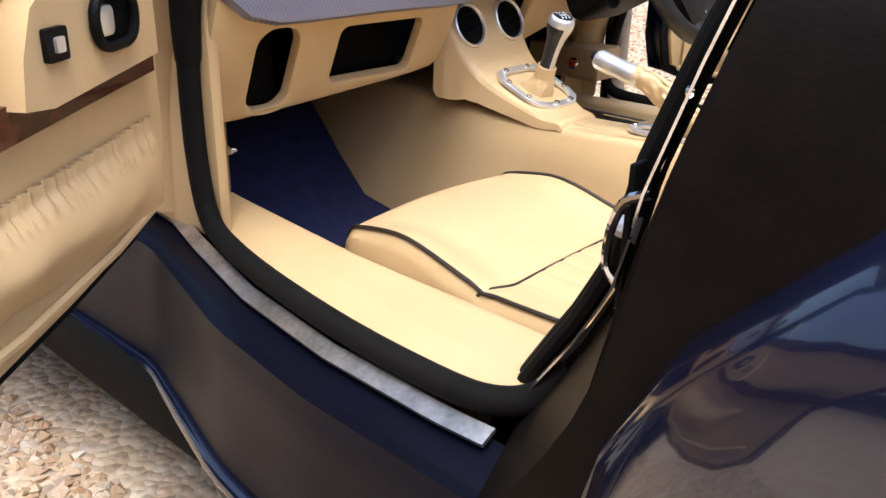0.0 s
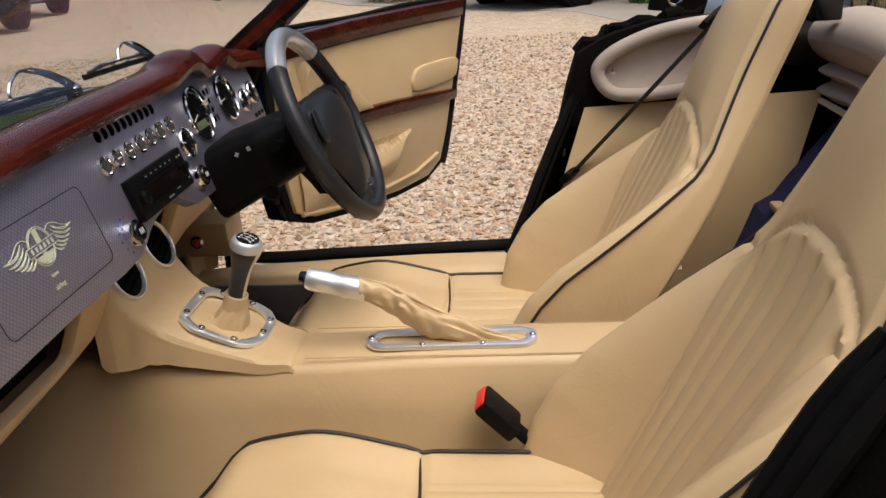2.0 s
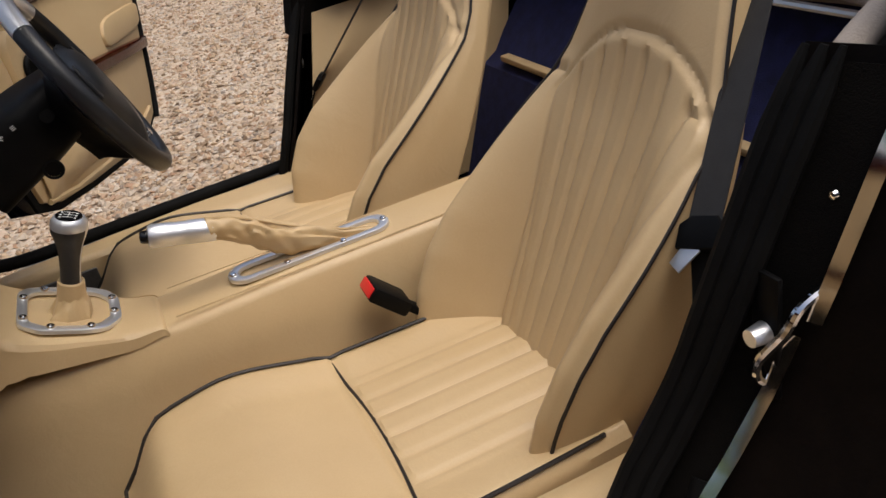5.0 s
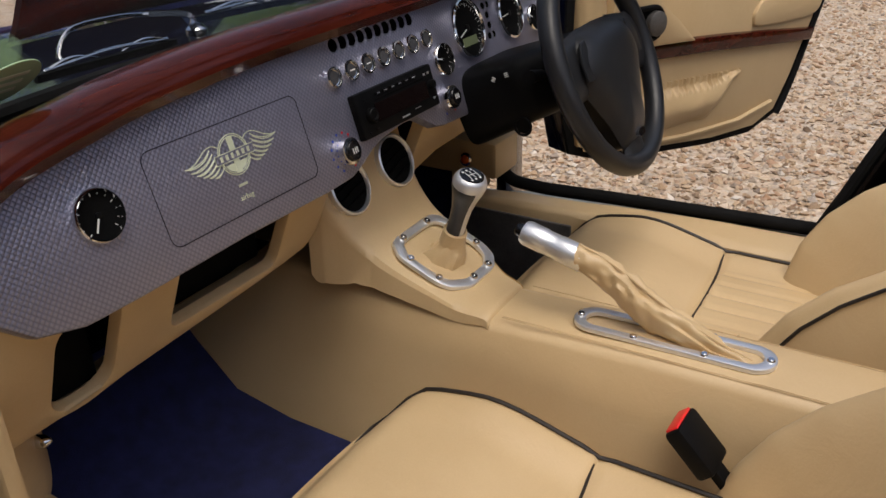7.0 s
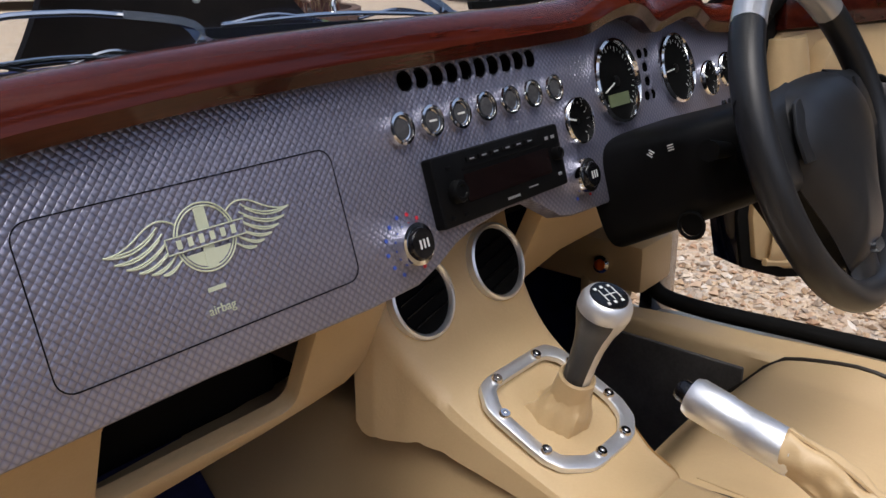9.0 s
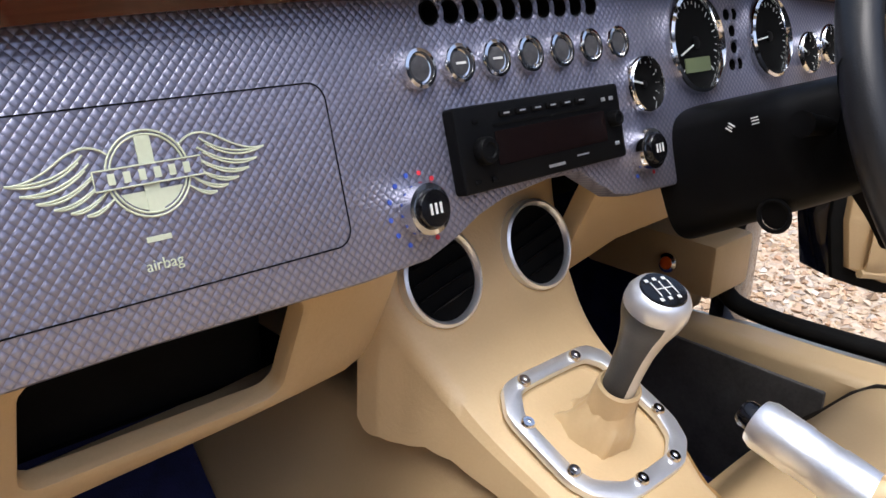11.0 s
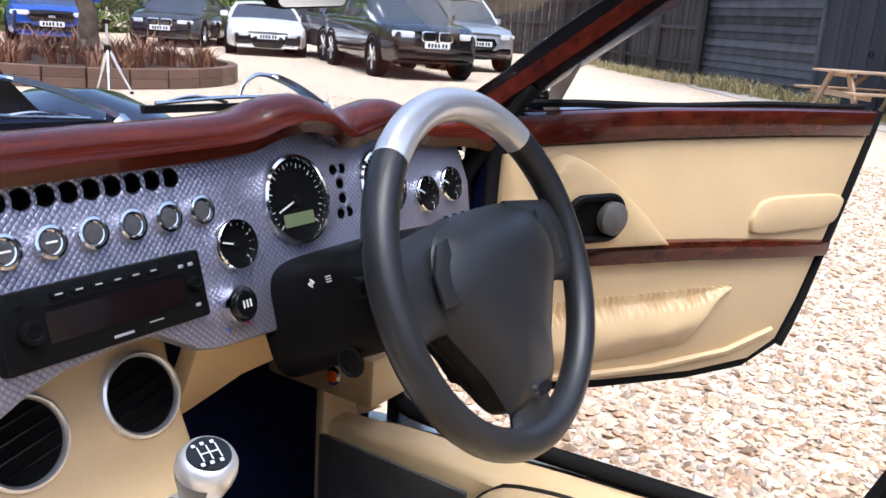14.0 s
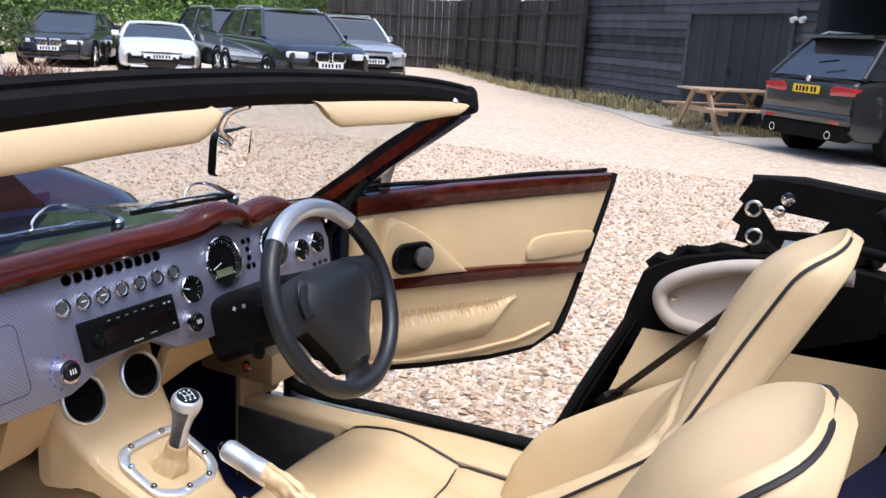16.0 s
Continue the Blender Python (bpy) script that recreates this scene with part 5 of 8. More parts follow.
HEAD = spline([(-0.605, -0.288, 1.220), (-0.58, -0.278, 1.232), (-0.45, -0.242, 1.247), (-0.2, -0.210, 1.256), (0.0, -0.202, 1.258), (0.2, -0.210, 1.256), (0.45, -0.242, 1.247), (0.58, -0.278, 1.232), (0.605, -0.288, 1.220)], 60)


def swept(path, profile, up=(0, 0, 1)):
    """A bar along a path with a flat profile of (side, up) pairs."""
    bm = bmesh.new()
    rings, n = [], len(path)
    for i, p in enumerate(path):
        along = (Vector(path[min(i + 1, n - 1)]) - Vector(path[max(i - 1, 0)])).normalized()
        side = along.cross(Vector(up)).normalized()
        over = side.cross(along)
        rings.append([bm.verts.new(Vector(p) + side * a + over * b) for a, b in profile])
    m = len(profile)
    for a, b in zip(rings, rings[1:]):
        for k in range(m):
            bm.faces.new((a[k], a[(k + 1) % m], b[(k + 1) % m], b[k]))
    bm.faces.new(rings[0])
    bm.faces.new(rings[-1])
    return bm


header = part("windscreen_header", swept(HEAD, [(-0.028, -0.020), (-0.034, 0.0), (-0.026, 0.016), (-0.008, 0.022), (0.012, 0.020), (0.028, 0.010), (0.030, -0.006), (0.016, -0.022), (-0.010, -0.026)]), rubber, car, "black windscreen header rail")
for sg in (-1, 1):
    ridge_line = [Vector((p.x, p.y + sg * 0.012, p.z + 0.021)) for p in HEAD]
    part("header_seal", tube(ridge_line, 0.006, 6), rubber, header, "black rubber header seal")
for s in (-1, 1):
    line = spline([(s * x, y, z) for x, y, z in PILLAR_R], 24)
    pil = part("windscreen_pillar", swept(line, [(-0.022, -0.026), (0.020, -0.028), (0.024, 0.020), (-0.018, 0.022)]), gloss_black, car, "black windscreen pillar with wooden lining")
    inner_line = [Vector((p.x - s * 0.024, p.y - 0.006, p.z - 0.004)) for p in line]
    part("pillar_lining", swept(inner_line, [(-0.004, -0.011), (0.004, -0.011), (0.004, 0.009), (-0.004, 0.009)]), wood, pil, "red-brown wooden pillar lining")
    part("header_corner", block((s * 0.600, -0.290, 1.226), (0.040, 0.050, 0.052), 0.012, pose(0, 0, 0, -18, s * 18, 0)), rubber, pil, "black rubber header corner")
    part("header_catch", lathe([(0.010, 0), (0.010, 0.012), (0.006, 0.018), (0, 0.019)], 16, Matrix.Translation((s * 0.548, -0.283, 1.228)) @ pose(0, 0, 0, 100)), chrome, pil, "bright hood catch")


def screen(u, v):
    x = -0.612 + 1.224 * u
    k = abs(x) / 0.612
    bottom, top = Vector((x, 0.118 - 0.075 * k ** 2.5, 0.992)), Vector((x * 1.0, -0.205 - 0.07 * k ** 2.2, 1.245 - 0.02 * k * k))
    return bottom.lerp(top, v) + Vector((0, 0.012 * math.sin(math.pi * v), 0.012 * math.sin(math.pi * v)))


glass = part("windscreen_glass", sheet(screen, 24, 10, 0.004), clear_glass, car, "clear curved windscreen glass")
glass.visible_shadow = False
base_line = [Vector(screen(k / 40, 0.0)) + Vector((0, -0.004, -0.004)) for k in range(41)]
part("screen_seal", tube(base_line, 0.009, 8), rubber, car, "black windscreen base seal")
sticker = axes(Vector(screen(0.115, 0.13)) + Vector((0, -0.008, -0.004)), (1, 0.10, 0), (0, -0.78, 0.62))
part("tax_disc", slab(circle(0.034, 28), 0.001, sticker), material("tax disc", (0.35, 0.5, 0.3), 0.5), glass, "round pale green paper disc on the glass", smooth=False)
for k in range(3):
    part("disc_bar", shift(block((0, 0.012 - 0.012 * k, 0.0004), (0.038 - 0.004 * k, 0.005, 0.0004)), sticker), pale_print, glass, smooth=False)


# sun visors
def visor(x0, x1, label):
    def f(u, v):
        x = x0 + (x1 - x0) * u
        k = abs(x) / 0.6
        b = Vector((x, -0.252 - 0.055 * k * k, 1.240 - 0.016 * k * k))
        taper = min(1, math.sqrt(11 * u + 0.01), math.sqrt(11 * (1 - u) + 0.01))
        a = 2 * math.pi * v
        drop = 0.5 + 0.5 * math.cos(a)
        depth = 0.036 * taper * (1 - 0.45 * smooth(0.55, 1.0, k))
        return b + Vector((0, 0.010 * math.sin(a) - 0.33 * drop * depth, -drop * depth + 0.004 * math.sin(a)))
    return part("sun_visor", sheet(f, 30, 20), leather, car, label)


visor(-0.57, -0.045, "padded tan leather sun visor")
visor(0.165, 0.575, "padded tan leather sun visor")
part("mirror_arm", tube(spline([(0.075, -0.205, 1.235), (0.068, -0.175, 1.222), (0.072, -0.155, 1.195), (0.098, -0.15, 1.178), (0.112, -0.135, 1.168)], 24), 0.0055, 10), chrome, car, "chrome interior mirror arm")
MIR = axes((0.140, -0.122, 1.156), (0.98, 0.20, 0.05), (0.0, -0.12, 1))
mirror = part("interior_mirror", slab(round_rect(0.108, 0.066, 0.012, 4), 0.011, MIR, 0.002), black_plastic, car, "small rear-view mirror")
part("mirror_glass", slab(round_rect(0.104, 0.062, 0.010, 4), 0.001, MIR @ Matrix.Translation((0, 0, 0.0012))), mirror_mat, mirror, smooth=False)

# quarter strut and wing mirror of the driver's side, and its pair
for s in (-1, 1):
    strut = part("deflector_strut", swept([(s * 0.858, 0.029, 0.980), (s * 0.745, -0.045, 1.033), (s * 0.636, -0.116, 1.084)], [(-0.011, -0.003), (0.011, -0.003), (0.011, 0.003), (-0.011, 0.003)], (1, 0.4, 0)), strut_grey, car, "pale grey wind deflector strut")
    part("mirror_stem", tube([(s * 0.765, 0.02, 0.985), (s * 0.748, 0.0, 1.005), (s * 0.731, -0.018, 1.021)], 0.006, 8), chrome, strut)
    part("mirror_ball", lathe([(0, -0.019), (0.011, -0.016), (0.018, -0.006), (0.018, 0.006), (0.011, 0.015), (0, 0.018)], 24, Matrix.Translation((s * 0.729, -0.020, 1.023)) @ pose(0, 0, 0, 80)), gloss_black, strut, "small black pivot ball")


# wipers
def wiper(pivot, arm, rod, blade_a, blade_b):
    """A spindle with its arm, the thin rod that reaches over, and the blade in its bows."""
    cap = part("wiper", lathe([(0.011, -0.01), (0.011, 0.012), (0.013, 0.014), (0.013, 0.022), (0.007, 0.028), (0, 0.029)], 18, Matrix.Translation(pivot)), chrome, car, "chrome wiper with a black blade")
    part("wiper_arm", swept(spline([Vector(p) for p in arm], 10), [(-0.008, -0.002), (0.008, -0.002), (0.007, 0.004), (-0.007, 0.004)]), chrome, cap, "chrome wiper arm")
    part("wiper_rod", tube(spline([Vector(p) for p in rod], 18), 0.0024, 8), chrome, cap)
    a, b = Vector(blade_a), Vector(blade_b)
    part("wiper_blade", swept([a.lerp(b, k / 10) for k in range(11)], [(-0.002, -0.006), (0.002, -0.006), (0.004, 0.002), (-0.004, 0.002)]), rubber, cap, "black wiper blade")
    up = Vector((0, 0, 0.004))
    part("blade_spine", tube(spline([a.lerp(b, 0.06) + up, a.lerp(b, 0.5) + up * 2.2, a.lerp(b, 0.94) + up], 14), 0.0022, 8), chrome, cap)
    for k in (0.24, 0.76):
        part("blade_bow", tube(spline([a.lerp(b, k - 0.18) + up * 0.8, a.lerp(b, k) + up * 2.6, a.lerp(b, k + 0.18) + up * 0.8], 12), 0.0018, 6), chrome, cap)


wiper((-0.155, 0.14, 0.982), [(-0.157, 0.14, 1.008), (-0.170, 0.14, 1.022), (-0.200, 0.14, 1.029), (-0.228, 0.14, 1.033)], [(-0.226, 0.14, 1.033), (-0.265, 0.142, 1.037), (-0.323, 0.142, 1.035), (-0.346, 0.138, 1.012), (-0.335, 0.132, 1.004)], (-0.385, 0.125, 1.001), (-0.195, 0.135, 0.998))
wiper((0.148, 0.14, 0.986), [(0.146, 0.14, 1.010), (0.125, 0.14, 1.022), (0.080, 0.14, 1.040), (0.042, 0.14, 1.050)], [(0.044, 0.14, 1.050), (0.018, 0.14, 1.053), (-0.004, 0.14, 1.044), (-0.018, 0.138, 1.032), (-0.020, 0.135, 1.022)], (-0.160, 0.135, 1.017), (0.132, 0.135, 1.008))
wiper((0.44, 0.135, 0.986), [(0.438, 0.135, 1.010), (0.415, 0.135, 1.022), (0.385, 0.135, 1.036), (0.355, 0.135, 1.046)], [(0.357, 0.135, 1.046), (0.33, 0.135, 1.049), (0.31, 0.135, 1.040), (0.30, 0.132, 1.026)], (0.17, 0.130, 1.020), (0.43, 0.128, 1.014))


# ---- body ----
def loft(sections, n=40):
    """A skin over cross sections, each a list of (x, y, z) with the same count."""
    bm = bmesh.new()
    rings = [[bm.verts.new(q) for q in spline(sec, n)] for sec in sections]
    for a, b in zip(rings, rings[1:]):
        for k in range(n - 1):
            bm.faces.new((a[k], a[k + 1], b[k + 1], b[k]))
    return bm


def mirrored(half):
    return half + [(-x, y, z) for x, y, z in half[-2::-1]]


# scuttle and lower bonnet
scuttle = [mirrored([(0.66, y, z - 0.14), (0.62, y, z - 0.03), (0.45, y, z), (0.2, y, z + 0.012), (0, y, z + 0.015)]) for y, z in ((0.04, 0.978), (0.10, 0.975), (0.2, 0.968), (0.34, 0.955), (0.5, 0.94))]
part("scuttle", loft(scuttle, 50), navy, car, "glossy navy scuttle")
front = [mirrored([(w, y, 0.45), (w + 0.02, y, z - 0.16), (w - 0.05, y, z - 0.04), (w * 0.55, y, z), (0, y, z + 0.012)]) for y, z, w in ((0.5, 0.928, 0.60), (0.8, 0.90, 0.55), (1.1, 0.865, 0.50), (1.4, 0.81, 0.43), (1.65, 0.72, 0.34), (1.8, 0.60, 0.25))]
part("bonnet_base", loft(front, 50), navy, car, "glossy navy nose")


def lifted(u, v):
    """The open bonnet panel, standing before the windscreen."""
    x = lerp_table([(0, -0.150), (1, 0.312)], u)
    top = lerp_table([(0, 0.03), (1, 0.13)], u)
    k = v ** 0.9
    lx = x + (top - x) * k
    return (lx, 0.52 + 0.10 * v + 0.03 * math.sin(math.pi * u), 0.955 + 0.29 * v - 0.02 * (2 * u - 1) ** 2 * v)


lid = part("bonnet_panel", sheet(lifted, 24, 16, 0.012), dusty_shaded_black, car, "raised dark bonnet panel")
part("lid_stud", lathe([(0.006, 0), (0.006, 0.003), (0, 0.004)], 12, Matrix.Translation((0.09, 0.518, 1.02)) @ pose(0, 0, 0, 90)), satin, lid)

JAMB = {1: [(0.24, -0.45), (0.40, -0.51), (0.526, -0.558), (0.634, -0.603), (0.775, -0.650), (0.897, -0.692), (0.98, -0.726)],
        -1: [(0.24, -0.48), (0.40, -0.53), (0.526, -0.585), (0.634, -0.652), (0.70, -0.684), (0.80, -0.704), (0.897, -0.735), (0.98, -0.765)]}
SEAL = {1: [(0.36, 0.575), (0.60, 0.585), (0.70, 0.604), (0.80, 0.632), (0.90, 0.654), (0.98, 0.672)],
        -1: [(0.36, 0.570), (0.60, 0.572), (0.70, 0.584), (0.80, 0.602), (0.90, 0.612), (0.98, 0.620)]}


def jamb(x, z, s):
    """How far forward the door jamb stands at that distance from the middle and that height."""
    return lerp_table(JAMB[s], z) - 0.38 * (x - 0.70)


def strip_x(z, s):
    return seal_x(z, s) + 0.074 + (0.010 if z > 0.76 else 0.0)


def seal_x(z, s):
    return lerp_table(SEAL[s], z)


for s in (-1, 1):
    secs = []
    for y, x, w, z in ((0.42, 0.74, 0.10, 0.62), (0.62, 0.76, 0.13, 0.78), (0.85, 0.78, 0.155, 0.885), (1.08, 0.79, 0.165, 0.925), (1.30, 0.785, 0.165, 0.905), (1.52, 0.77, 0.155, 0.83), (1.72, 0.74, 0.135, 0.70), (1.84, 0.71, 0.10, 0.56)):
        secs.append([(s * (x - w), y, max(0.40, z - 0.30)), (s * (x - w * 0.85), y, z - 0.08), (s * (x - w * 0.4), y, z - 0.012), (s * x, y, z), (s * (x + w * 0.5), y, z - 0.03), (s * (x + w * 0.9), y, z - 0.12), (s * (x + w), y, max(0.30, z - 0.34))])
    part("front_wing", loft(secs, 36), navy, car, "glossy navy front wing")
    # rear quarter, whose front edge is the door jamb
    secs = []
    for d in (0.0, 0.03, 0.10, 0.22, 0.40, 0.65, 0.9, 1.15, 1.35, 1.5):
        fat = 0.07 * smooth(0.05, 0.7, d) - 0.16 * smooth(0.9, 1.5, d)
        fall = 0.30 * smooth(0.55, 1.5, d)
        sec = []
        for x, z in ((0.675, 0.90), (0.68, 0.955), (0.70, 0.982), (0.735, 0.982), (0.772, 0.95), (0.802, 0.85), (0.822, 0.70), (0.822, 0.55), (0.80, 0.40), (0.74, 0.24)):
            k = smooth(0.0, 0.3, d)
            y = (jamb(x, z, s) - d) * (1 - k) + (-0.69 - d) * k
            sec.append((s * (x + fat * smooth(0.66, 0.76, x)), y, z - fall * smooth(0.3, 0.95, z)))
        secs.append(sec)
    quarter = part("rear_quarter", loft(secs, 44), dusty_shaded_black, car, "dark navy rear quarter")

    def shut(u, v):
        z = 0.36 + 0.61 * v
        x = seal_x(z, s) + (lerp_table([(0.36, 0.79), (0.55, 0.82), (0.75, 0.812), (0.97, 0.765)], z) - seal_x(z, s)) * u
        return (s * x, jamb(x, z, s) - 0.002, z)
    part("shut_face", sheet(shut, 12, 26, 0.006), dusty_shaded_black, quarter, "dusty navy door shut face, dark reflections put into its colour")

    def trim(u, v):
        z = 0.36 + 0.60 * v
        x = seal_x(z, s) + 0.035 + (strip_x(z, s) - seal_x(z, s) - 0.038) * u
        return (s * x, jamb(x, z, s) + 0.006, z)
    part("shut_trim", sheet(trim, 8, 24, 0.004), hood_cloth, quarter, "black door shut trim")

    def on_shut(x, z, out=0.0):
        return Vector((s * x, jamb(x, z, s) + out, z))
    for z0, z1 in ((0.77, 0.955), (0.42, 0.755)):
        def plate_f(u, v):
            z = z0 + (z1 - z0) * v
            x = strip_x(z, s) - 0.002 + (0.019 if s > 0 else 0.012) * u
            return tuple(on_shut(x, z, 0.012 + (0.004 if z < 0.76 else 0.0) * math.sin(math.pi * v)))
        strip = part("shut_strip", sheet(plate_f, 3, 20, 0.002), chrome, quarter, "bright metal shut strip")
        for k in (0.06, 0.5, 0.94) if s > 0 else ():
            z = z0 + (z1 - z0) * k
            part("strip_screw", lathe([(0.004, 0), (0.003, 0.002), (0, 0.0025)], 10, Matrix.Translation(on_shut(strip_x(z, s) + 0.010, z, 0.015)) @ pose(0, 0, 0, -90)), satin, strip)
    for z in (0.92, 0.80, 0.60, 0.48) if s > 0 else (0.87,):
        x = seal_x(z, s) + 0.066
        part("trim_stud", lathe([(0.0045, 0), (0.0035, 0.003), (0, 0.004)], 10, Matrix.Translation(on_shut(x, z, 0.010)) @ pose(0, 0, 0, -90)), chrome, quarter, "small bright stud")
    if s > 0:
        stm = Matrix.Translation(on_shut(strip_x(0.742, s) - 0.006, 0.742, 0.002)) @ pose(0, 0, 0, -90)
        striker = part("striker", lathe([(0.0, 0.022), (0.008, 0.021), (0.014, 0.017), (0.018, 0.009), (0.018, 0.0)], 18, stm), satin, quarter, "worn rounded metal door striker")
        part("striker_rib", shift(block((0, 0, 0.021), (0.034, 0.005, 0.005), 0.002), stm), satin, striker)
    else:
        zs = (0.70, 0.715, 0.735, 0.765, 0.785, 0.795)
        loop_l = spline([on_shut(strip_x(z, s) - 0.004, z, o) for z, o in zip(zs, (0.004, 0.022, 0.028, 0.028, 0.022, 0.004))], 20)
        striker = part("striker", tube(loop_l, 0.0042, 8), chrome, quarter, "bright metal striker loop")
        part("striker_plate", block(on_shut(strip_x(0.748, s) - 0.016, 0.748, 0.010), (0.030, 0.006, 0.12), 0.002), black_plastic, striker)
        part("striker_pin", tube([on_shut(strip_x(0.752, s) - 0.016, 0.752, 0.008), on_shut(strip_x(0.752, s) - 0.016, 0.752, 0.030)], [0.011, 0.008], 14), satin, striker)
    # ribbed inner seal
    seal_h = 0.595 if s > 0 else 0.572
    for x0, r in ((0.008, 0.010), (0.021, 0.011), (0.034, 0.009)):
        lip_l = [on_shut(seal_x(0.40 + seal_h * k / 20, s) + x0, 0.40 + seal_h * k / 20, 0.010 + 0.010 * math.sin(math.pi * k / 20)) for k in range(21)]
        part("shut_seal", tube(lip_l, [r] * 19 + [r * 0.8, r * 0.3], 8), rubber, quarter, "ribbed black rubber seal")

    # bulging rear wing behind the shut face
    wing = []
    for y, top_z, out in ((-0.735, 0.60, 0.845), (-0.76, 0.70, 0.87), (-0.80, 0.775, 0.89), (-0.88, 0.84, 0.91), (-1.0, 0.88, 0.925), (-1.25, 0.90, 0.94), (-1.5, 0.88, 0.94), (-1.75, 0.80, 0.92), (-1.95, 0.66, 0.87), (-2.05, 0.52, 0.80)):
        top_z += 0.035 * smooth(0.76, 0.95, -y)
        wing.append([(s * 0.80, y, top_z - 0.01), (s * 0.835, y, top_z + 0.004), (s * (out - 0.02), y, top_z - 0.02), (s * out, y, top_z - 0.08), (s * (out + 0.004), y, top_z - 0.18), (s * (out - 0.01), y, max(0.30, top_z - 0.30)), (s * (out - 0.05), y, 0.26)])
    part("rear_wing", loft(wing, 30), navy, quarter, "glossy navy rear wing")

    # tan side panel beside the seat
    def side_panel(u, v):
        z = 0.40 + 0.44 * v
        x = seal_x(z, s) - 0.006
        return (s * (x - 0.02 * u), jamb(0.7, z, s) + 0.004 - 0.46 * u, z + 0.02 * u)
    part("side_panel", sheet(side_panel, 14, 12, 0.008), leather, quarter, "tan leather side panel")

    # folded hood beside the seat: black cloth cap, pale lining fold with a rolled edge
    PLM = axes((s * 0.715, 0, 0), (0, 1, 0), (0, 0, 1))
    cap = [(-0.618, 0.80), (-0.636, 0.88), (-0.655, 0.945), (-0.70, 0.972), (-0.735, 0.985), (-0.80, 1.002), (-0.95, 1.012), (-1.05, 1.0), (-1.05, 0.90), (-0.90, 0.84), (-0.75, 0.815), (-0.66, 0.80)]
    if s < 0:
        cap = [(-0.785, 0.86), (-0.785, 0.945), (-0.795, 0.985)] + cap[5:10] + [(-0.82, 0.84)]
    pad = part("hood_side", slab(cap[::-1], 0.07, Matrix.Translation((0.0 if s > 0 else 0.07, 0, 0)) @ PLM, 0.004), hood_cloth, car, "black folded hood cloth beside the seat")
    lump = [(s * (0.69 + 0.008 * math.sin(2.3 * k)), (-0.655 if s > 0 else -0.795) - 0.018 * k, lerp_table([(0, 0.945), (4, 0.985), (10, 1.008), (22, 1.02)], k) + 0.006 * math.sin(1.9 * k)) for k in range(22)]
    part("cloth_roll", tube(lump, [0.012 + 0.004 * math.sin(1.3 * k) for k in range(22)], 8), hood_cloth, pad)
    fold_line = spline([(s * 0.60, -1.0, 1.005), (s * 0.612, -0.88, 0.998), (s * 0.622, -0.80, 0.982), (s * 0.628, -0.735, 0.955), (s * 0.632, -0.700, 0.928), (s * 0.632, -0.694, 0.905), (s * 0.628, -0.708, 0.880), (s * 0.622, -0.735, 0.866), (s * 0.612, -0.80, 0.866), (s * 0.60, -0.90, 0.880)], 40)
    if s < 0:
        fold_line = [p + Vector((0.012, -0.055, 0.0)) for p in fold_line]
    part("lining_edge", tube(fold_line, 0.014, 10), lining, pad, "rolled beige lining edge")

    def lining_f(u, v):
        a, b = fold_line[int(round(u * 19))], fold_line[39 - int(round(u * 19))]
        q = a.lerp(b, v)
        return (q.x + s * 0.014 * math.sin(math.pi * v), q.y, q.z)
    part("lining_fold", sheet(lining_f, 19, 10, 0.006), lining, pad, "folded pale beige hood lining")
    part("lining_screw", lathe([(0.006, 0), (0.005, 0.003), (0, 0.004)], 10, Matrix.Translation((s * 0.618, -0.722 if s > 0 else -0.777, 0.912)) @ pose(0, 0, 0, 0, -s * 90, 0)), chrome, pad)
    # hood frame plate with its ragged edge and hole
    fx = 0.712 if s > 0 else 0.662
    plate = [(-0.815, 1.128), (-0.845, 1.137), (-1.15, 1.112), (-1.15, 1.06), (-1.02, 1.03), (-0.90, 1.005), (-0.86, 1.012), (-0.80, 1.020), (-0.806, 1.048), (-0.790, 1.055), (-0.806, 1.088), (-0.797, 1.094)]
    hole = [(-0.835, 1.085), (-0.95, 1.075), (-0.935, 1.05), (-0.865, 1.045)]
    FPM = axes((s * fx, 0, 0), (0, 1, 0), (0, 0, 1))
    if s > 0:
        frame_plate = part("hood_frame", slab(plate[::-1], 0.022, FPM, 0.003, [hole]), hood_cloth, pad, "black cloth-edged hood frame")
    else:
        def bundle(u, v):
            a = 2 * math.pi * v
            r = (0.046 + 0.030 * noise.noise((2 * math.cos(a), 2 * math.sin(a), 6 * u)) + 0.014 * noise.noise((5 * math.cos(a), 5 * math.sin(a), 14 * u + 4))) * min(1.0, 6 * u + 0.12)
            return (-0.675 + 0.8 * r * math.cos(a), -0.815 - 0.32 * u, 1.055 + 0.02 * u + r * math.sin(a))
        frame_plate = part("crumpled_hood", sheet(bundle, 70, 44), hood_cloth, pad, "crumpled black hood cloth")
    part("frame_edge", tube([(s * (fx - 0.01), y, z) for y, z in ((-0.815, 1.128), (-0.90, 1.134), (-1.0, 1.125), (-1.15, 1.112))], 0.012, 8), rubber, frame_plate)
    part("frame_bolt", lathe([(0.012, 0), (0.012, 0.004), (0.006, 0.006), (0, 0.006)], 16, Matrix.Translation((s * (fx - 0.020 if s > 0 else fx - 0.003), -0.878, 1.105)) @ pose(0, 0, 0, 0, -s * 90, 0)), chrome, frame_plate)
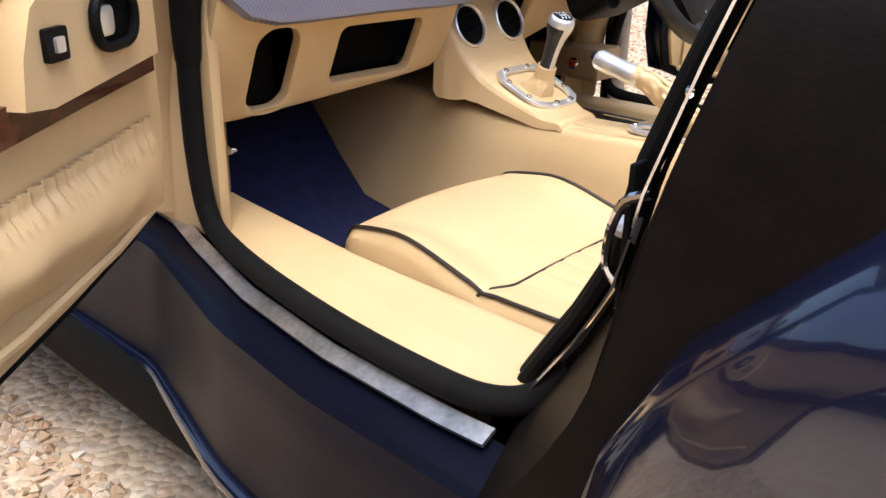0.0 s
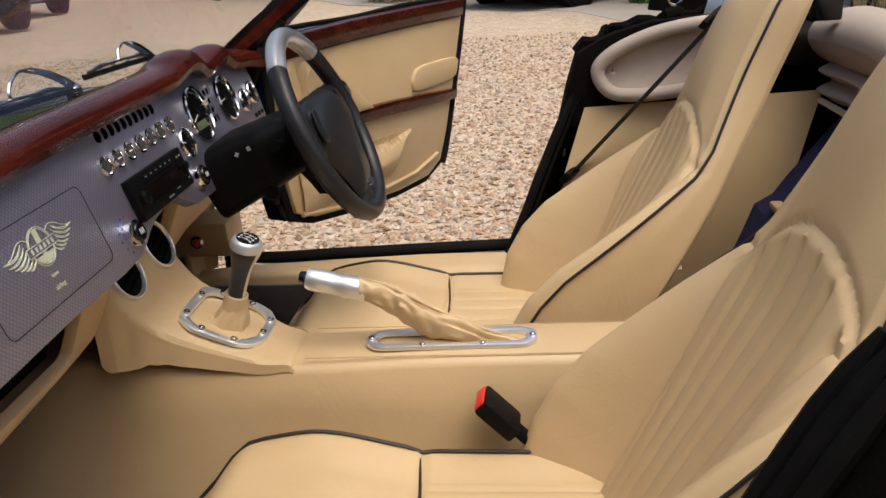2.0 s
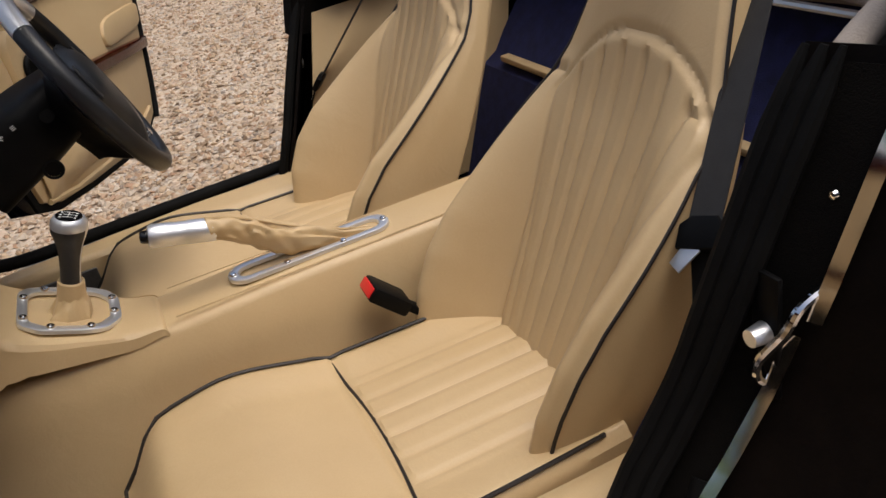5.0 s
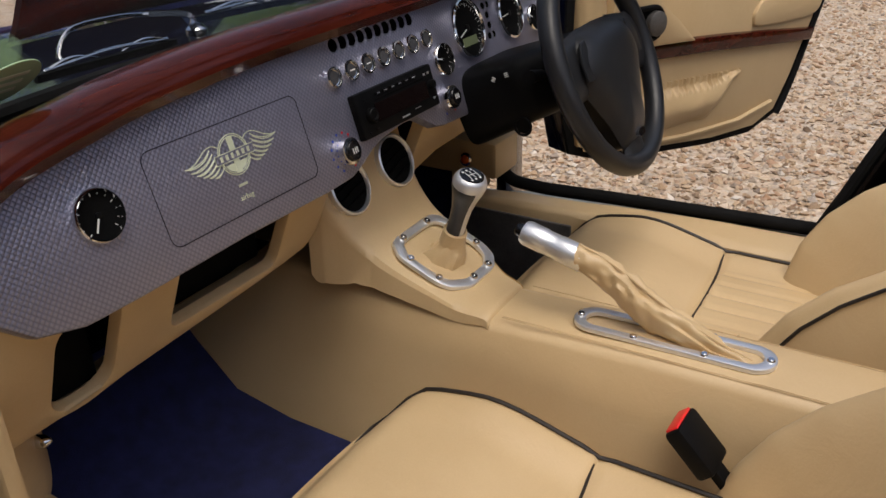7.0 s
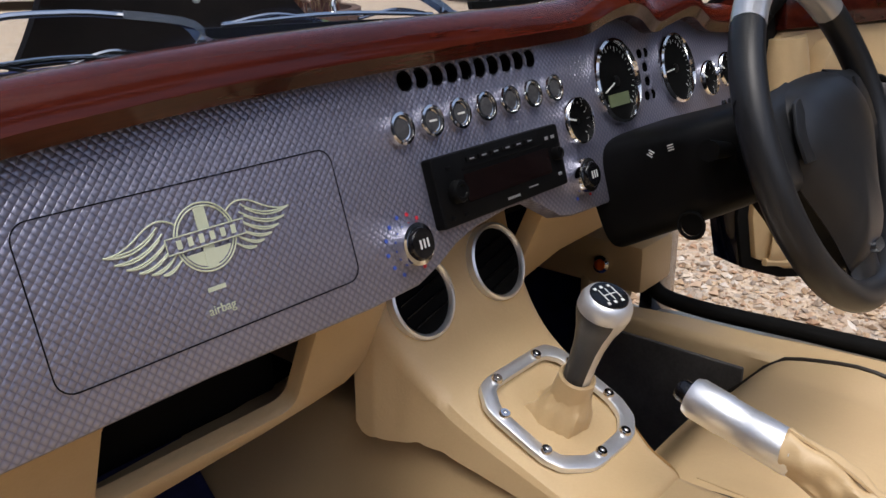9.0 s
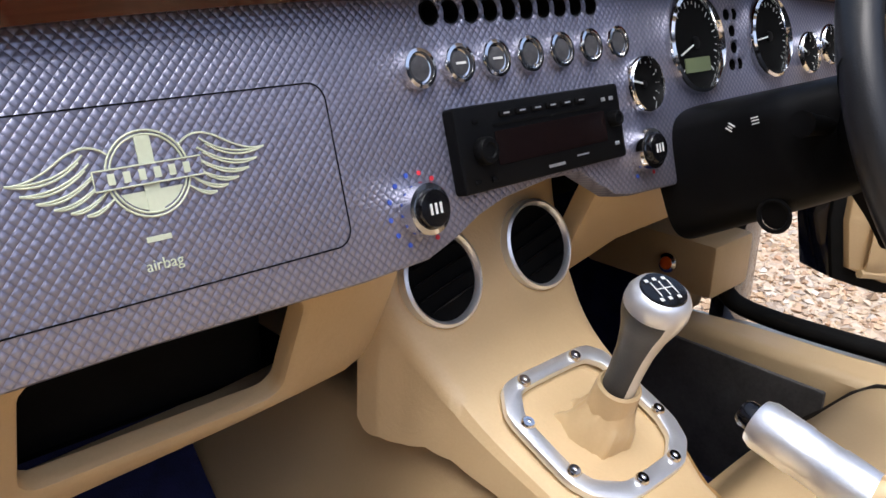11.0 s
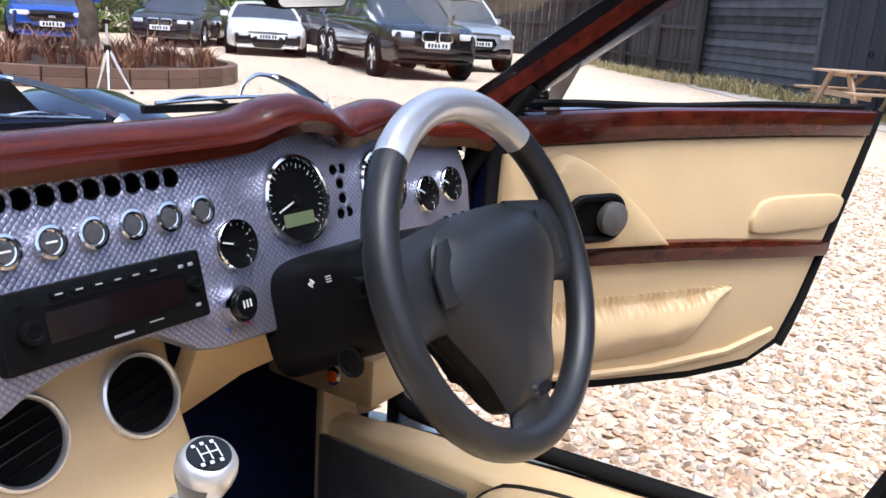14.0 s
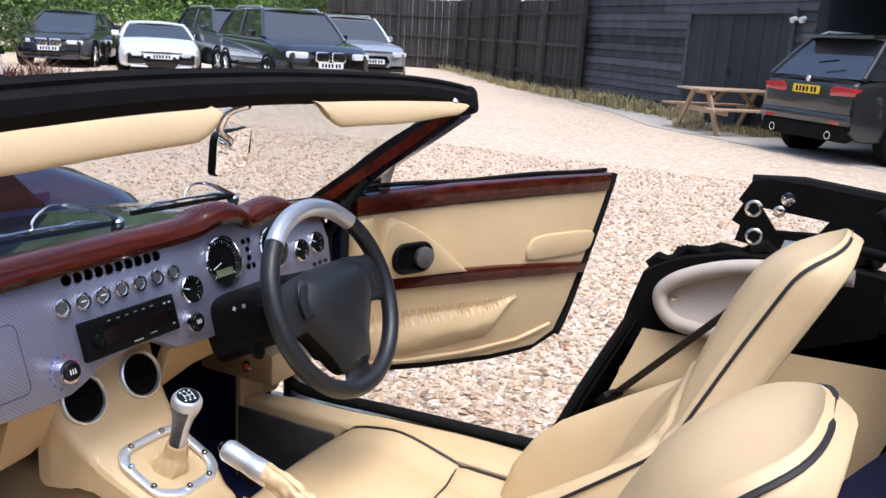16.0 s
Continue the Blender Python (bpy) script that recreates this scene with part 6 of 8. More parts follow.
    # folding linkage and latch
    for (a, b, r) in (((0.622, -0.825, 1.075), (0.668, -0.97, 1.088), 0.019), ((0.628, -0.845, 1.045), (0.69, -1.0, 1.040), 0.016), ((0.640, -0.80, 1.03), (0.70, -0.90, 1.02), 0.013), ((0.60, -0.93, 1.08), (0.55, -1.10, 1.075), 0.014), ((0.61, -0.93, 1.05), (0.56, -1.10, 1.045), 0.010)):
        if s > 0 and r > 0.0125:
            continue
        p, q = Vector((s * a[0], a[1], a[2])), Vector((s * b[0], b[1], b[2]))
        part("hood_link", tube([p, p.lerp(q, 0.5) + Vector((0, 0, 0.006)), q], [r, r * 0.8, r], 10), rubber, pad, "black folding hood link")
    for x, y, z, r in ((0.612, -0.832, 1.094, 0.012), (0.622, -0.838, 1.045, 0.012), (0.64, -0.87, 1.09, 0.007)):
        part("link_ring", tube([(s * x, y + r * math.cos(a), z + r * math.sin(a)) for a in [2 * math.pi * k / 18 for k in range(18)]], 0.003, 6, True), chrome, pad)
    lx, ly, lz = (0.55, -1.09, 1.105) if s > 0 else (0.40, -1.15, 1.112)
    for yy in (ly - 0.017, ly + 0.017):
        part("latch_post", block((s * lx, yy, lz), (0.008, 0.006, 0.05), 0.002), gloss_black, pad)
    latch = part("hood_latch", block((s * lx, ly, lz + 0.027), (0.016, 0.043, 0.007), 0.002), chrome, pad, "bright top of the hood latch")
    part("latch_pin", tube([(s * lx, ly - 0.016, lz + 0.006), (s * lx, ly + 0.016, lz + 0.006)], 0.003, 6), chrome, latch)
    part("latch_foot", block((s * lx, ly, lz - 0.062), (0.035, 0.06, 0.085), 0.005), gloss_black, pad)
    part("latch_lever", tube(spline([(s * lx, ly + 0.035, lz - 0.035), (s * lx, ly + 0.045, lz - 0.018), (s * lx, ly + 0.06, lz + 0.008), (s * lx, ly + 0.072, lz + 0.022)], 12), [0.008 + 0.006 * math.sin(math.pi * k / 11) for k in range(12)], 10), rubber, pad, "black hood latch lever")

    # belt with its guide
    if s > 0:
        top, tongue, foot = Vector((0.533, -0.885, 1.020)), Vector((0.592, -0.632, 0.712)), Vector((0.612, -0.565, 0.54))
    else:
        top, tongue, foot = Vector((-0.374, -0.942, 0.982)), Vector((-0.497, -0.728, 0.752)), Vector((-0.575, -0.64, 0.56))
    run = (tongue - top).normalized()
    across = Vector((s * 0.93, -0.30 if s < 0 else -0.75, 0.30 if s < 0 else 0.2))
    across = (across - run * across.dot(run)).normalized()
    BM = axes(top, across, -run)
    PLT = axes(top + Vector((0, -0.012, 0.0)), (-0.85, -0.53, 0), (0, -0.3, 1))
    guide = part("belt_plate", slab([(-0.034, 0.002), (0.030, 0.0), (0.034, 0.052), (-0.030, 0.040)], 0.003, PLT, 0.0006), silver_paint, car, "bright metal belt guide plate")
    part("plate_bolt", lathe([(0.008, 0), (0.007, 0.005), (0.003, 0.005), (0, 0.003)], 12, PLT @ Matrix.Translation((0.016, 0.028, 0.0))), chrome, guide)
    loop_o = [(-0.032, -0.020), (-0.036, -0.006), (-0.018, 0.022), (0.0, 0.030), (0.018, 0.022), (0.036, -0.006), (0.032, -0.020)]
    part("belt_guide", slab(loop_o[::-1], 0.010, BM @ Matrix.Translation((0, -0.004, 0.012)), 0.004), black_plastic, guide, "black belt guide loop")
    belt_pts = [top + run * 0.012 + BM.to_3x3() @ Vector((0, 0, 0.013)), top.lerp(tongue, 0.4) + BM.to_3x3() @ Vector((0, 0, 0.010)), tongue + BM.to_3x3() @ Vector((0, 0, 0.004))]
    nrm = BM.to_3x3() @ Vector((0, 0, 1))
    part("seat_belt", swept(spline(belt_pts, 16), [(-0.020, -0.0008), (0.020, -0.0008), (0.020, 0.0008), (-0.020, 0.0008)], nrm), webbing, guide, "black seat-belt webbing")
    TMx = axes(tongue, across, -run)
    part("belt_tongue", slab([(-0.026, -0.016), (-0.028, 0.010), (-0.014, 0.020), (0.016, 0.020), (0.028, 0.008), (0.024, -0.016)][::-1], 0.012, TMx @ Matrix.Translation((0, 0, 0.010)), 0.004), black_plastic, guide)
    part("tongue_blade", slab([(-0.010, -0.045), (0.008, -0.045), (0.010, -0.014), (-0.012, -0.014)], 0.002, TMx @ Matrix.Translation((-0.004 * s, 0, 0.006)) @ pose(0, 0, 0, 0, 0, s * 35), 0.0004), satin, guide)
    part("lower_belt", swept(spline([tongue, tongue.lerp(foot, 0.5) + Vector((s * 0.012, 0, 0)), foot], 10), [(-0.016, -0.001), (0.016, -0.001), (0.016, 0.001), (-0.016, 0.001)], nrm), rubber, guide)

# folded hood roll across the back, and the navy rear deck


def roll(u, v):
    x = -0.66 + 1.32 * u
    a = 2 * math.pi * v
    sag = 0.012 * math.sin(9 * u) + 0.006 * math.sin(23 * u + 1)
    r = 0.058 + 0.004 * math.sin(3 * a + 7 * u)
    return (x, -1.185 + (r + 0.02) * math.cos(a), 0.955 + 0.03 * (1 - (2 * u - 1) ** 2) * 0 + r * math.sin(a) + sag * 0.4)


hood_roll = part("hood_roll", sheet(roll, 60, 28), lining, car, "rolled pale beige hood lining behind the seats")


def drape(u, v):
    x = -0.62 + 1.24 * u
    f = 0.014 * math.sin(v * 14 + 3 * math.sin(5 * u)) + 0.006 * math.sin(u * 40)
    return (x, -1.135 + f, 0.925 - 0.085 * v)


part("hood_folds", sheet(drape, 60, 24, 0.004), lining, hood_roll)
part("hood_bow", tube([(-0.60 + 0.1 * k, -1.12, 0.842) for k in range(13)], 0.006, 8), satin, hood_roll, "bright hood bow")
part("rear_floor_strip", block((0.02, -1.018, 0.668), (0.95, 0.024, 0.014), 0.005), leather, car, "tan leather strip across the bulkhead")


def deck(u, v):
    x = -0.80 + 1.60 * u
    k = abs(x) / 0.80
    crest = 1.185 - 0.265 * smooth(0.22, 1.0, k) - 0.02 * k
    y = -1.36 - 0.85 * v
    rise = smooth(0.0, 0.22, v)
    z = (0.86 + (crest - 0.86) * rise ** 0.7) * (1 - smooth(0.25, 1.0, v)) + 0.62 * smooth(0.25, 1.0, v)
    return (x, y, z)


part("rear_deck", sheet(deck, 50, 40, 0.008), speckled("dark navy satin", (0.010, 0.014, 0.038), (0.014, 0.019, 0.048), 2.5, 0.42, 0.05), car, "raised dark navy rear deck")
# added silver tube stands for the bright highlight along the deck's crest
part("deck_highlight", tube([Vector(deck(k / 60, 0.215)) + Vector((0, 0, 0.001)) for k in range(4, 57)], 0.0028, 6), silver_paint, car, "thin silver tube for the highlight on the rear deck")
part("tail_panel", block((0, -2.12, 0.45), (1.35, 0.12, 0.42), 0.05), navy, car)
part("nose_panel", block((0, 1.74, 0.42), (0.6, 0.14, 0.34), 0.05), navy, car)
part("underbody", block((0, -0.15, 0.24), (1.35, 3.5, 0.10), 0.02), rubber, car)
for sx, wy in ((-1, 1.2), (1, 1.2), (-1, -1.45), (1, -1.45)):
    wm = Matrix.Translation((sx * 0.70, wy, 0.318)) @ pose(0, 0, 0, 0, sx * 90, 0)
    tyre = part("wheel", lathe([(0.22, -0.10), (0.28, -0.115), (0.312, -0.10), (0.32, -0.06), (0.32, 0.06), (0.312, 0.10), (0.28, 0.115), (0.22, 0.10)], 44, wm), rubber, car, "black tyre on a silver alloy rim")
    part("rim", lathe([(0.22, -0.09), (0.215, 0.06), (0.225, 0.095), (0.21, 0.098), (0.20, 0.06), (0.05, 0.05), (0.04, 0.07), (0, 0.07)], 36, wm), silver_paint, tyre)

# ---- barn, shed and fence ----
rng = random.Random(11)
darkest_board = board_material("near-black boards", (0.003, 0.003, 0.003), (0.009, 0.009, 0.009))


def boards_on(parent, u0, u1, z0, z1, out, mat, skip=()):
    """Lapped horizontal boards, each its own piece, leaving out the openings in skip (u0, u1, z1)."""
    pitch = 0.165
    n = int((z1 - z0) / pitch)
    for i in range(n):
        z = z0 + i * pitch
        spans = [(u0, u1)]
        for a, b, top in skip:
            if z < top:
                spans = [s for p, q in spans for s in ((p, min(q, a)), (max(p, b), q)) if s[1] - s[0] > 0.05]
        for p, q in spans:
            cuts = [p]
            while q - cuts[-1] > 4.6:
                cuts.append(cuts[-1] + rng.uniform(2.4, 4.0))
            cuts.append(q)
            for a, b in zip(cuts, cuts[1:]):
                bm = bmesh.new()
                sag = rng.uniform(-0.006, 0.006)
                k = 5
                rows = []
                for j in range(k + 1):
                    u = a + 0.002 + (b - a - 0.004) * j / k
                    w = sag + rng.uniform(-0.004, 0.004)
                    tip = rng.uniform(-0.004, 0.006)
                    rows.append([bm.verts.new(BARN @ Vector((u, z + dz + w, out + d))) for dz, d in ((-0.015, 0.022 + tip), (0.0, 0.030 + tip), (pitch, 0.004), (pitch, -0.006), (-0.015, -0.004))])
                for r, s in zip(rows, rows[1:]):
                    for c in range(5):
                        bm.faces.new((r[c], r[(c + 1) % 5], s[(c + 1) % 5], s[c]))
                bm.faces.new(rows[0])
                bm.faces.new(rows[-1])
                part("board", bm, mat, parent, smooth=False)


boards_on(wall_barn, 0.0, 7.75, 0.12, 3.3, -0.05, black_board, [(4.30, 7.30, 2.1)])
boards_on(wall_front, 14.2, 18.5, 0.12, 2.4, -0.05, darkest_board)
part("plinth", barn_box(0.0, 4.3, 0.0, 0.12, -0.05, -0.01), sleeper, wall_barn, "dark barn plinth")

door_barn = thing("door_1", at_barn(5.8, -0.02, 0), "shut blue-black boarded barn door", "door", kind="structure")
for k in range(20):
    u = 4.36 + 0.144 * k
    part("plank", barn_box(u, u + 0.139, 0.06, 2.05, -0.05, -0.016 + 0.004 * (k % 3), 0.004), door_board, door_barn, smooth=False)
for u0, u1, z0, z1 in ((4.27, 4.36, 0.0, 2.14), (7.24, 7.33, 0.0, 2.14), (4.36, 7.24, 2.05, 2.14)):
    part("door_frame", barn_box(u0, u1, z0, z1, -0.05, 0.035, 0.006), black_board, door_barn, smooth=False)
part("ring_handle", tube([at_barn(5.75 + 0.045 * math.cos(a), 0.012, 1.0 + 0.045 * math.sin(a)) for a in [2 * math.pi * k / 16 for k in range(16)]], 0.009, 6, True), rubber, door_barn, "black ring handle")

wall_lamp = thing("wall_lamp", at_barn(7.45, 0.0, 1.94), "small white twin floodlight on the barn wall", "lamp")
part("base", barn_box(7.41, 7.49, 1.90, 1.98, -0.03, 0.04, 0.006), white_print, wall_lamp)
for du in (-0.11, 0.10):
    part("lamp_head", lathe([(0, -0.05), (0.03, -0.045), (0.045, 0.02), (0.05, 0.06), (0.044, 0.062), (0, 0.055)], 16, BARN @ Matrix.Translation((7.45 + du, 1.96, 0.07)) @ pose(0, 0, 0, 25)), white_print, wall_lamp)
    part("lamp_arm", tube([at_barn(7.45, 0.03, 1.94), at_barn(7.45 + du, 0.05, 1.95)], 0.012, 6), satin, wall_lamp)

shed_post = thing("shed_post", at_barn(11.35, -0.15, 0), "square dark timber post of the open shed", "post")
part("post", barn_box(11.25, 11.45, 0.0, 2.8, -0.25, -0.05, 0.012), fence_board, shed_post)
part("brace", shift(block((0, 0, 0), (0.12, 0.9, 0.12), 0.01), BARN @ pose(11.68, 2.42, -0.15, 0, 0, -45)), fence_board, shed_post)
for k, z in enumerate((1.30, 1.30)):
    sl = thing("wall_lamp", at_barn(11.14 + 0.42 * k, -0.1, z), "small pale lamp on a shed post", "lamp")
    part("lamp_head", lathe([(0, -0.04), (0.04, -0.03), (0.05, 0.03), (0, 0.035)], 14, BARN @ Matrix.Translation((11.14 + 0.42 * k, z, -0.04)) @ pose(0, 0, 0, 20)), white_print, sl)
    part("bracket", barn_box(11.10 + 0.42 * k, 11.30 + 0.30 * k, z - 0.03, z + 0.01, -0.12, -0.06), satin, sl)

# low brick wall of the shed
low_wall = part("wall_low", barn_box(8.2, 17.6, 0.0, 0.95, -4.96, -4.84), concrete, None, "low red brick wall in the shed", kind="structure")
proto = None
for r in range(12):
    for c in range(24):
        u = 11.9 + 0.205 * c + (0.10 if r % 2 else 0.0)
        if u + 0.19 > 17.6:
            continue
        if proto is None:
            me = bpy.data.meshes.new("brick")
            b = block((0, 0, 0), (0.195, 0.065, 0.03), 0.004, None, 1)
            b.to_mesh(me)
            b.free()
            me.materials.append(brick_mat)
            proto = me
        ob = new("brick", proto)
        ob.parent = low_wall
        ob.matrix_world = BARN @ Matrix.Translation((u + 0.0975, 0.035 + 0.075 * r, -4.832))

# fence of upright dark boards
FENCE = [Vector((19.62, 5.38, 0)), Vector((23.0, 8.5, 0)), Vector((31.0, 14.4, 0)), Vector((29.6, 19.5, 0))]
fence = thing("fence", FENCE[1], "tall fence of dark upright boards", "fence", kind="structure")
for a, b, h in ((FENCE[0], FENCE[1], 2.45), (FENCE[1], FENCE[2], 2.75), (FENCE[2], FENCE[3], 2.75)):
    d = (b - a).normalized()
    m0 = axes(a, d, (0, 0, 1))
    n = int((b - a).length / 0.155) + 2
    for k in range(n):
        hh = h + rng.uniform(-0.02, 0.02)
        part("board", shift(block((0.155 * k + 0.075, hh / 2, 0.012 * (k % 2)), (0.15, hh, 0.02), 0.003, pose(0, 0, 0, 0, 0, rng.uniform(-0.3, 0.3)), 1), m0), fence_board, fence, smooth=False)
    for k in range(int((b - a).length / 2.4) + 1):
        part("post", shift(block((2.4 * k, h / 2, -0.09), (0.12, h, 0.12), 0.006), m0), fence_board, fence, smooth=False)
    for zr in (0.5, 1.3, 2.1):
        part("rail", shift(block(((b - a).length / 2, zr, -0.04), ((b - a).length, 0.09, 0.05), 0.004), m0), fence_board, fence, smooth=False)

shelter = thing("white_shed", (35.4, 17.0, 0), "white flat-roofed hut behind the fence", "hut")
white_wall = speckled("white painted sheet", (0.70, 0.71, 0.72), (0.80, 0.81, 0.82), 2, 0.6, 0.1)
SHM = Matrix.Translation((35.4, 17.0, 0)) @ pose(0, 0, 0, 0, 0, -64)
part("wall", shift(block((0, 0, 1.55), (6.6, 3.0, 3.1), 0.03), SHM), white_wall, shelter)
part("roof", shift(block((0, 0, 3.17), (6.9, 3.3, 0.14), 0.03), SHM), satin, shelter, "pale metal roof")
part("box", shift(block((-1.6, 0, 3.6), (2.0, 2.0, 0.8), 0.03), SHM), white_wall, shelter)

grey_fence = thing("fence", (5.0, -10.2, 0), "fence of pale grey horizontal boards", "fence", kind="structure")
grey_board = board_material("weathered grey boards", (0.20, 0.20, 0.20), (0.34, 0.34, 0.33))
GF = axes((7.6, -8.9, 0), Vector((-0.86, -0.5, 0)), (0, 0, 1))
for k in range(15):
    part("board", shift(block((3.0, 0.1 + 0.15 * k, 0), (6.0, 0.14, 0.02), 0.004), GF), grey_board, grey_fence, smooth=False)
for k in range(4):
    part("post", shift(block((0.3 + 1.8 * k, 1.15, 0.05), (0.10, 2.3, 0.08), 0.005), GF), fence_board, grey_fence, smooth=False)

# picnic table
TM = axes((14.45, 1.05, 0), Vector((0.66, -0.75, 0)), (0, 0, 1))     # x along the table, y up, z across towards the yard
table = thing("picnic_table", (14.45, 1.05, 0), "weathered pine picnic table with fixed benches", "table")
for k in range(5):
    part("top_plank", shift(block((0, 0.735, -0.30 + 0.15 * k), (1.75, 0.035, 0.138), 0.006), TM), pale_timber, table, smooth=False)
for sg in (-1, 1):
    for k in range(2):
        part("bench_plank", shift(block((0, 0.44, sg * (0.60 + 0.145 * k)), (1.75, 0.035, 0.135), 0.006), TM), pale_timber, table, smooth=False)
for sx in (-0.62, 0.62):
    for sg in (-1, 1):
        part("leg", shift(block((0, 0, 0), (0.045, 0.86, 0.095), 0.005, pose(0, 0, 0, sg * -32)), TM @ Matrix.Translation((sx, 0.365, sg * 0.44))), pale_timber, table, smooth=False)
    part("crossbar", shift(block((sx + 0.045, 0.395, 0), (0.045, 0.095, 1.55), 0.005), TM), pale_timber, table, smooth=False)
    part("top_batten", shift(block((sx + 0.045, 0.69, 0), (0.045, 0.07, 0.66), 0.005), TM), pale_timber, table, smooth=False)
    part("strut", shift(block((0, 0, 0), (0.6, 0.06, 0.04), 0.004, pose(0, 0, 0, 0, 0, -40 if sx > 0 else 40)), TM @ Matrix.Translation((sx * 0.55, 0.55, 0))), pale_timber, table, smooth=False)


# ---- planting ----
def leaf_cloud(name, blobs, count, size, mat, parent=None, label="", seed=1, flat=0.0, kind="", category=""):
    """Many small leaves over and inside uneven blobs (x, y, z, rx, ry, rz)."""
    g = np.random.default_rng(seed)
    vol = np.array([b[3] * b[4] * b[5] for b in blobs]) ** (2 / 3)
    pick = g.choice(len(blobs), count, p=vol / vol.sum())
    B = np.array(blobs)[pick]
    d = g.normal(size=(count, 3))
    d /= np.linalg.norm(d, axis=1)[:, None]
    lump = 1 + 0.16 * np.sin(7 * d[:, 0] + pick) * np.sin(6 * d[:, 1] + 2 * pick) + 0.10 * np.sin(15 * d[:, 2] + pick)
    r = (0.72 + 0.33 * g.random(count) ** 0.6) * lump
    c = B[:, :3] + d * B[:, 3:] * r[:, None]
    c[:, 2] = np.maximum(c[:, 2], 0.03)
    a = g.normal(size=(count, 3)) + d * 0.4 - np.array([0, 0, flat])
    a /= np.linalg.norm(a, axis=1)[:, None]
    b = np.cross(a, g.normal(size=(count, 3)) + d)
    b /= np.linalg.norm(b, axis=1)[:, None] + 1e-9
    s = size * (0.6 + 0.8 * g.random(count))[:, None]
    nrm = np.cross(a, b)
    v = np.stack([c - a * s, c - b * s * 0.42 + nrm * s * 0.12, c + a * s, c + b * s * 0.42 + nrm * s * 0.12], 1).reshape(-1, 3)
    org = Vector((0, 0, 0))
    if parent:
        org = Vector(root_of(parent).location)
    else:
        org = Vector((*v.mean(0)[:2], 0))
    v = v - np.array(org)
    i = np.arange(count)[:, None] * 4
    faces = np.concatenate([i + np.array([[0, 1, 2]]), i + np.array([[0, 2, 3]])], 1).reshape(-1, 3)
    me = bpy.data.meshes.new(name)
    me.from_pydata(v.tolist(), [], faces.tolist())
    me.materials.append(mat)
    ob = new(name, me)
    if parent:
        ob.parent = parent
    else:
        ob.location = org
    return tagged(ob, label, category, kind=kind)


def tuft_cloud(name, spots, blades, height, mat, label, seed, width=0.008, parent=None, kind="stuff", category="grass"):
    """Bent blades rising from spots (x, y, z, radius, scale)."""
    g = np.random.default_rng(seed)
    verts, faces = [], []
    for x, y, z, rad, sc in spots:
        for _ in range(blades):
            a, rr = g.random() * 2 * math.pi, rad * math.sqrt(g.random())
            px, py = x + rr * math.cos(a), y + rr * math.sin(a)
            h = height * sc * (0.5 + 0.7 * g.random())
            la = g.random() * 2 * math.pi
            lean = h * (0.25 + 0.6 * g.random())
            dx, dy = math.cos(la), math.sin(la)
            w = width * (0.6 + 0.8 * g.random())
            k = len(verts)
            for q, ww in ((0, 1.0), (0.55, 0.8), (1.0, 0.12)):
                ox, oy, oz = px + dx * lean * q * q, py + dy * lean * q * q, z + h * (q - 0.25 * q * q)
                verts += [(ox - dy * w * ww, oy + dx * w * ww, oz), (ox + dy * w * ww, oy - dx * w * ww, oz)]
            faces += [(k, k + 1, k + 3, k + 2), (k + 2, k + 3, k + 5, k + 4)]
    org = Vector((spots[0][0], spots[0][1], 0)) if not parent else Vector(root_of(parent).location)
    me = bpy.data.meshes.new(name)
    me.from_pydata([tuple(Vector(q) - org) for q in verts], [], faces)
    me.materials.append(mat)
    ob = new(name, me)
    if parent:
        ob.parent = parent
    else:
        ob.location = org
    return tagged(ob, label, category, kind=kind)


def limb(a, b, r0, r1, seed, n=8):
    g = random.Random(seed)
    a, b = Vector(a), Vector(b)
    w = (b - a).length * 0.06
    return tube([a.lerp(b, k / n) + (Vector((g.uniform(-w, w), g.uniform(-w, w), 0)) if 0 < k < n else Vector()) for k in range(n + 1)], [r0 + (r1 - r0) * k / n for k in range(n + 1)], 10)


def build_tree(x, y, h, spread, leaves, size, mat, label, seed, low=0.25):
    g = random.Random(seed)
    tree = thing("tree", (x, y, 0), label, "tree")
    bms = [limb((x, y, -0.05), (x + g.uniform(-0.2, 0.2), y, h * 0.62), 0.16 * h / 6, 0.05, seed, 12)]
    blobs = []
    for k in range(9):
        a = 2 * math.pi * k / 9 + g.uniform(-0.3, 0.3)
        z0 = h * g.uniform(low, 0.55)
        rad = spread * g.uniform(0.35, 0.8)
        tip = (x + rad * math.cos(a), y + rad * math.sin(a), z0 + h * g.uniform(0.08, 0.3))
        bms.append(limb((x, y, z0), tip, 0.06, 0.015, seed + k))
        blobs.append((*tip, spread * g.uniform(0.35, 0.55), spread * g.uniform(0.35, 0.55), h * g.uniform(0.12, 0.2)))
    blobs.append((x, y, h * 0.78, spread * 0.6, spread * 0.6, h * 0.22))
    part("trunk", join(*bms), bark, tree, "grey-brown trunk and limbs")
    leaf_cloud("crown", blobs, leaves, size, mat, tree, "", seed)
    return tree


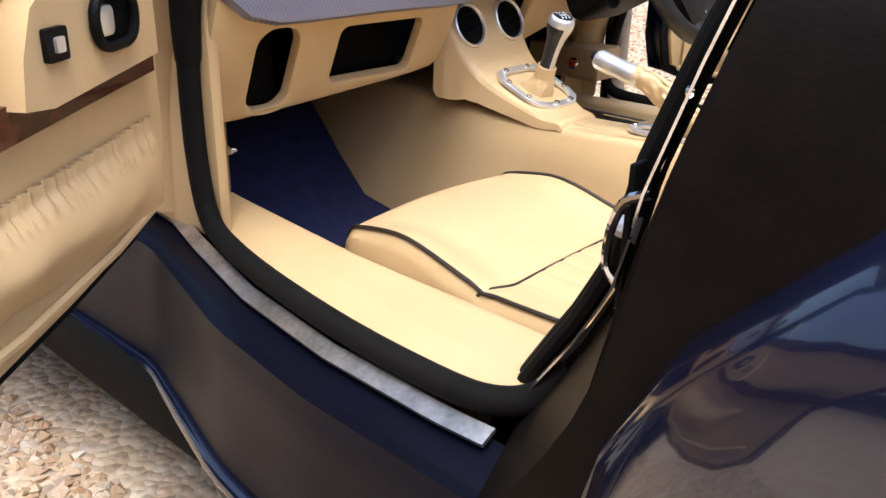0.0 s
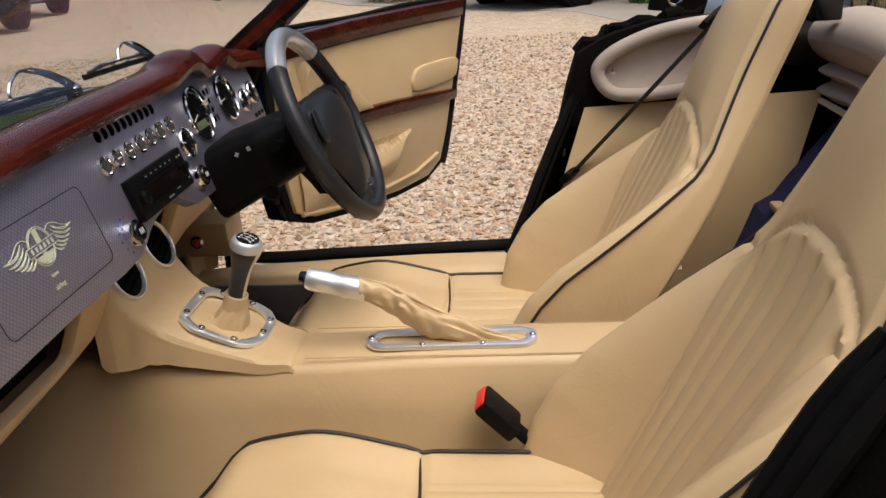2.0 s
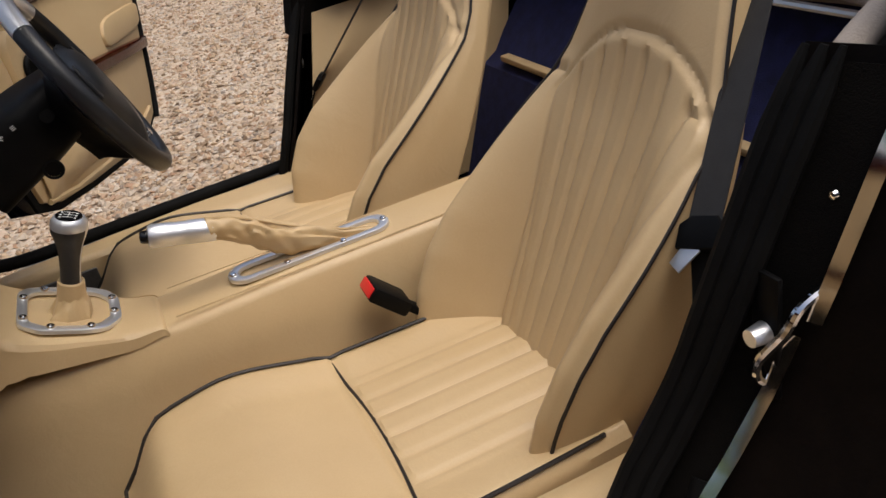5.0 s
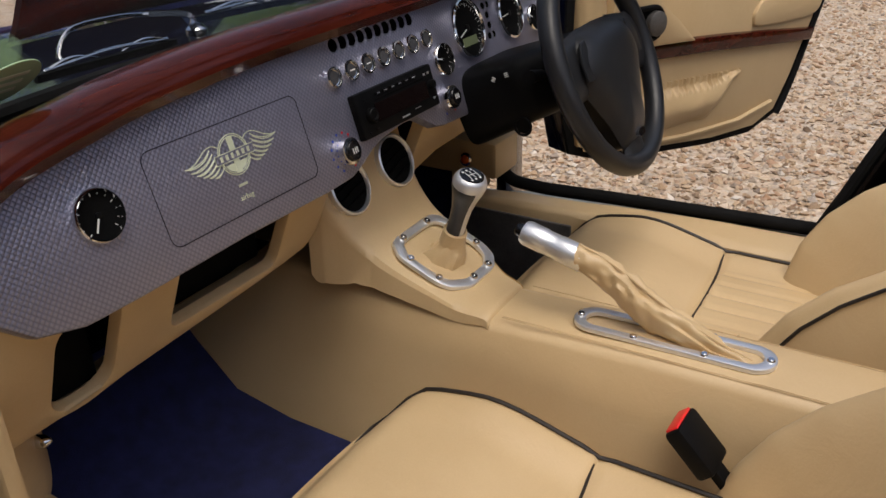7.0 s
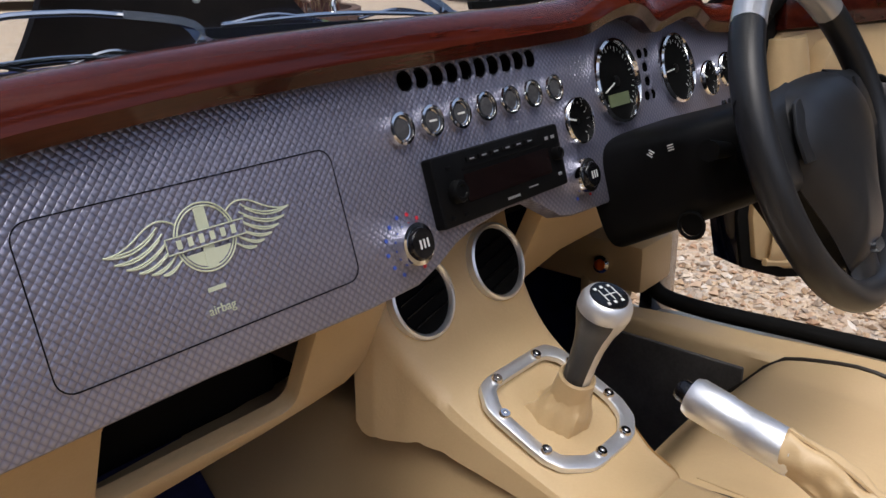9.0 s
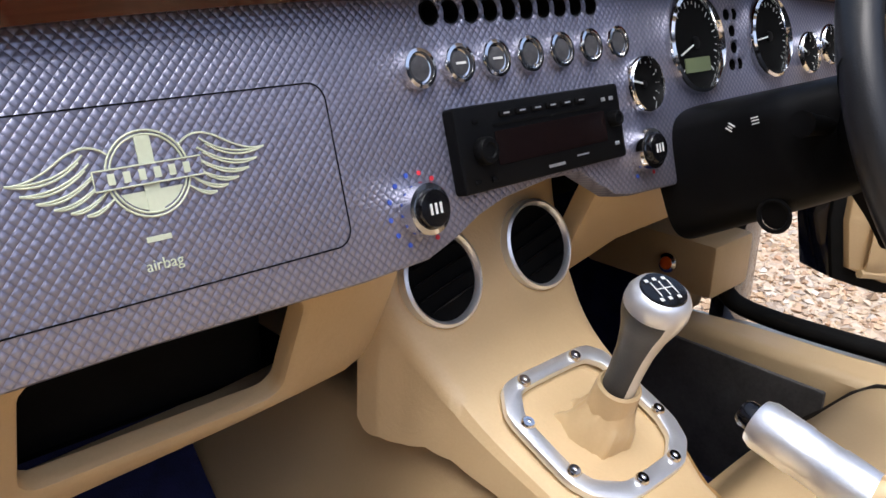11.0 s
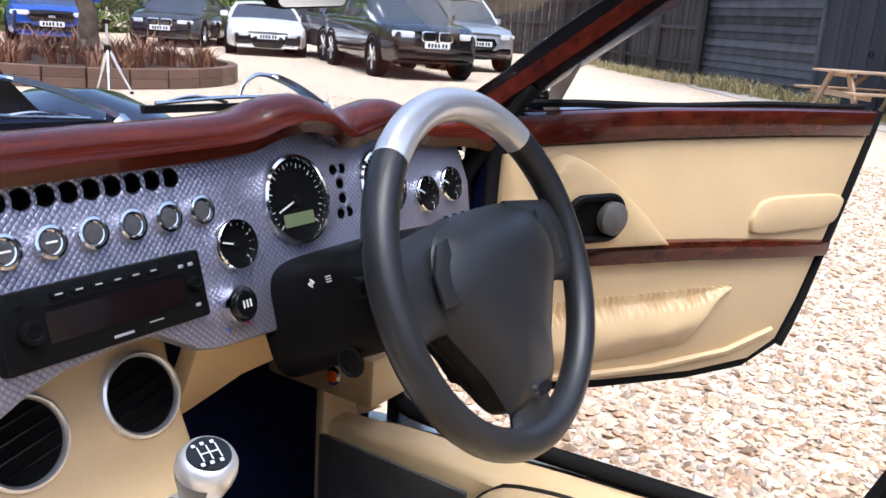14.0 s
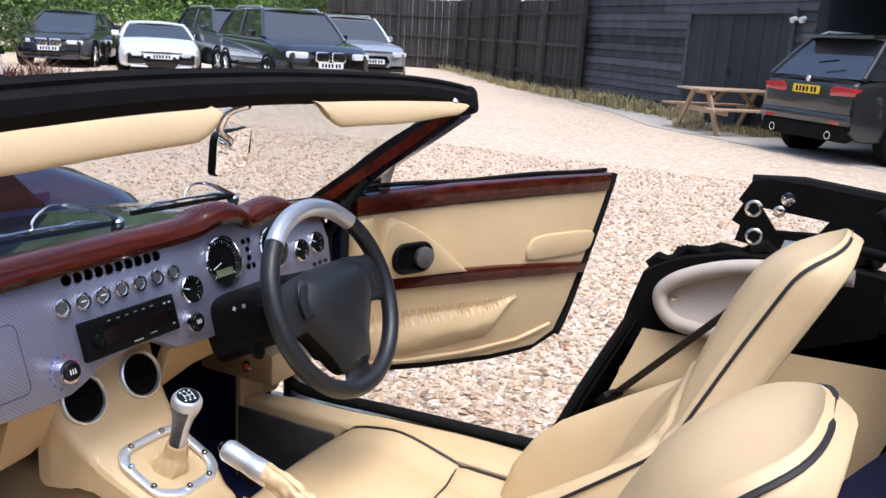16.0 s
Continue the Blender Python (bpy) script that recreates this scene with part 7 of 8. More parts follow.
# bright laurels by the shed
for k, (x, y, top, r, count) in enumerate(((6.36, -7.3, 1.42, 0.85, 9000), (4.4, -8.4, 1.42, 0.9, 8000))):
    bush = thing("laurel_bush", (x, y, 0), "rounded bright green laurel bush", "bush", "laurel bushes")
    part("stem", join(*[limb((x, y, 0), (x + 0.4 * math.cos(a), y + 0.4 * math.sin(a), top * 0.6), 0.03, 0.012, k * 7 + i) for i, a in enumerate((0.3, 1.6, 2.9, 4.1, 5.4))]), bark, bush)
    leaf_cloud("crown", [(x, y, top - r * 0.85, r, r, r * 0.85), (x + 0.3, y + 0.3, top - r * 1.1, r * 0.75, r * 0.7, r * 0.7), (x - 0.35, y - 0.1, top - r * 1.05, r * 0.7, r * 0.75, r * 0.7)], count * 2, 0.040, leaf_material("laurel leaves", [(0.0, (0.05, 0.15, 0.014)), (0.5, (0.17, 0.37, 0.035)), (1.0, (0.36, 0.58, 0.09))]) if k == 0 else bpy.data.materials["laurel leaves"], bush, "", 20 + k)

# hedge and trees behind the parked cars
hedge = leaf_cloud("hedge", [(2 + 2.0 * k, 24.5 + 0.7 * math.sin(k) - 0.03 * (k - 6) ** 2, 1.35 + 0.3 * math.sin(2.1 * k), 1.7, 1.3, 1.5 + 0.25 * math.sin(1.3 * k)) for k in range(16)], 90000, 0.085, leaf_green, None, "tall uneven green hedge behind the cars", 3, kind="stuff", category="hedge")
for k, (x, y, h, sp) in enumerate(((3.5, 27.5, 7.0, 2.6), (9.0, 28.5, 8.0, 3.0), (14.5, 27.5, 7.2, 2.8), (20.0, 26.0, 7.6, 3.0), (26.0, 24.0, 7.0, 2.8), (32.5, 22.0, 8.0, 3.4), (40.0, 20.0, 8.0, 3.4), (-2.5, 26.0, 7.0, 2.8), (47.0, 24.0, 10.0, 4.5), (54.0, 16.0, 10.0, 4.5), (44.0, 30.0, 10.0, 4.5), (36.0, 28.0, 9.0, 4.0))):
    build_tree(x, y, h, sp, 16000, 0.095, leaf_green, "broad leafy green tree behind the yard", 40 + k)

# round planter of sleepers
PC, PR = Vector((7.2, 10.6, 0)), 2.05
planter = thing("planter", PC, "round raised bed edged with brown sleepers", "planter")
NS = 26
for k in range(NS):
    a0 = 2 * math.pi * (k + 0.5) / NS
    for z, rr in ((0.07, 0.0), (0.20, 0.006)):
        part("sleeper", block(PC + Vector((PR * math.cos(a0), PR * math.sin(a0), z)), (0.14, 2 * math.pi * PR / NS - 0.006, 0.13), 0.008, pose(0, 0, 0, 0, 0, math.degrees(a0) + 2 * rng.uniform(-0.5, 0.5)), 1), sleeper, planter, smooth=False)
part("soil", lathe([(0, 0.19), (1.0, 0.21), (PR - 0.05, 0.16), (PR - 0.05, 0.0)], 40, Matrix.Translation(PC)), speckled("dark soil", (0.05, 0.032, 0.022), (0.12, 0.08, 0.055), 6, 0.95, 0.9, fine=60, distance=0.02), planter)
spots = []
for k in range(40):
    a, r = rng.uniform(0, 2 * math.pi), 1.85 * math.sqrt(rng.uniform(0.05, 1))
    spots.append((PC.x + r * math.cos(a), PC.y + r * math.sin(a), 0.18, 0.13, rng.uniform(0.6, 1.25)))
tuft_cloud("bronze_grass", spots, 46, 0.50, leaf_red, "tufts of bronze and red-brown grasses in the raised bed", 5, 0.010)
willow = thing("tree", (7.0, 10.2, 0.15), "young pale willow tree with a pollarded trunk", "tree")
wx, wy = 6.85, 10.1
limbs = [limb((wx, wy, 0.15), (wx + 0.05, wy, 0.62), 0.15, 0.135, 3), limb((wx + 0.05, wy, 0.6), (wx + 0.02, wy, 1.9), 0.13, 0.10, 4)]
crown = []
for k in range(9):
    a = 2 * math.pi * k / 9
    tip = (wx + 0.55 * math.cos(a), wy + 0.55 * math.sin(a), 1.9 + 0.3 * (k % 3))
    limbs.append(limb((wx + 0.02, wy, 1.5), tip, 0.05, 0.012, 60 + k))
    crown.append((tip[0] + 0.2 * math.cos(a), tip[1] + 0.2 * math.sin(a), tip[2] + 0.1, 0.42, 0.42, 0.45))
crown.append((wx + 0.42, wy - 0.2, 1.15, 0.30, 0.25, 0.22))
part("trunk", join(*limbs), bark, willow, "thick grey-brown trunk")
leaf_cloud("crown", crown, 9000, 0.05, leaf_pale, willow, "pale green narrow leaves", 8, 0.5)

# tripod
TP = Vector((5.95, 8.35, 0))
tripod = thing("tripod", TP, "small silver tripod standing on the gravel", "tripod")
for k, a in enumerate((-2.2, -0.75, 1.5)):
    foot = TP + Vector((0.26 * math.cos(a), 0.26 * math.sin(a), 0.0))
    hub = TP + Vector((0.02 * math.cos(a), 0.02 * math.sin(a), 0.52))
    leg = part("leg", tube([hub, hub.lerp(foot, 0.5), hub.lerp(foot, 0.5), foot + Vector((0, 0, 0.02))], [0.018, 0.017, 0.012, 0.011], 8), satin, tripod)
    part("rubber_foot", lathe([(0, 0), (0.022, 0.0), (0.018, 0.03), (0, 0.035)], 10, Matrix.Translation(foot)), rubber, leg)
part("centre_pole", tube([TP + Vector((0, 0, 0.40)), TP + Vector((0, 0, 0.82))], 0.014, 10), satin, tripod)
part("hub", lathe([(0.03, 0.48), (0.04, 0.50), (0.04, 0.56), (0.022, 0.58)], 14, Matrix.Translation(TP)), rubber, tripod)
part("head", block(TP + Vector((0, 0, 0.845)), (0.07, 0.07, 0.05), 0.008), rubber, tripod)

# dry grass along the foot of barn and fence
foot_spots = []
for k in range(170):
    u = rng.uniform(-0.3, 5.2)
    foot_spots.append((*at_barn(u, rng.uniform(0.05, 0.7) * rng.uniform(0.3, 1), 0)[:2], 0.02, 0.08, rng.uniform(0.35, 1.2)))
for k in range(150):
    w = rng.random()
    a, b = (FENCE[0], FENCE[1]) if w < 0.55 else (FENCE[1], FENCE[2])
    q = a.lerp(b, rng.random()) + Vector((-0.57, 0.82, 0)) * rng.uniform(0.08, 0.6)
    foot_spots.append((q.x, q.y, 0.01, 0.09, rng.uniform(0.3, 1.0)))
for k in range(60):
    u = rng.uniform(14.3, 18.4)
    foot_spots.append((*at_barn(u, rng.uniform(0.02, 0.3), 0)[:2], 0.02, 0.07, rng.uniform(0.3, 1.0)))
for k in range(70):
    foot_spots.append((14.6 + rng.uniform(-0.6, 0.9), 0.9 + rng.uniform(-1.1, 1.1), 0.02, 0.09, rng.uniform(0.2, 0.6)))
tuft_cloud("dry_grass", foot_spots, 22, 0.36, leaf_dry, "dry straw-coloured grass along the barn and fence", 6, 0.006)
weeds = [(*at_barn(11.35 + rng.uniform(-0.3, 0.3), rng.uniform(-0.05, 0.25), 0)[:2], 0.02, 0.1, rng.uniform(0.5, 1.3)) for k in range(14)]
tuft_cloud("weeds", weeds, 30, 0.32, leaf_green, "green weeds at the foot of the shed post", 9, 0.012)


# ---- parked vehicles ----
def paint(name, low, high, rough=0.2, metal=0.0):
    return speckled(name, low, high, 2.5, rough, 0, metal=metal, coat=1.0)


plate_white, plate_yellow = material("white plate", (0.7, 0.72, 0.75), 0.4), material("yellow plate", (0.75, 0.50, 0.03), 0.4)
lamp_clear = speckled("headlamp lens", (0.55, 0.58, 0.62), (0.78, 0.80, 0.83), 25, 0.12, 0, coat=1.0)
lamp_red = speckled("tail lamp lens", (0.30, 0.008, 0.012), (0.55, 0.02, 0.03), 25, 0.15, 0, coat=1.0)


def build_vehicle(axle, rz, paint_mat, label, category, length, width, height, belt, bonnet, cabin, wheel_r, face, front_over=0.85, yellow=False):
    """A parked car. axle is the middle of its front axle on the ground, rz its heading; bonnet is the height of its front edge;
    cabin is (screen foot, roof front, roof rear, rear foot) behind the front bumper; face names the grille."""
    M = Matrix.Translation((axle[0], axle[1], 0.0)) @ pose(0, 0, 0, 0, 0, rz) @ Matrix.Translation((0, front_over, 0))
    name = "parked_suv" if category == "SUV" else "parked_car"
    veh = thing(name, (axle[0], axle[1], 0), label, category)
    w = width / 2
    yw, yr0, yr1, yb = cabin
    sill = 0.30 if category == "SUV" else 0.20

    def station(y):
        q = y / length
        z = lerp_table([(0, bonnet - 0.10), (0.03, bonnet), (yw / length, belt), (yb / length, belt + 0.02), (1, belt - 0.04)], q)
        nar = 1 - 0.16 * (1 - smooth(0, 0.12, q)) - 0.10 * smooth(0.88, 1.0, q)
        return z, w * nar
    secs = []
    for k in range(27):
        y = length * k / 26
        z, hw = station(y)
        lo = sill + 0.06 * (1 - smooth(0, 0.05, k / 26)) + 0.1 * smooth(0.95, 1, k / 26)
        half = [(hw * 0.90, -y, lo), (hw * 0.985, -y, lo + 0.06), (hw, -y, lo + (z - lo) * 0.45), (hw * 0.985, -y, lo + (z - lo) * 0.75), (hw * 0.93, -y, z - 0.025), (hw * 0.75, -y, z + 0.005), (hw * 0.35, -y, z + 0.022), (0, -y, z + 0.025)]
        secs.append(half + [(-x, yy, zz) for x, yy, zz in half[-2::-1]])
    bm = loft(secs, 45)
    ends = [e for e in bm.edges if e.is_boundary]
    bmesh.ops.holes_fill(bm, edges=ends, sides=0)
    body = part("body", shift(bm, M), paint_mat, veh)
    # cabin: dark glass, roof panel and pillars
    rw, bw = w * 0.70, w * 0.90
    low_f, top_f, top_r, low_r = (yw, belt), (yr0, height - 0.05), (yr1, height - 0.06), (yb, belt + 0.01)
    cb = bmesh.new()
    vs = []
    for (y, z), hw in ((low_f, bw), (top_f, rw), (top_r, rw), (low_r, bw)):
        vs.append([cb.verts.new((sx * hw, -y, z)) for sx in (-1, 1)])
    for a, b in ((0, 1), (1, 2), (2, 3)):
        cb.faces.new((vs[a][0], vs[a][1], vs[b][1], vs[b][0]))
    for sx in (0, 1):
        cb.faces.new([vs[k][sx] for k in range(4)])
    part("window_glass", shift(cb, M), dark_glass, veh, "dark tinted windows", smooth=False)

    def roof(u, v):
        x = (2 * u - 1)
        y = yr0 - 0.05 + (yr1 - yr0 + 0.10) * v
        return (x * rw * 1.03, -y, height - 0.05 * abs(x) ** 3 - 0.045 * (2 * v - 1) ** 4)
    part("roof", shift(sheet(roof, 14, 14, 0.03), M), paint_mat, veh)
    for sx in (-1, 1):
        for (ya, za), (yc, zc), ra, rc in ((low_f, top_f, bw, rw), (low_r, top_r, bw, rw), ((0.5 * (yw + yb), belt), (0.5 * (yr0 + yr1), height - 0.05), bw + 0.008, rw + 0.008)):
            part("pillar", shift(tube([(sx * ra, -ya, za), (sx * (ra * 0.5 + rc * 0.5 + 0.012), -(ya + yc) / 2, (za + zc) / 2 + 0.01), (sx * rc, -yc, zc)], 0.035, 8), M), paint_mat, veh)
        mirr = M @ Matrix.Translation((sx * (w * 0.98 + 0.06), -(yw + 0.42), belt + 0.08))
        part("door_mirror", shift(block((0, 0, 0), (0.19, 0.10, 0.13), 0.035), mirr), paint_mat, veh)
        for ya in (front_over, length - (0.80 if category != "SUV" else 0.88)):
            wm = M @ Matrix.Translation((sx * (w - 0.125), -ya, wheel_r)) @ pose(0, 0, 0, 0, sx * 90, 0)
            arch = M @ Matrix.Translation((sx * (w - 0.10), -ya, wheel_r + 0.01)) @ pose(0, 0, 0, 0, sx * 90, 0)
            part("wheel_arch", lathe([(wheel_r + 0.045, -0.05), (wheel_r + 0.05, 0.112), (wheel_r + 0.015, 0.115), (wheel_r + 0.01, 0.10), (0, 0.06)], 30, arch), rubber, veh)
            tyre = part("wheel", lathe([(wheel_r * 0.68, -0.10), (wheel_r * 0.92, -0.12), (wheel_r, -0.08), (wheel_r, 0.10), (wheel_r * 0.92, 0.138), (wheel_r * 0.70, 0.132)], 32, wm), rubber, veh)
            rim = part("rim", lathe([(wheel_r * 0.70, 0.128), (wheel_r * 0.66, 0.132), (wheel_r * 0.62, 0.06), (0, 0.05)], 30, wm), gloss_black, tyre)
            for k in range(5):
                sp = wm @ pose(0, 0, 0, 0, 0, 72 * k)
                part("spoke", shift(block((wheel_r * 0.33, 0, 0.118), (wheel_r * 0.66, wheel_r * 0.13, 0.03), 0.008), sp), satin, tyre)
    # front
    fz, hw = station(0.0)

    def on_front(x, z, dy=0.02):
        return M @ Matrix.Translation((x, dy, z)) @ pose(0, 0, 0, 90, 0, 180)
    for sx in (-1, 1):
        lm = M @ Matrix.Translation((sx * hw * 0.78, -0.045, fz - 0.045)) @ pose(0, 0, 0, 90, 0, 180 - sx * 24)
        part("headlamp", slab(round_rect(hw * 0.52, 0.12 if category == "SUV" else 0.10, 0.045, 4), 0.06, lm @ Matrix.Translation((0, 0, 0.07)), 0.012), lamp_clear, veh, "clear headlamp")
        part("fog_intake", slab(round_rect(hw * 0.45, 0.14 if face != "wide" else 0.22, 0.04, 4), 0.05, on_front(sx * hw * 0.72, sill + 0.20, 0.012), 0.006), gloss_black, veh)
    if face == "twin":
        for sx in (-1, 1):
            gr = part("grille", slab(round_rect(0.30, 0.20, 0.06, 5), 0.05, on_front(sx * 0.165, fz - 0.07, 0.075), 0.01), chrome, veh, "chrome-edged twin grille")
            part("grille_mesh", slab(round_rect(0.25, 0.15, 0.045, 5), 0.01, on_front(sx * 0.165, fz - 0.07, 0.078)), gloss_black, gr)
            for k in range(7):
                part("grille_bar", shift(block((-0.10 + 0.034 * k, 0, 0.004), (0.010, 0.15, 0.008)), on_front(sx * 0.165, fz - 0.07, 0.078)), chrome, gr)
    elif face == "mouth":
        gr = part("grille", slab([(-0.52, 0.06), (-0.40, 0.13), (0.40, 0.13), (0.52, 0.06), (0.40, -0.11), (-0.40, -0.11)], 0.05, on_front(0, fz - 0.12, 0.05), 0.012), gloss_black, veh, "black mouth-shaped grille")
        part("grille_bar", shift(block((0, 0, 0.006), (0.14, 0.045, 0.01), 0.004), on_front(0, fz - 0.11, 0.05)), chrome, gr)
    else:
        gr = part("grille", slab([(-0.32, 0.11), (0.32, 0.11), (0.40, -0.02), (0.30, -0.15), (-0.30, -0.15), (-0.40, -0.02)], 0.05, on_front(0, fz - 0.20, 0.04), 0.012), gloss_black, veh, "black front grille")
    part("lower_intake", slab(round_rect(hw * 1.05, 0.12, 0.04, 4), 0.05, on_front(0, sill + 0.17, 0.018), 0.006), gloss_black, veh)
    part("bumper_lip", shift(block((0, -0.06, sill + 0.035), (hw * 1.75, 0.16, 0.05), 0.02), M), rubber if category == "SUV" else paint_mat, veh)
    pl = part("plate", slab(round_rect(0.50, 0.11, 0.008, 2), 0.012, on_front(0, sill + (0.36 if category == "SUV" else 0.27), 0.085)), plate_white, veh, "white plate with dark bars", smooth=False)
    for k in range(6):
        part("plate_bar", shift(block((-0.17 + 0.065 * k + (0.02 if k > 3 else 0), 0, 0.001), (0.038, 0.07, 0.002)), on_front(0, sill + (0.36 if category == "SUV" else 0.27), 0.085)), gloss_black, pl, smooth=False)
    part("front_panel", shift(block((0, -0.03, (sill + 0.08 + fz) / 2), (hw * 1.82, 0.07, fz - sill - 0.12), 0.03), M), paint_mat, veh)
    # rear
    rz_, rhw = station(length)
    part("tailgate", shift(block((0, -length + 0.015, (sill + 0.2 + rz_) / 2), (rhw * 1.86, 0.05, rz_ - sill - 0.22), 0.022), M), paint_mat, veh)

    def on_back(x, z, dy=0.012):
        return M @ Matrix.Translation((x, -length - dy, z)) @ pose(0, 0, 0, 90, 0, 0)
    for sx in (-1, 1):
        part("tail_lamp", slab([(sx * 0.20, -0.05), (sx * 0.22, 0.055), (-sx * 0.16, 0.085), (-sx * 0.24, 0.02), (-sx * 0.22, -0.065)][::sx], 0.10, on_back(sx * rhw * 0.74, rz_ - 0.12, 0.012), 0.012), lamp_red, veh, "red tail lamp")
        part("reflector", slab(round_rect(0.16, 0.04, 0.008, 2), 0.02, on_back(sx * rhw * 0.72, sill + 0.24, 0.06)), lamp_red, veh)
        part("exhaust", lathe([(0.05, 0.0), (0.055, 0.08), (0.045, 0.08), (0.04, 0.0)], 16, on_back(sx * rhw * 0.62, sill + 0.07, -0.02)), chrome, veh)
    part("rear_bumper", shift(block((0, -length + 0.02, sill + 0.28), (rhw * 1.98, 0.16, 0.16), 0.05), M), paint_mat, veh)
    part("rear_valance", shift(block((0, -length + 0.04, sill + 0.10), (rhw * 1.85, 0.14, 0.22), 0.04), M), rubber, veh)
    bz = rz_ - 0.12
    pl = part("plate", slab(round_rect(0.50, 0.11, 0.008, 2), 0.012, on_back(0, bz, 0.045)), plate_yellow if yellow else plate_white, veh, "plate with dark bars", smooth=False)
    for k in range(6):
        part("plate_bar", shift(block((-0.17 + 0.065 * k + (0.02 if k > 3 else 0), 0, 0.001), (0.038, 0.07, 0.002)), on_back(0, bz, 0.045)), gloss_black, pl, smooth=False)
    part("badge", lathe([(0.04, 0), (0.035, 0.008), (0, 0.01)], 16, on_back(0, bz + 0.14, 0.03)), satin, veh)
    if category == "SUV":
        for sx in (-1, 1):
            part("roof_rail", shift(tube([(sx * rw * 0.92, -yr0 - 0.15, height - 0.03), (sx * rw * 0.92, -yr0 - 0.3, height + 0.025), (sx * rw * 0.92, -yr1 + 0.2, height + 0.025), (sx * rw * 0.92, -yr1 + 0.05, height - 0.03)], 0.016, 8), M), satin, veh)
        part("spoiler", shift(block((0, -yr1 - 0.10, height - 0.045), (rw * 1.9, 0.26, 0.045), 0.018), M), paint_mat, veh)
        part("rear_wiper", shift(tube([(0, -(yr1 + yb) / 2 - 0.20, belt + 0.20), (0.30, -(yr1 + yb) / 2 - 0.16, belt + 0.24)], 0.012, 6), M), rubber, veh)
    return veh


black_paint = paint("black car paint", (0.006, 0.006, 0.007), (0.010, 0.009, 0.010), 0.15)
grey_paint = paint("dark grey metallic", (0.035, 0.036, 0.038), (0.055, 0.056, 0.058), 0.28, 0.5)
white_paint = paint("white car paint", (0.74, 0.76, 0.78), (0.80, 0.82, 0.84), 0.2)
blue_paint = paint("bright blue car paint", (0.008, 0.055, 0.32), (0.012, 0.075, 0.42), 0.2, 0.2)
silver_car = paint("silver car paint", (0.38, 0.40, 0.42), (0.46, 0.48, 0.50), 0.28, 0.5)
SUV = dict(category="SUV", length=4.7, width=1.93, height=1.70, belt=1.10, bonnet=0.98, wheel_r=0.375)
LOW = dict(category="car", length=4.4, width=1.90, height=1.25, belt=0.86, bonnet=0.66, wheel_r=0.335)
MID = dict(category="car", length=4.6, width=1.82, height=1.42, belt=0.94, bonnet=0.78, wheel_r=0.33)
suv_cab, low_cab, mid_cab = (1.35, 2.05, 4.15, 4.62), (1.25, 1.95, 2.75, 3.75), (1.35, 2.05, 3.25, 4.10)
# the grey one stands tail-out before the open shed
build_vehicle((12.45 + 0.707 * 2.9, -0.95 - 0.707 * 2.9), -135, grey_paint, "dark grey SUV parked tail-out before the open shed", cabin=suv_cab, face="twin", yellow=True, **SUV)
build_vehicle((13.33, 9.0), 146, black_paint, "glossy black SUV with a chrome twin grille parked on gravel", cabin=suv_cab, face="twin", **SUV)
build_vehicle((16.0, 12.6), 150, grey_paint, "dark grey SUV parked behind the black one", cabin=suv_cab, face="plain", **SUV)
build_vehicle((17.1, 10.2), 140, silver_car, "silver grey SUV parked beside the black one", cabin=suv_cab, face="plain", **SUV)
build_vehicle((14.9, 14.7), 138, white_paint, "low white sports car parked on gravel", cabin=low_cab, face="wide", **LOW)
build_vehicle((16.2, 18.9), 138, black_paint, "dark saloon parked behind the white car", cabin=mid_cab, face="plain", **MID)
build_vehicle((14.6, 17.9), 126, grey_paint, "dark grey saloon parked before the hedge", cabin=mid_cab, face="twin", **MID)
build_vehicle((11.3, 17.9), 147, blue_paint, "bright blue coupe parked before the hedge", cabin=(1.55, 2.25, 3.0, 4.1), face="mouth", category="car", length=4.7, width=1.9, height=1.38, belt=0.95, bonnet=0.84, wheel_r=0.35)
build_vehicle((7.6, 18.3), 152, white_paint, "white hatchback parked before the hedge", cabin=(1.1, 1.8, 3.5, 4.1), face="plain", category="car", length=4.2, width=1.78, height=1.46, belt=0.95, bonnet=0.80, wheel_r=0.32)


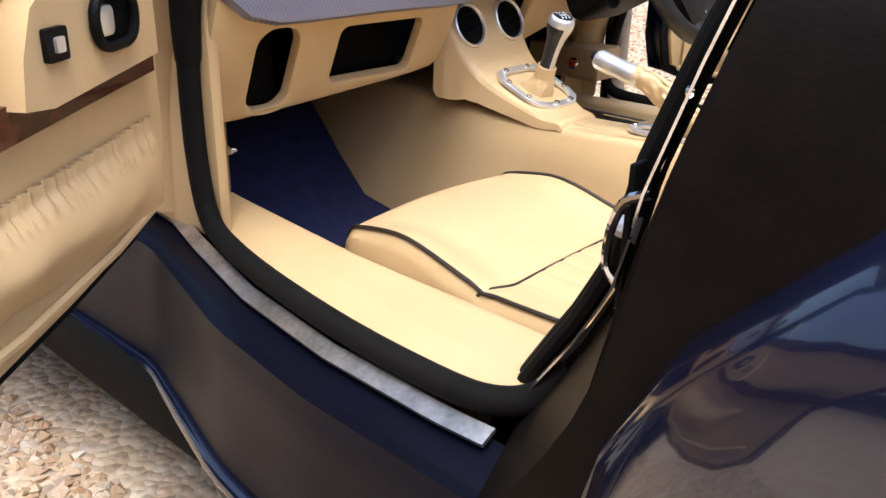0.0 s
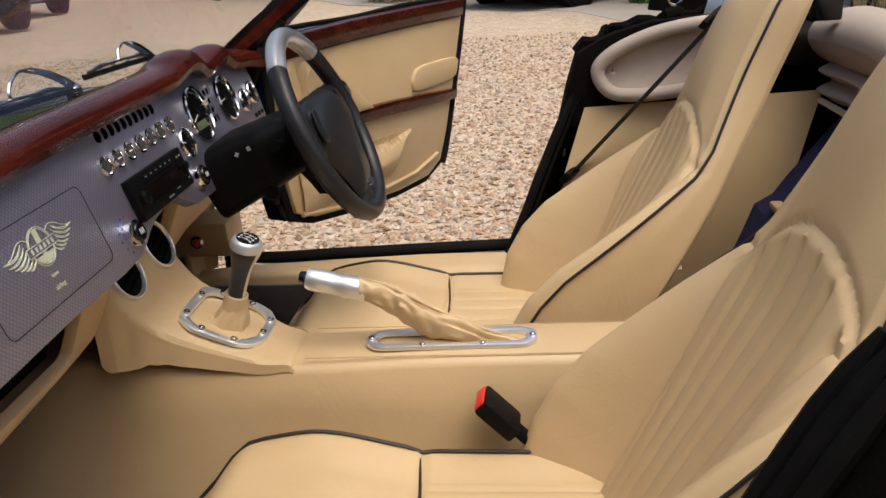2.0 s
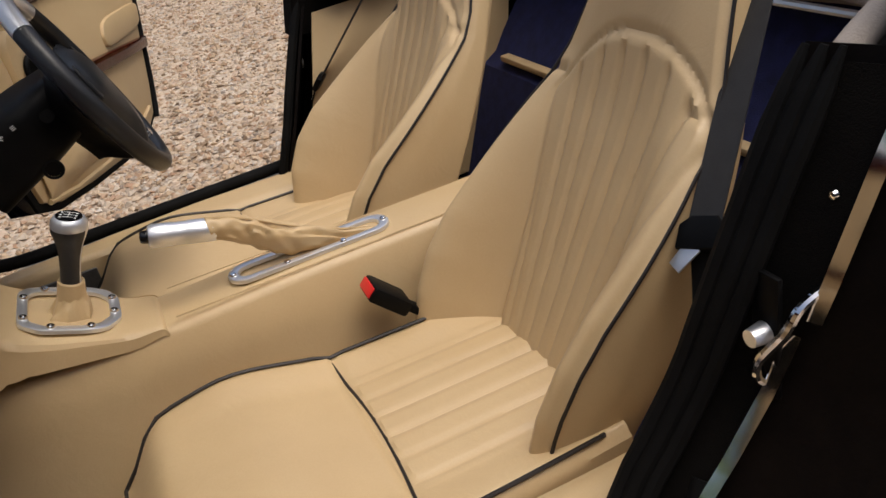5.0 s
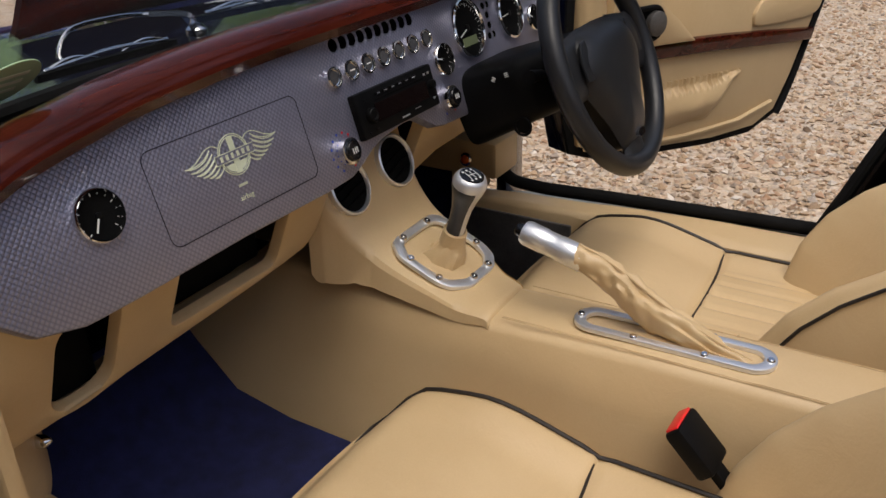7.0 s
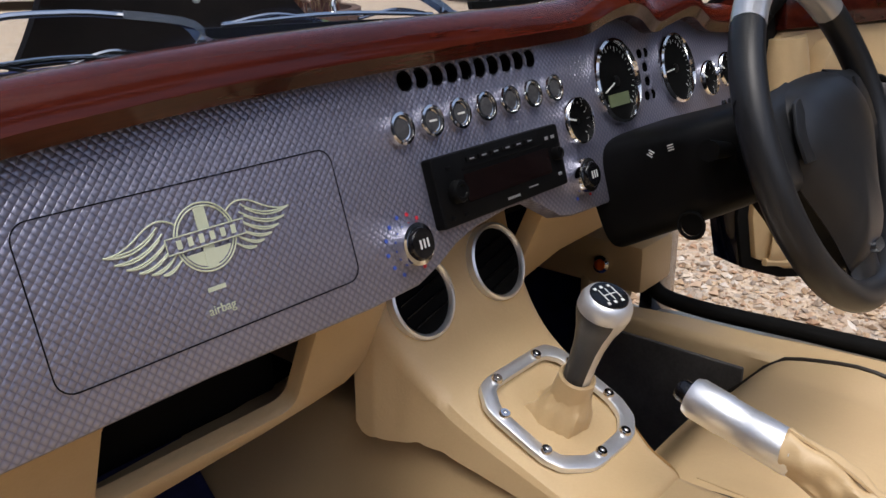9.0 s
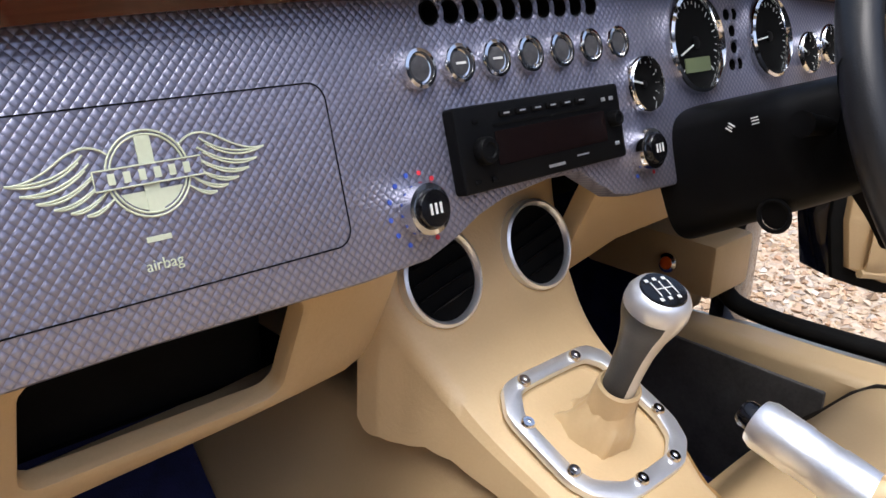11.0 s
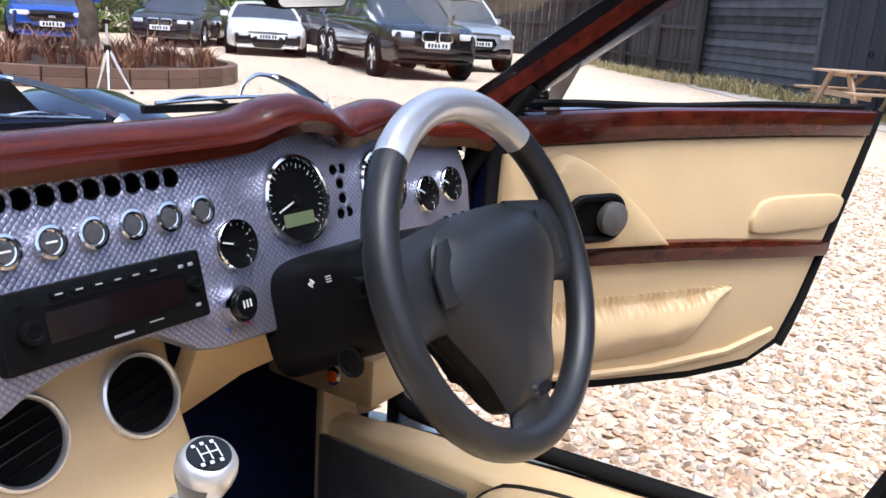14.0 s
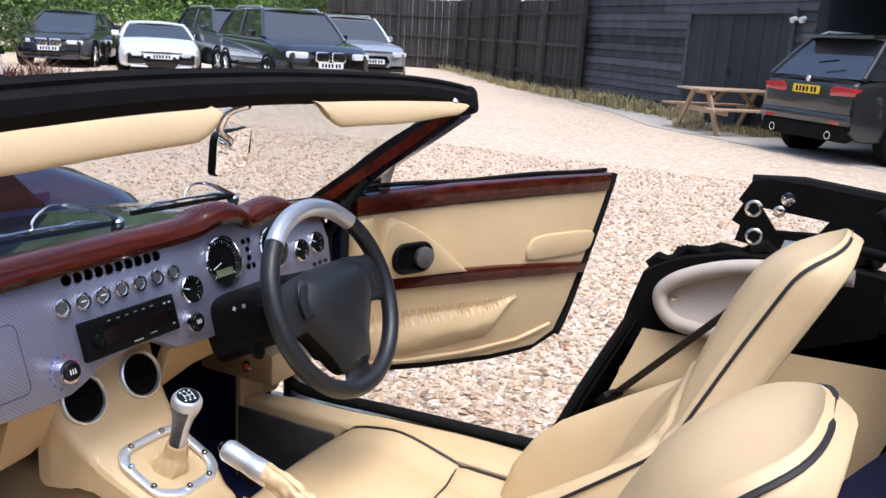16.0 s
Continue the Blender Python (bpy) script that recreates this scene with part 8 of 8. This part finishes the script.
# ---- loose gravel ----
def gravel_patch(name, count, seed, place, smin, smax):
    g = np.random.default_rng(seed)
    base = np.array([(1, 0, 0), (-1, 0, 0), (0, 1, 0), (0, -1, 0), (0, 0, 1), (0, 0, -1)], float)
    tris = np.array([(0, 2, 4), (2, 1, 4), (1, 3, 4), (3, 0, 4), (2, 0, 5), (1, 2, 5), (3, 1, 5), (0, 3, 5)])
    xy = place(g, count)
    s = smin + (smax - smin) * g.random(count) ** 2.2
    v = base[None] * (1 + 0.35 * (g.random((count, 6, 1)) - 0.5)) * np.stack([np.ones(count), 0.6 + 0.4 * g.random(count), 0.4 + 0.35 * g.random(count)], 1)[:, None] * s[:, None, None]
    v += 0.2 * s[:, None, None] * g.normal(size=(count, 6, 3)) * 0.6
    a, tilt = g.random(count) * 2 * math.pi, (g.random(count) - 0.5) * 0.9
    ca, sa, ct, st = np.cos(a), np.sin(a), np.cos(tilt), np.sin(tilt)
    x, y, z = v[..., 0], v[..., 1], v[..., 2]
    x, z = x * ct[:, None] - z * st[:, None], x * st[:, None] + z * ct[:, None]
    x, y = x * ca[:, None] - y * sa[:, None], x * sa[:, None] + y * ca[:, None]
    hz = np.array([ground_height(p, q) for p, q in xy])
    v = np.stack([x + xy[:, :1], y + xy[:, 1:], z + (hz + s * 0.25)[:, None]], 2).reshape(-1, 3)
    f = (np.arange(count)[:, None, None] * 6 + tris[None]).reshape(-1, 3)
    me = bpy.data.meshes.new(name)
    me.from_pydata(v.tolist(), [], f.tolist())
    me.materials.append(gravel_stone)
    return tagged(new(name, me), "loose rounded brown and cream gravel stones", "gravel", kind="stuff")


def right_side(g, n):
    r = g.random(n) ** 1.9 * 8.0
    spread = (g.random(n) - 0.5) * (5.2 + 0.9 * r) + g.normal(size=n) * (0.3 + 0.16 * r)     # thinning out at the edges
    return np.stack([0.72 + r, -0.1 + spread], 1)


def left_side(g, n):
    return np.stack([-0.68 - 1.5 * g.random(n) ** 1.3, -1.4 + 2.6 * g.random(n)], 1)


gravel_patch("loose_gravel", 92000, 31, right_side, 0.007, 0.024)
gravel_patch("loose_gravel", 9000, 32, left_side, 0.007, 0.020)
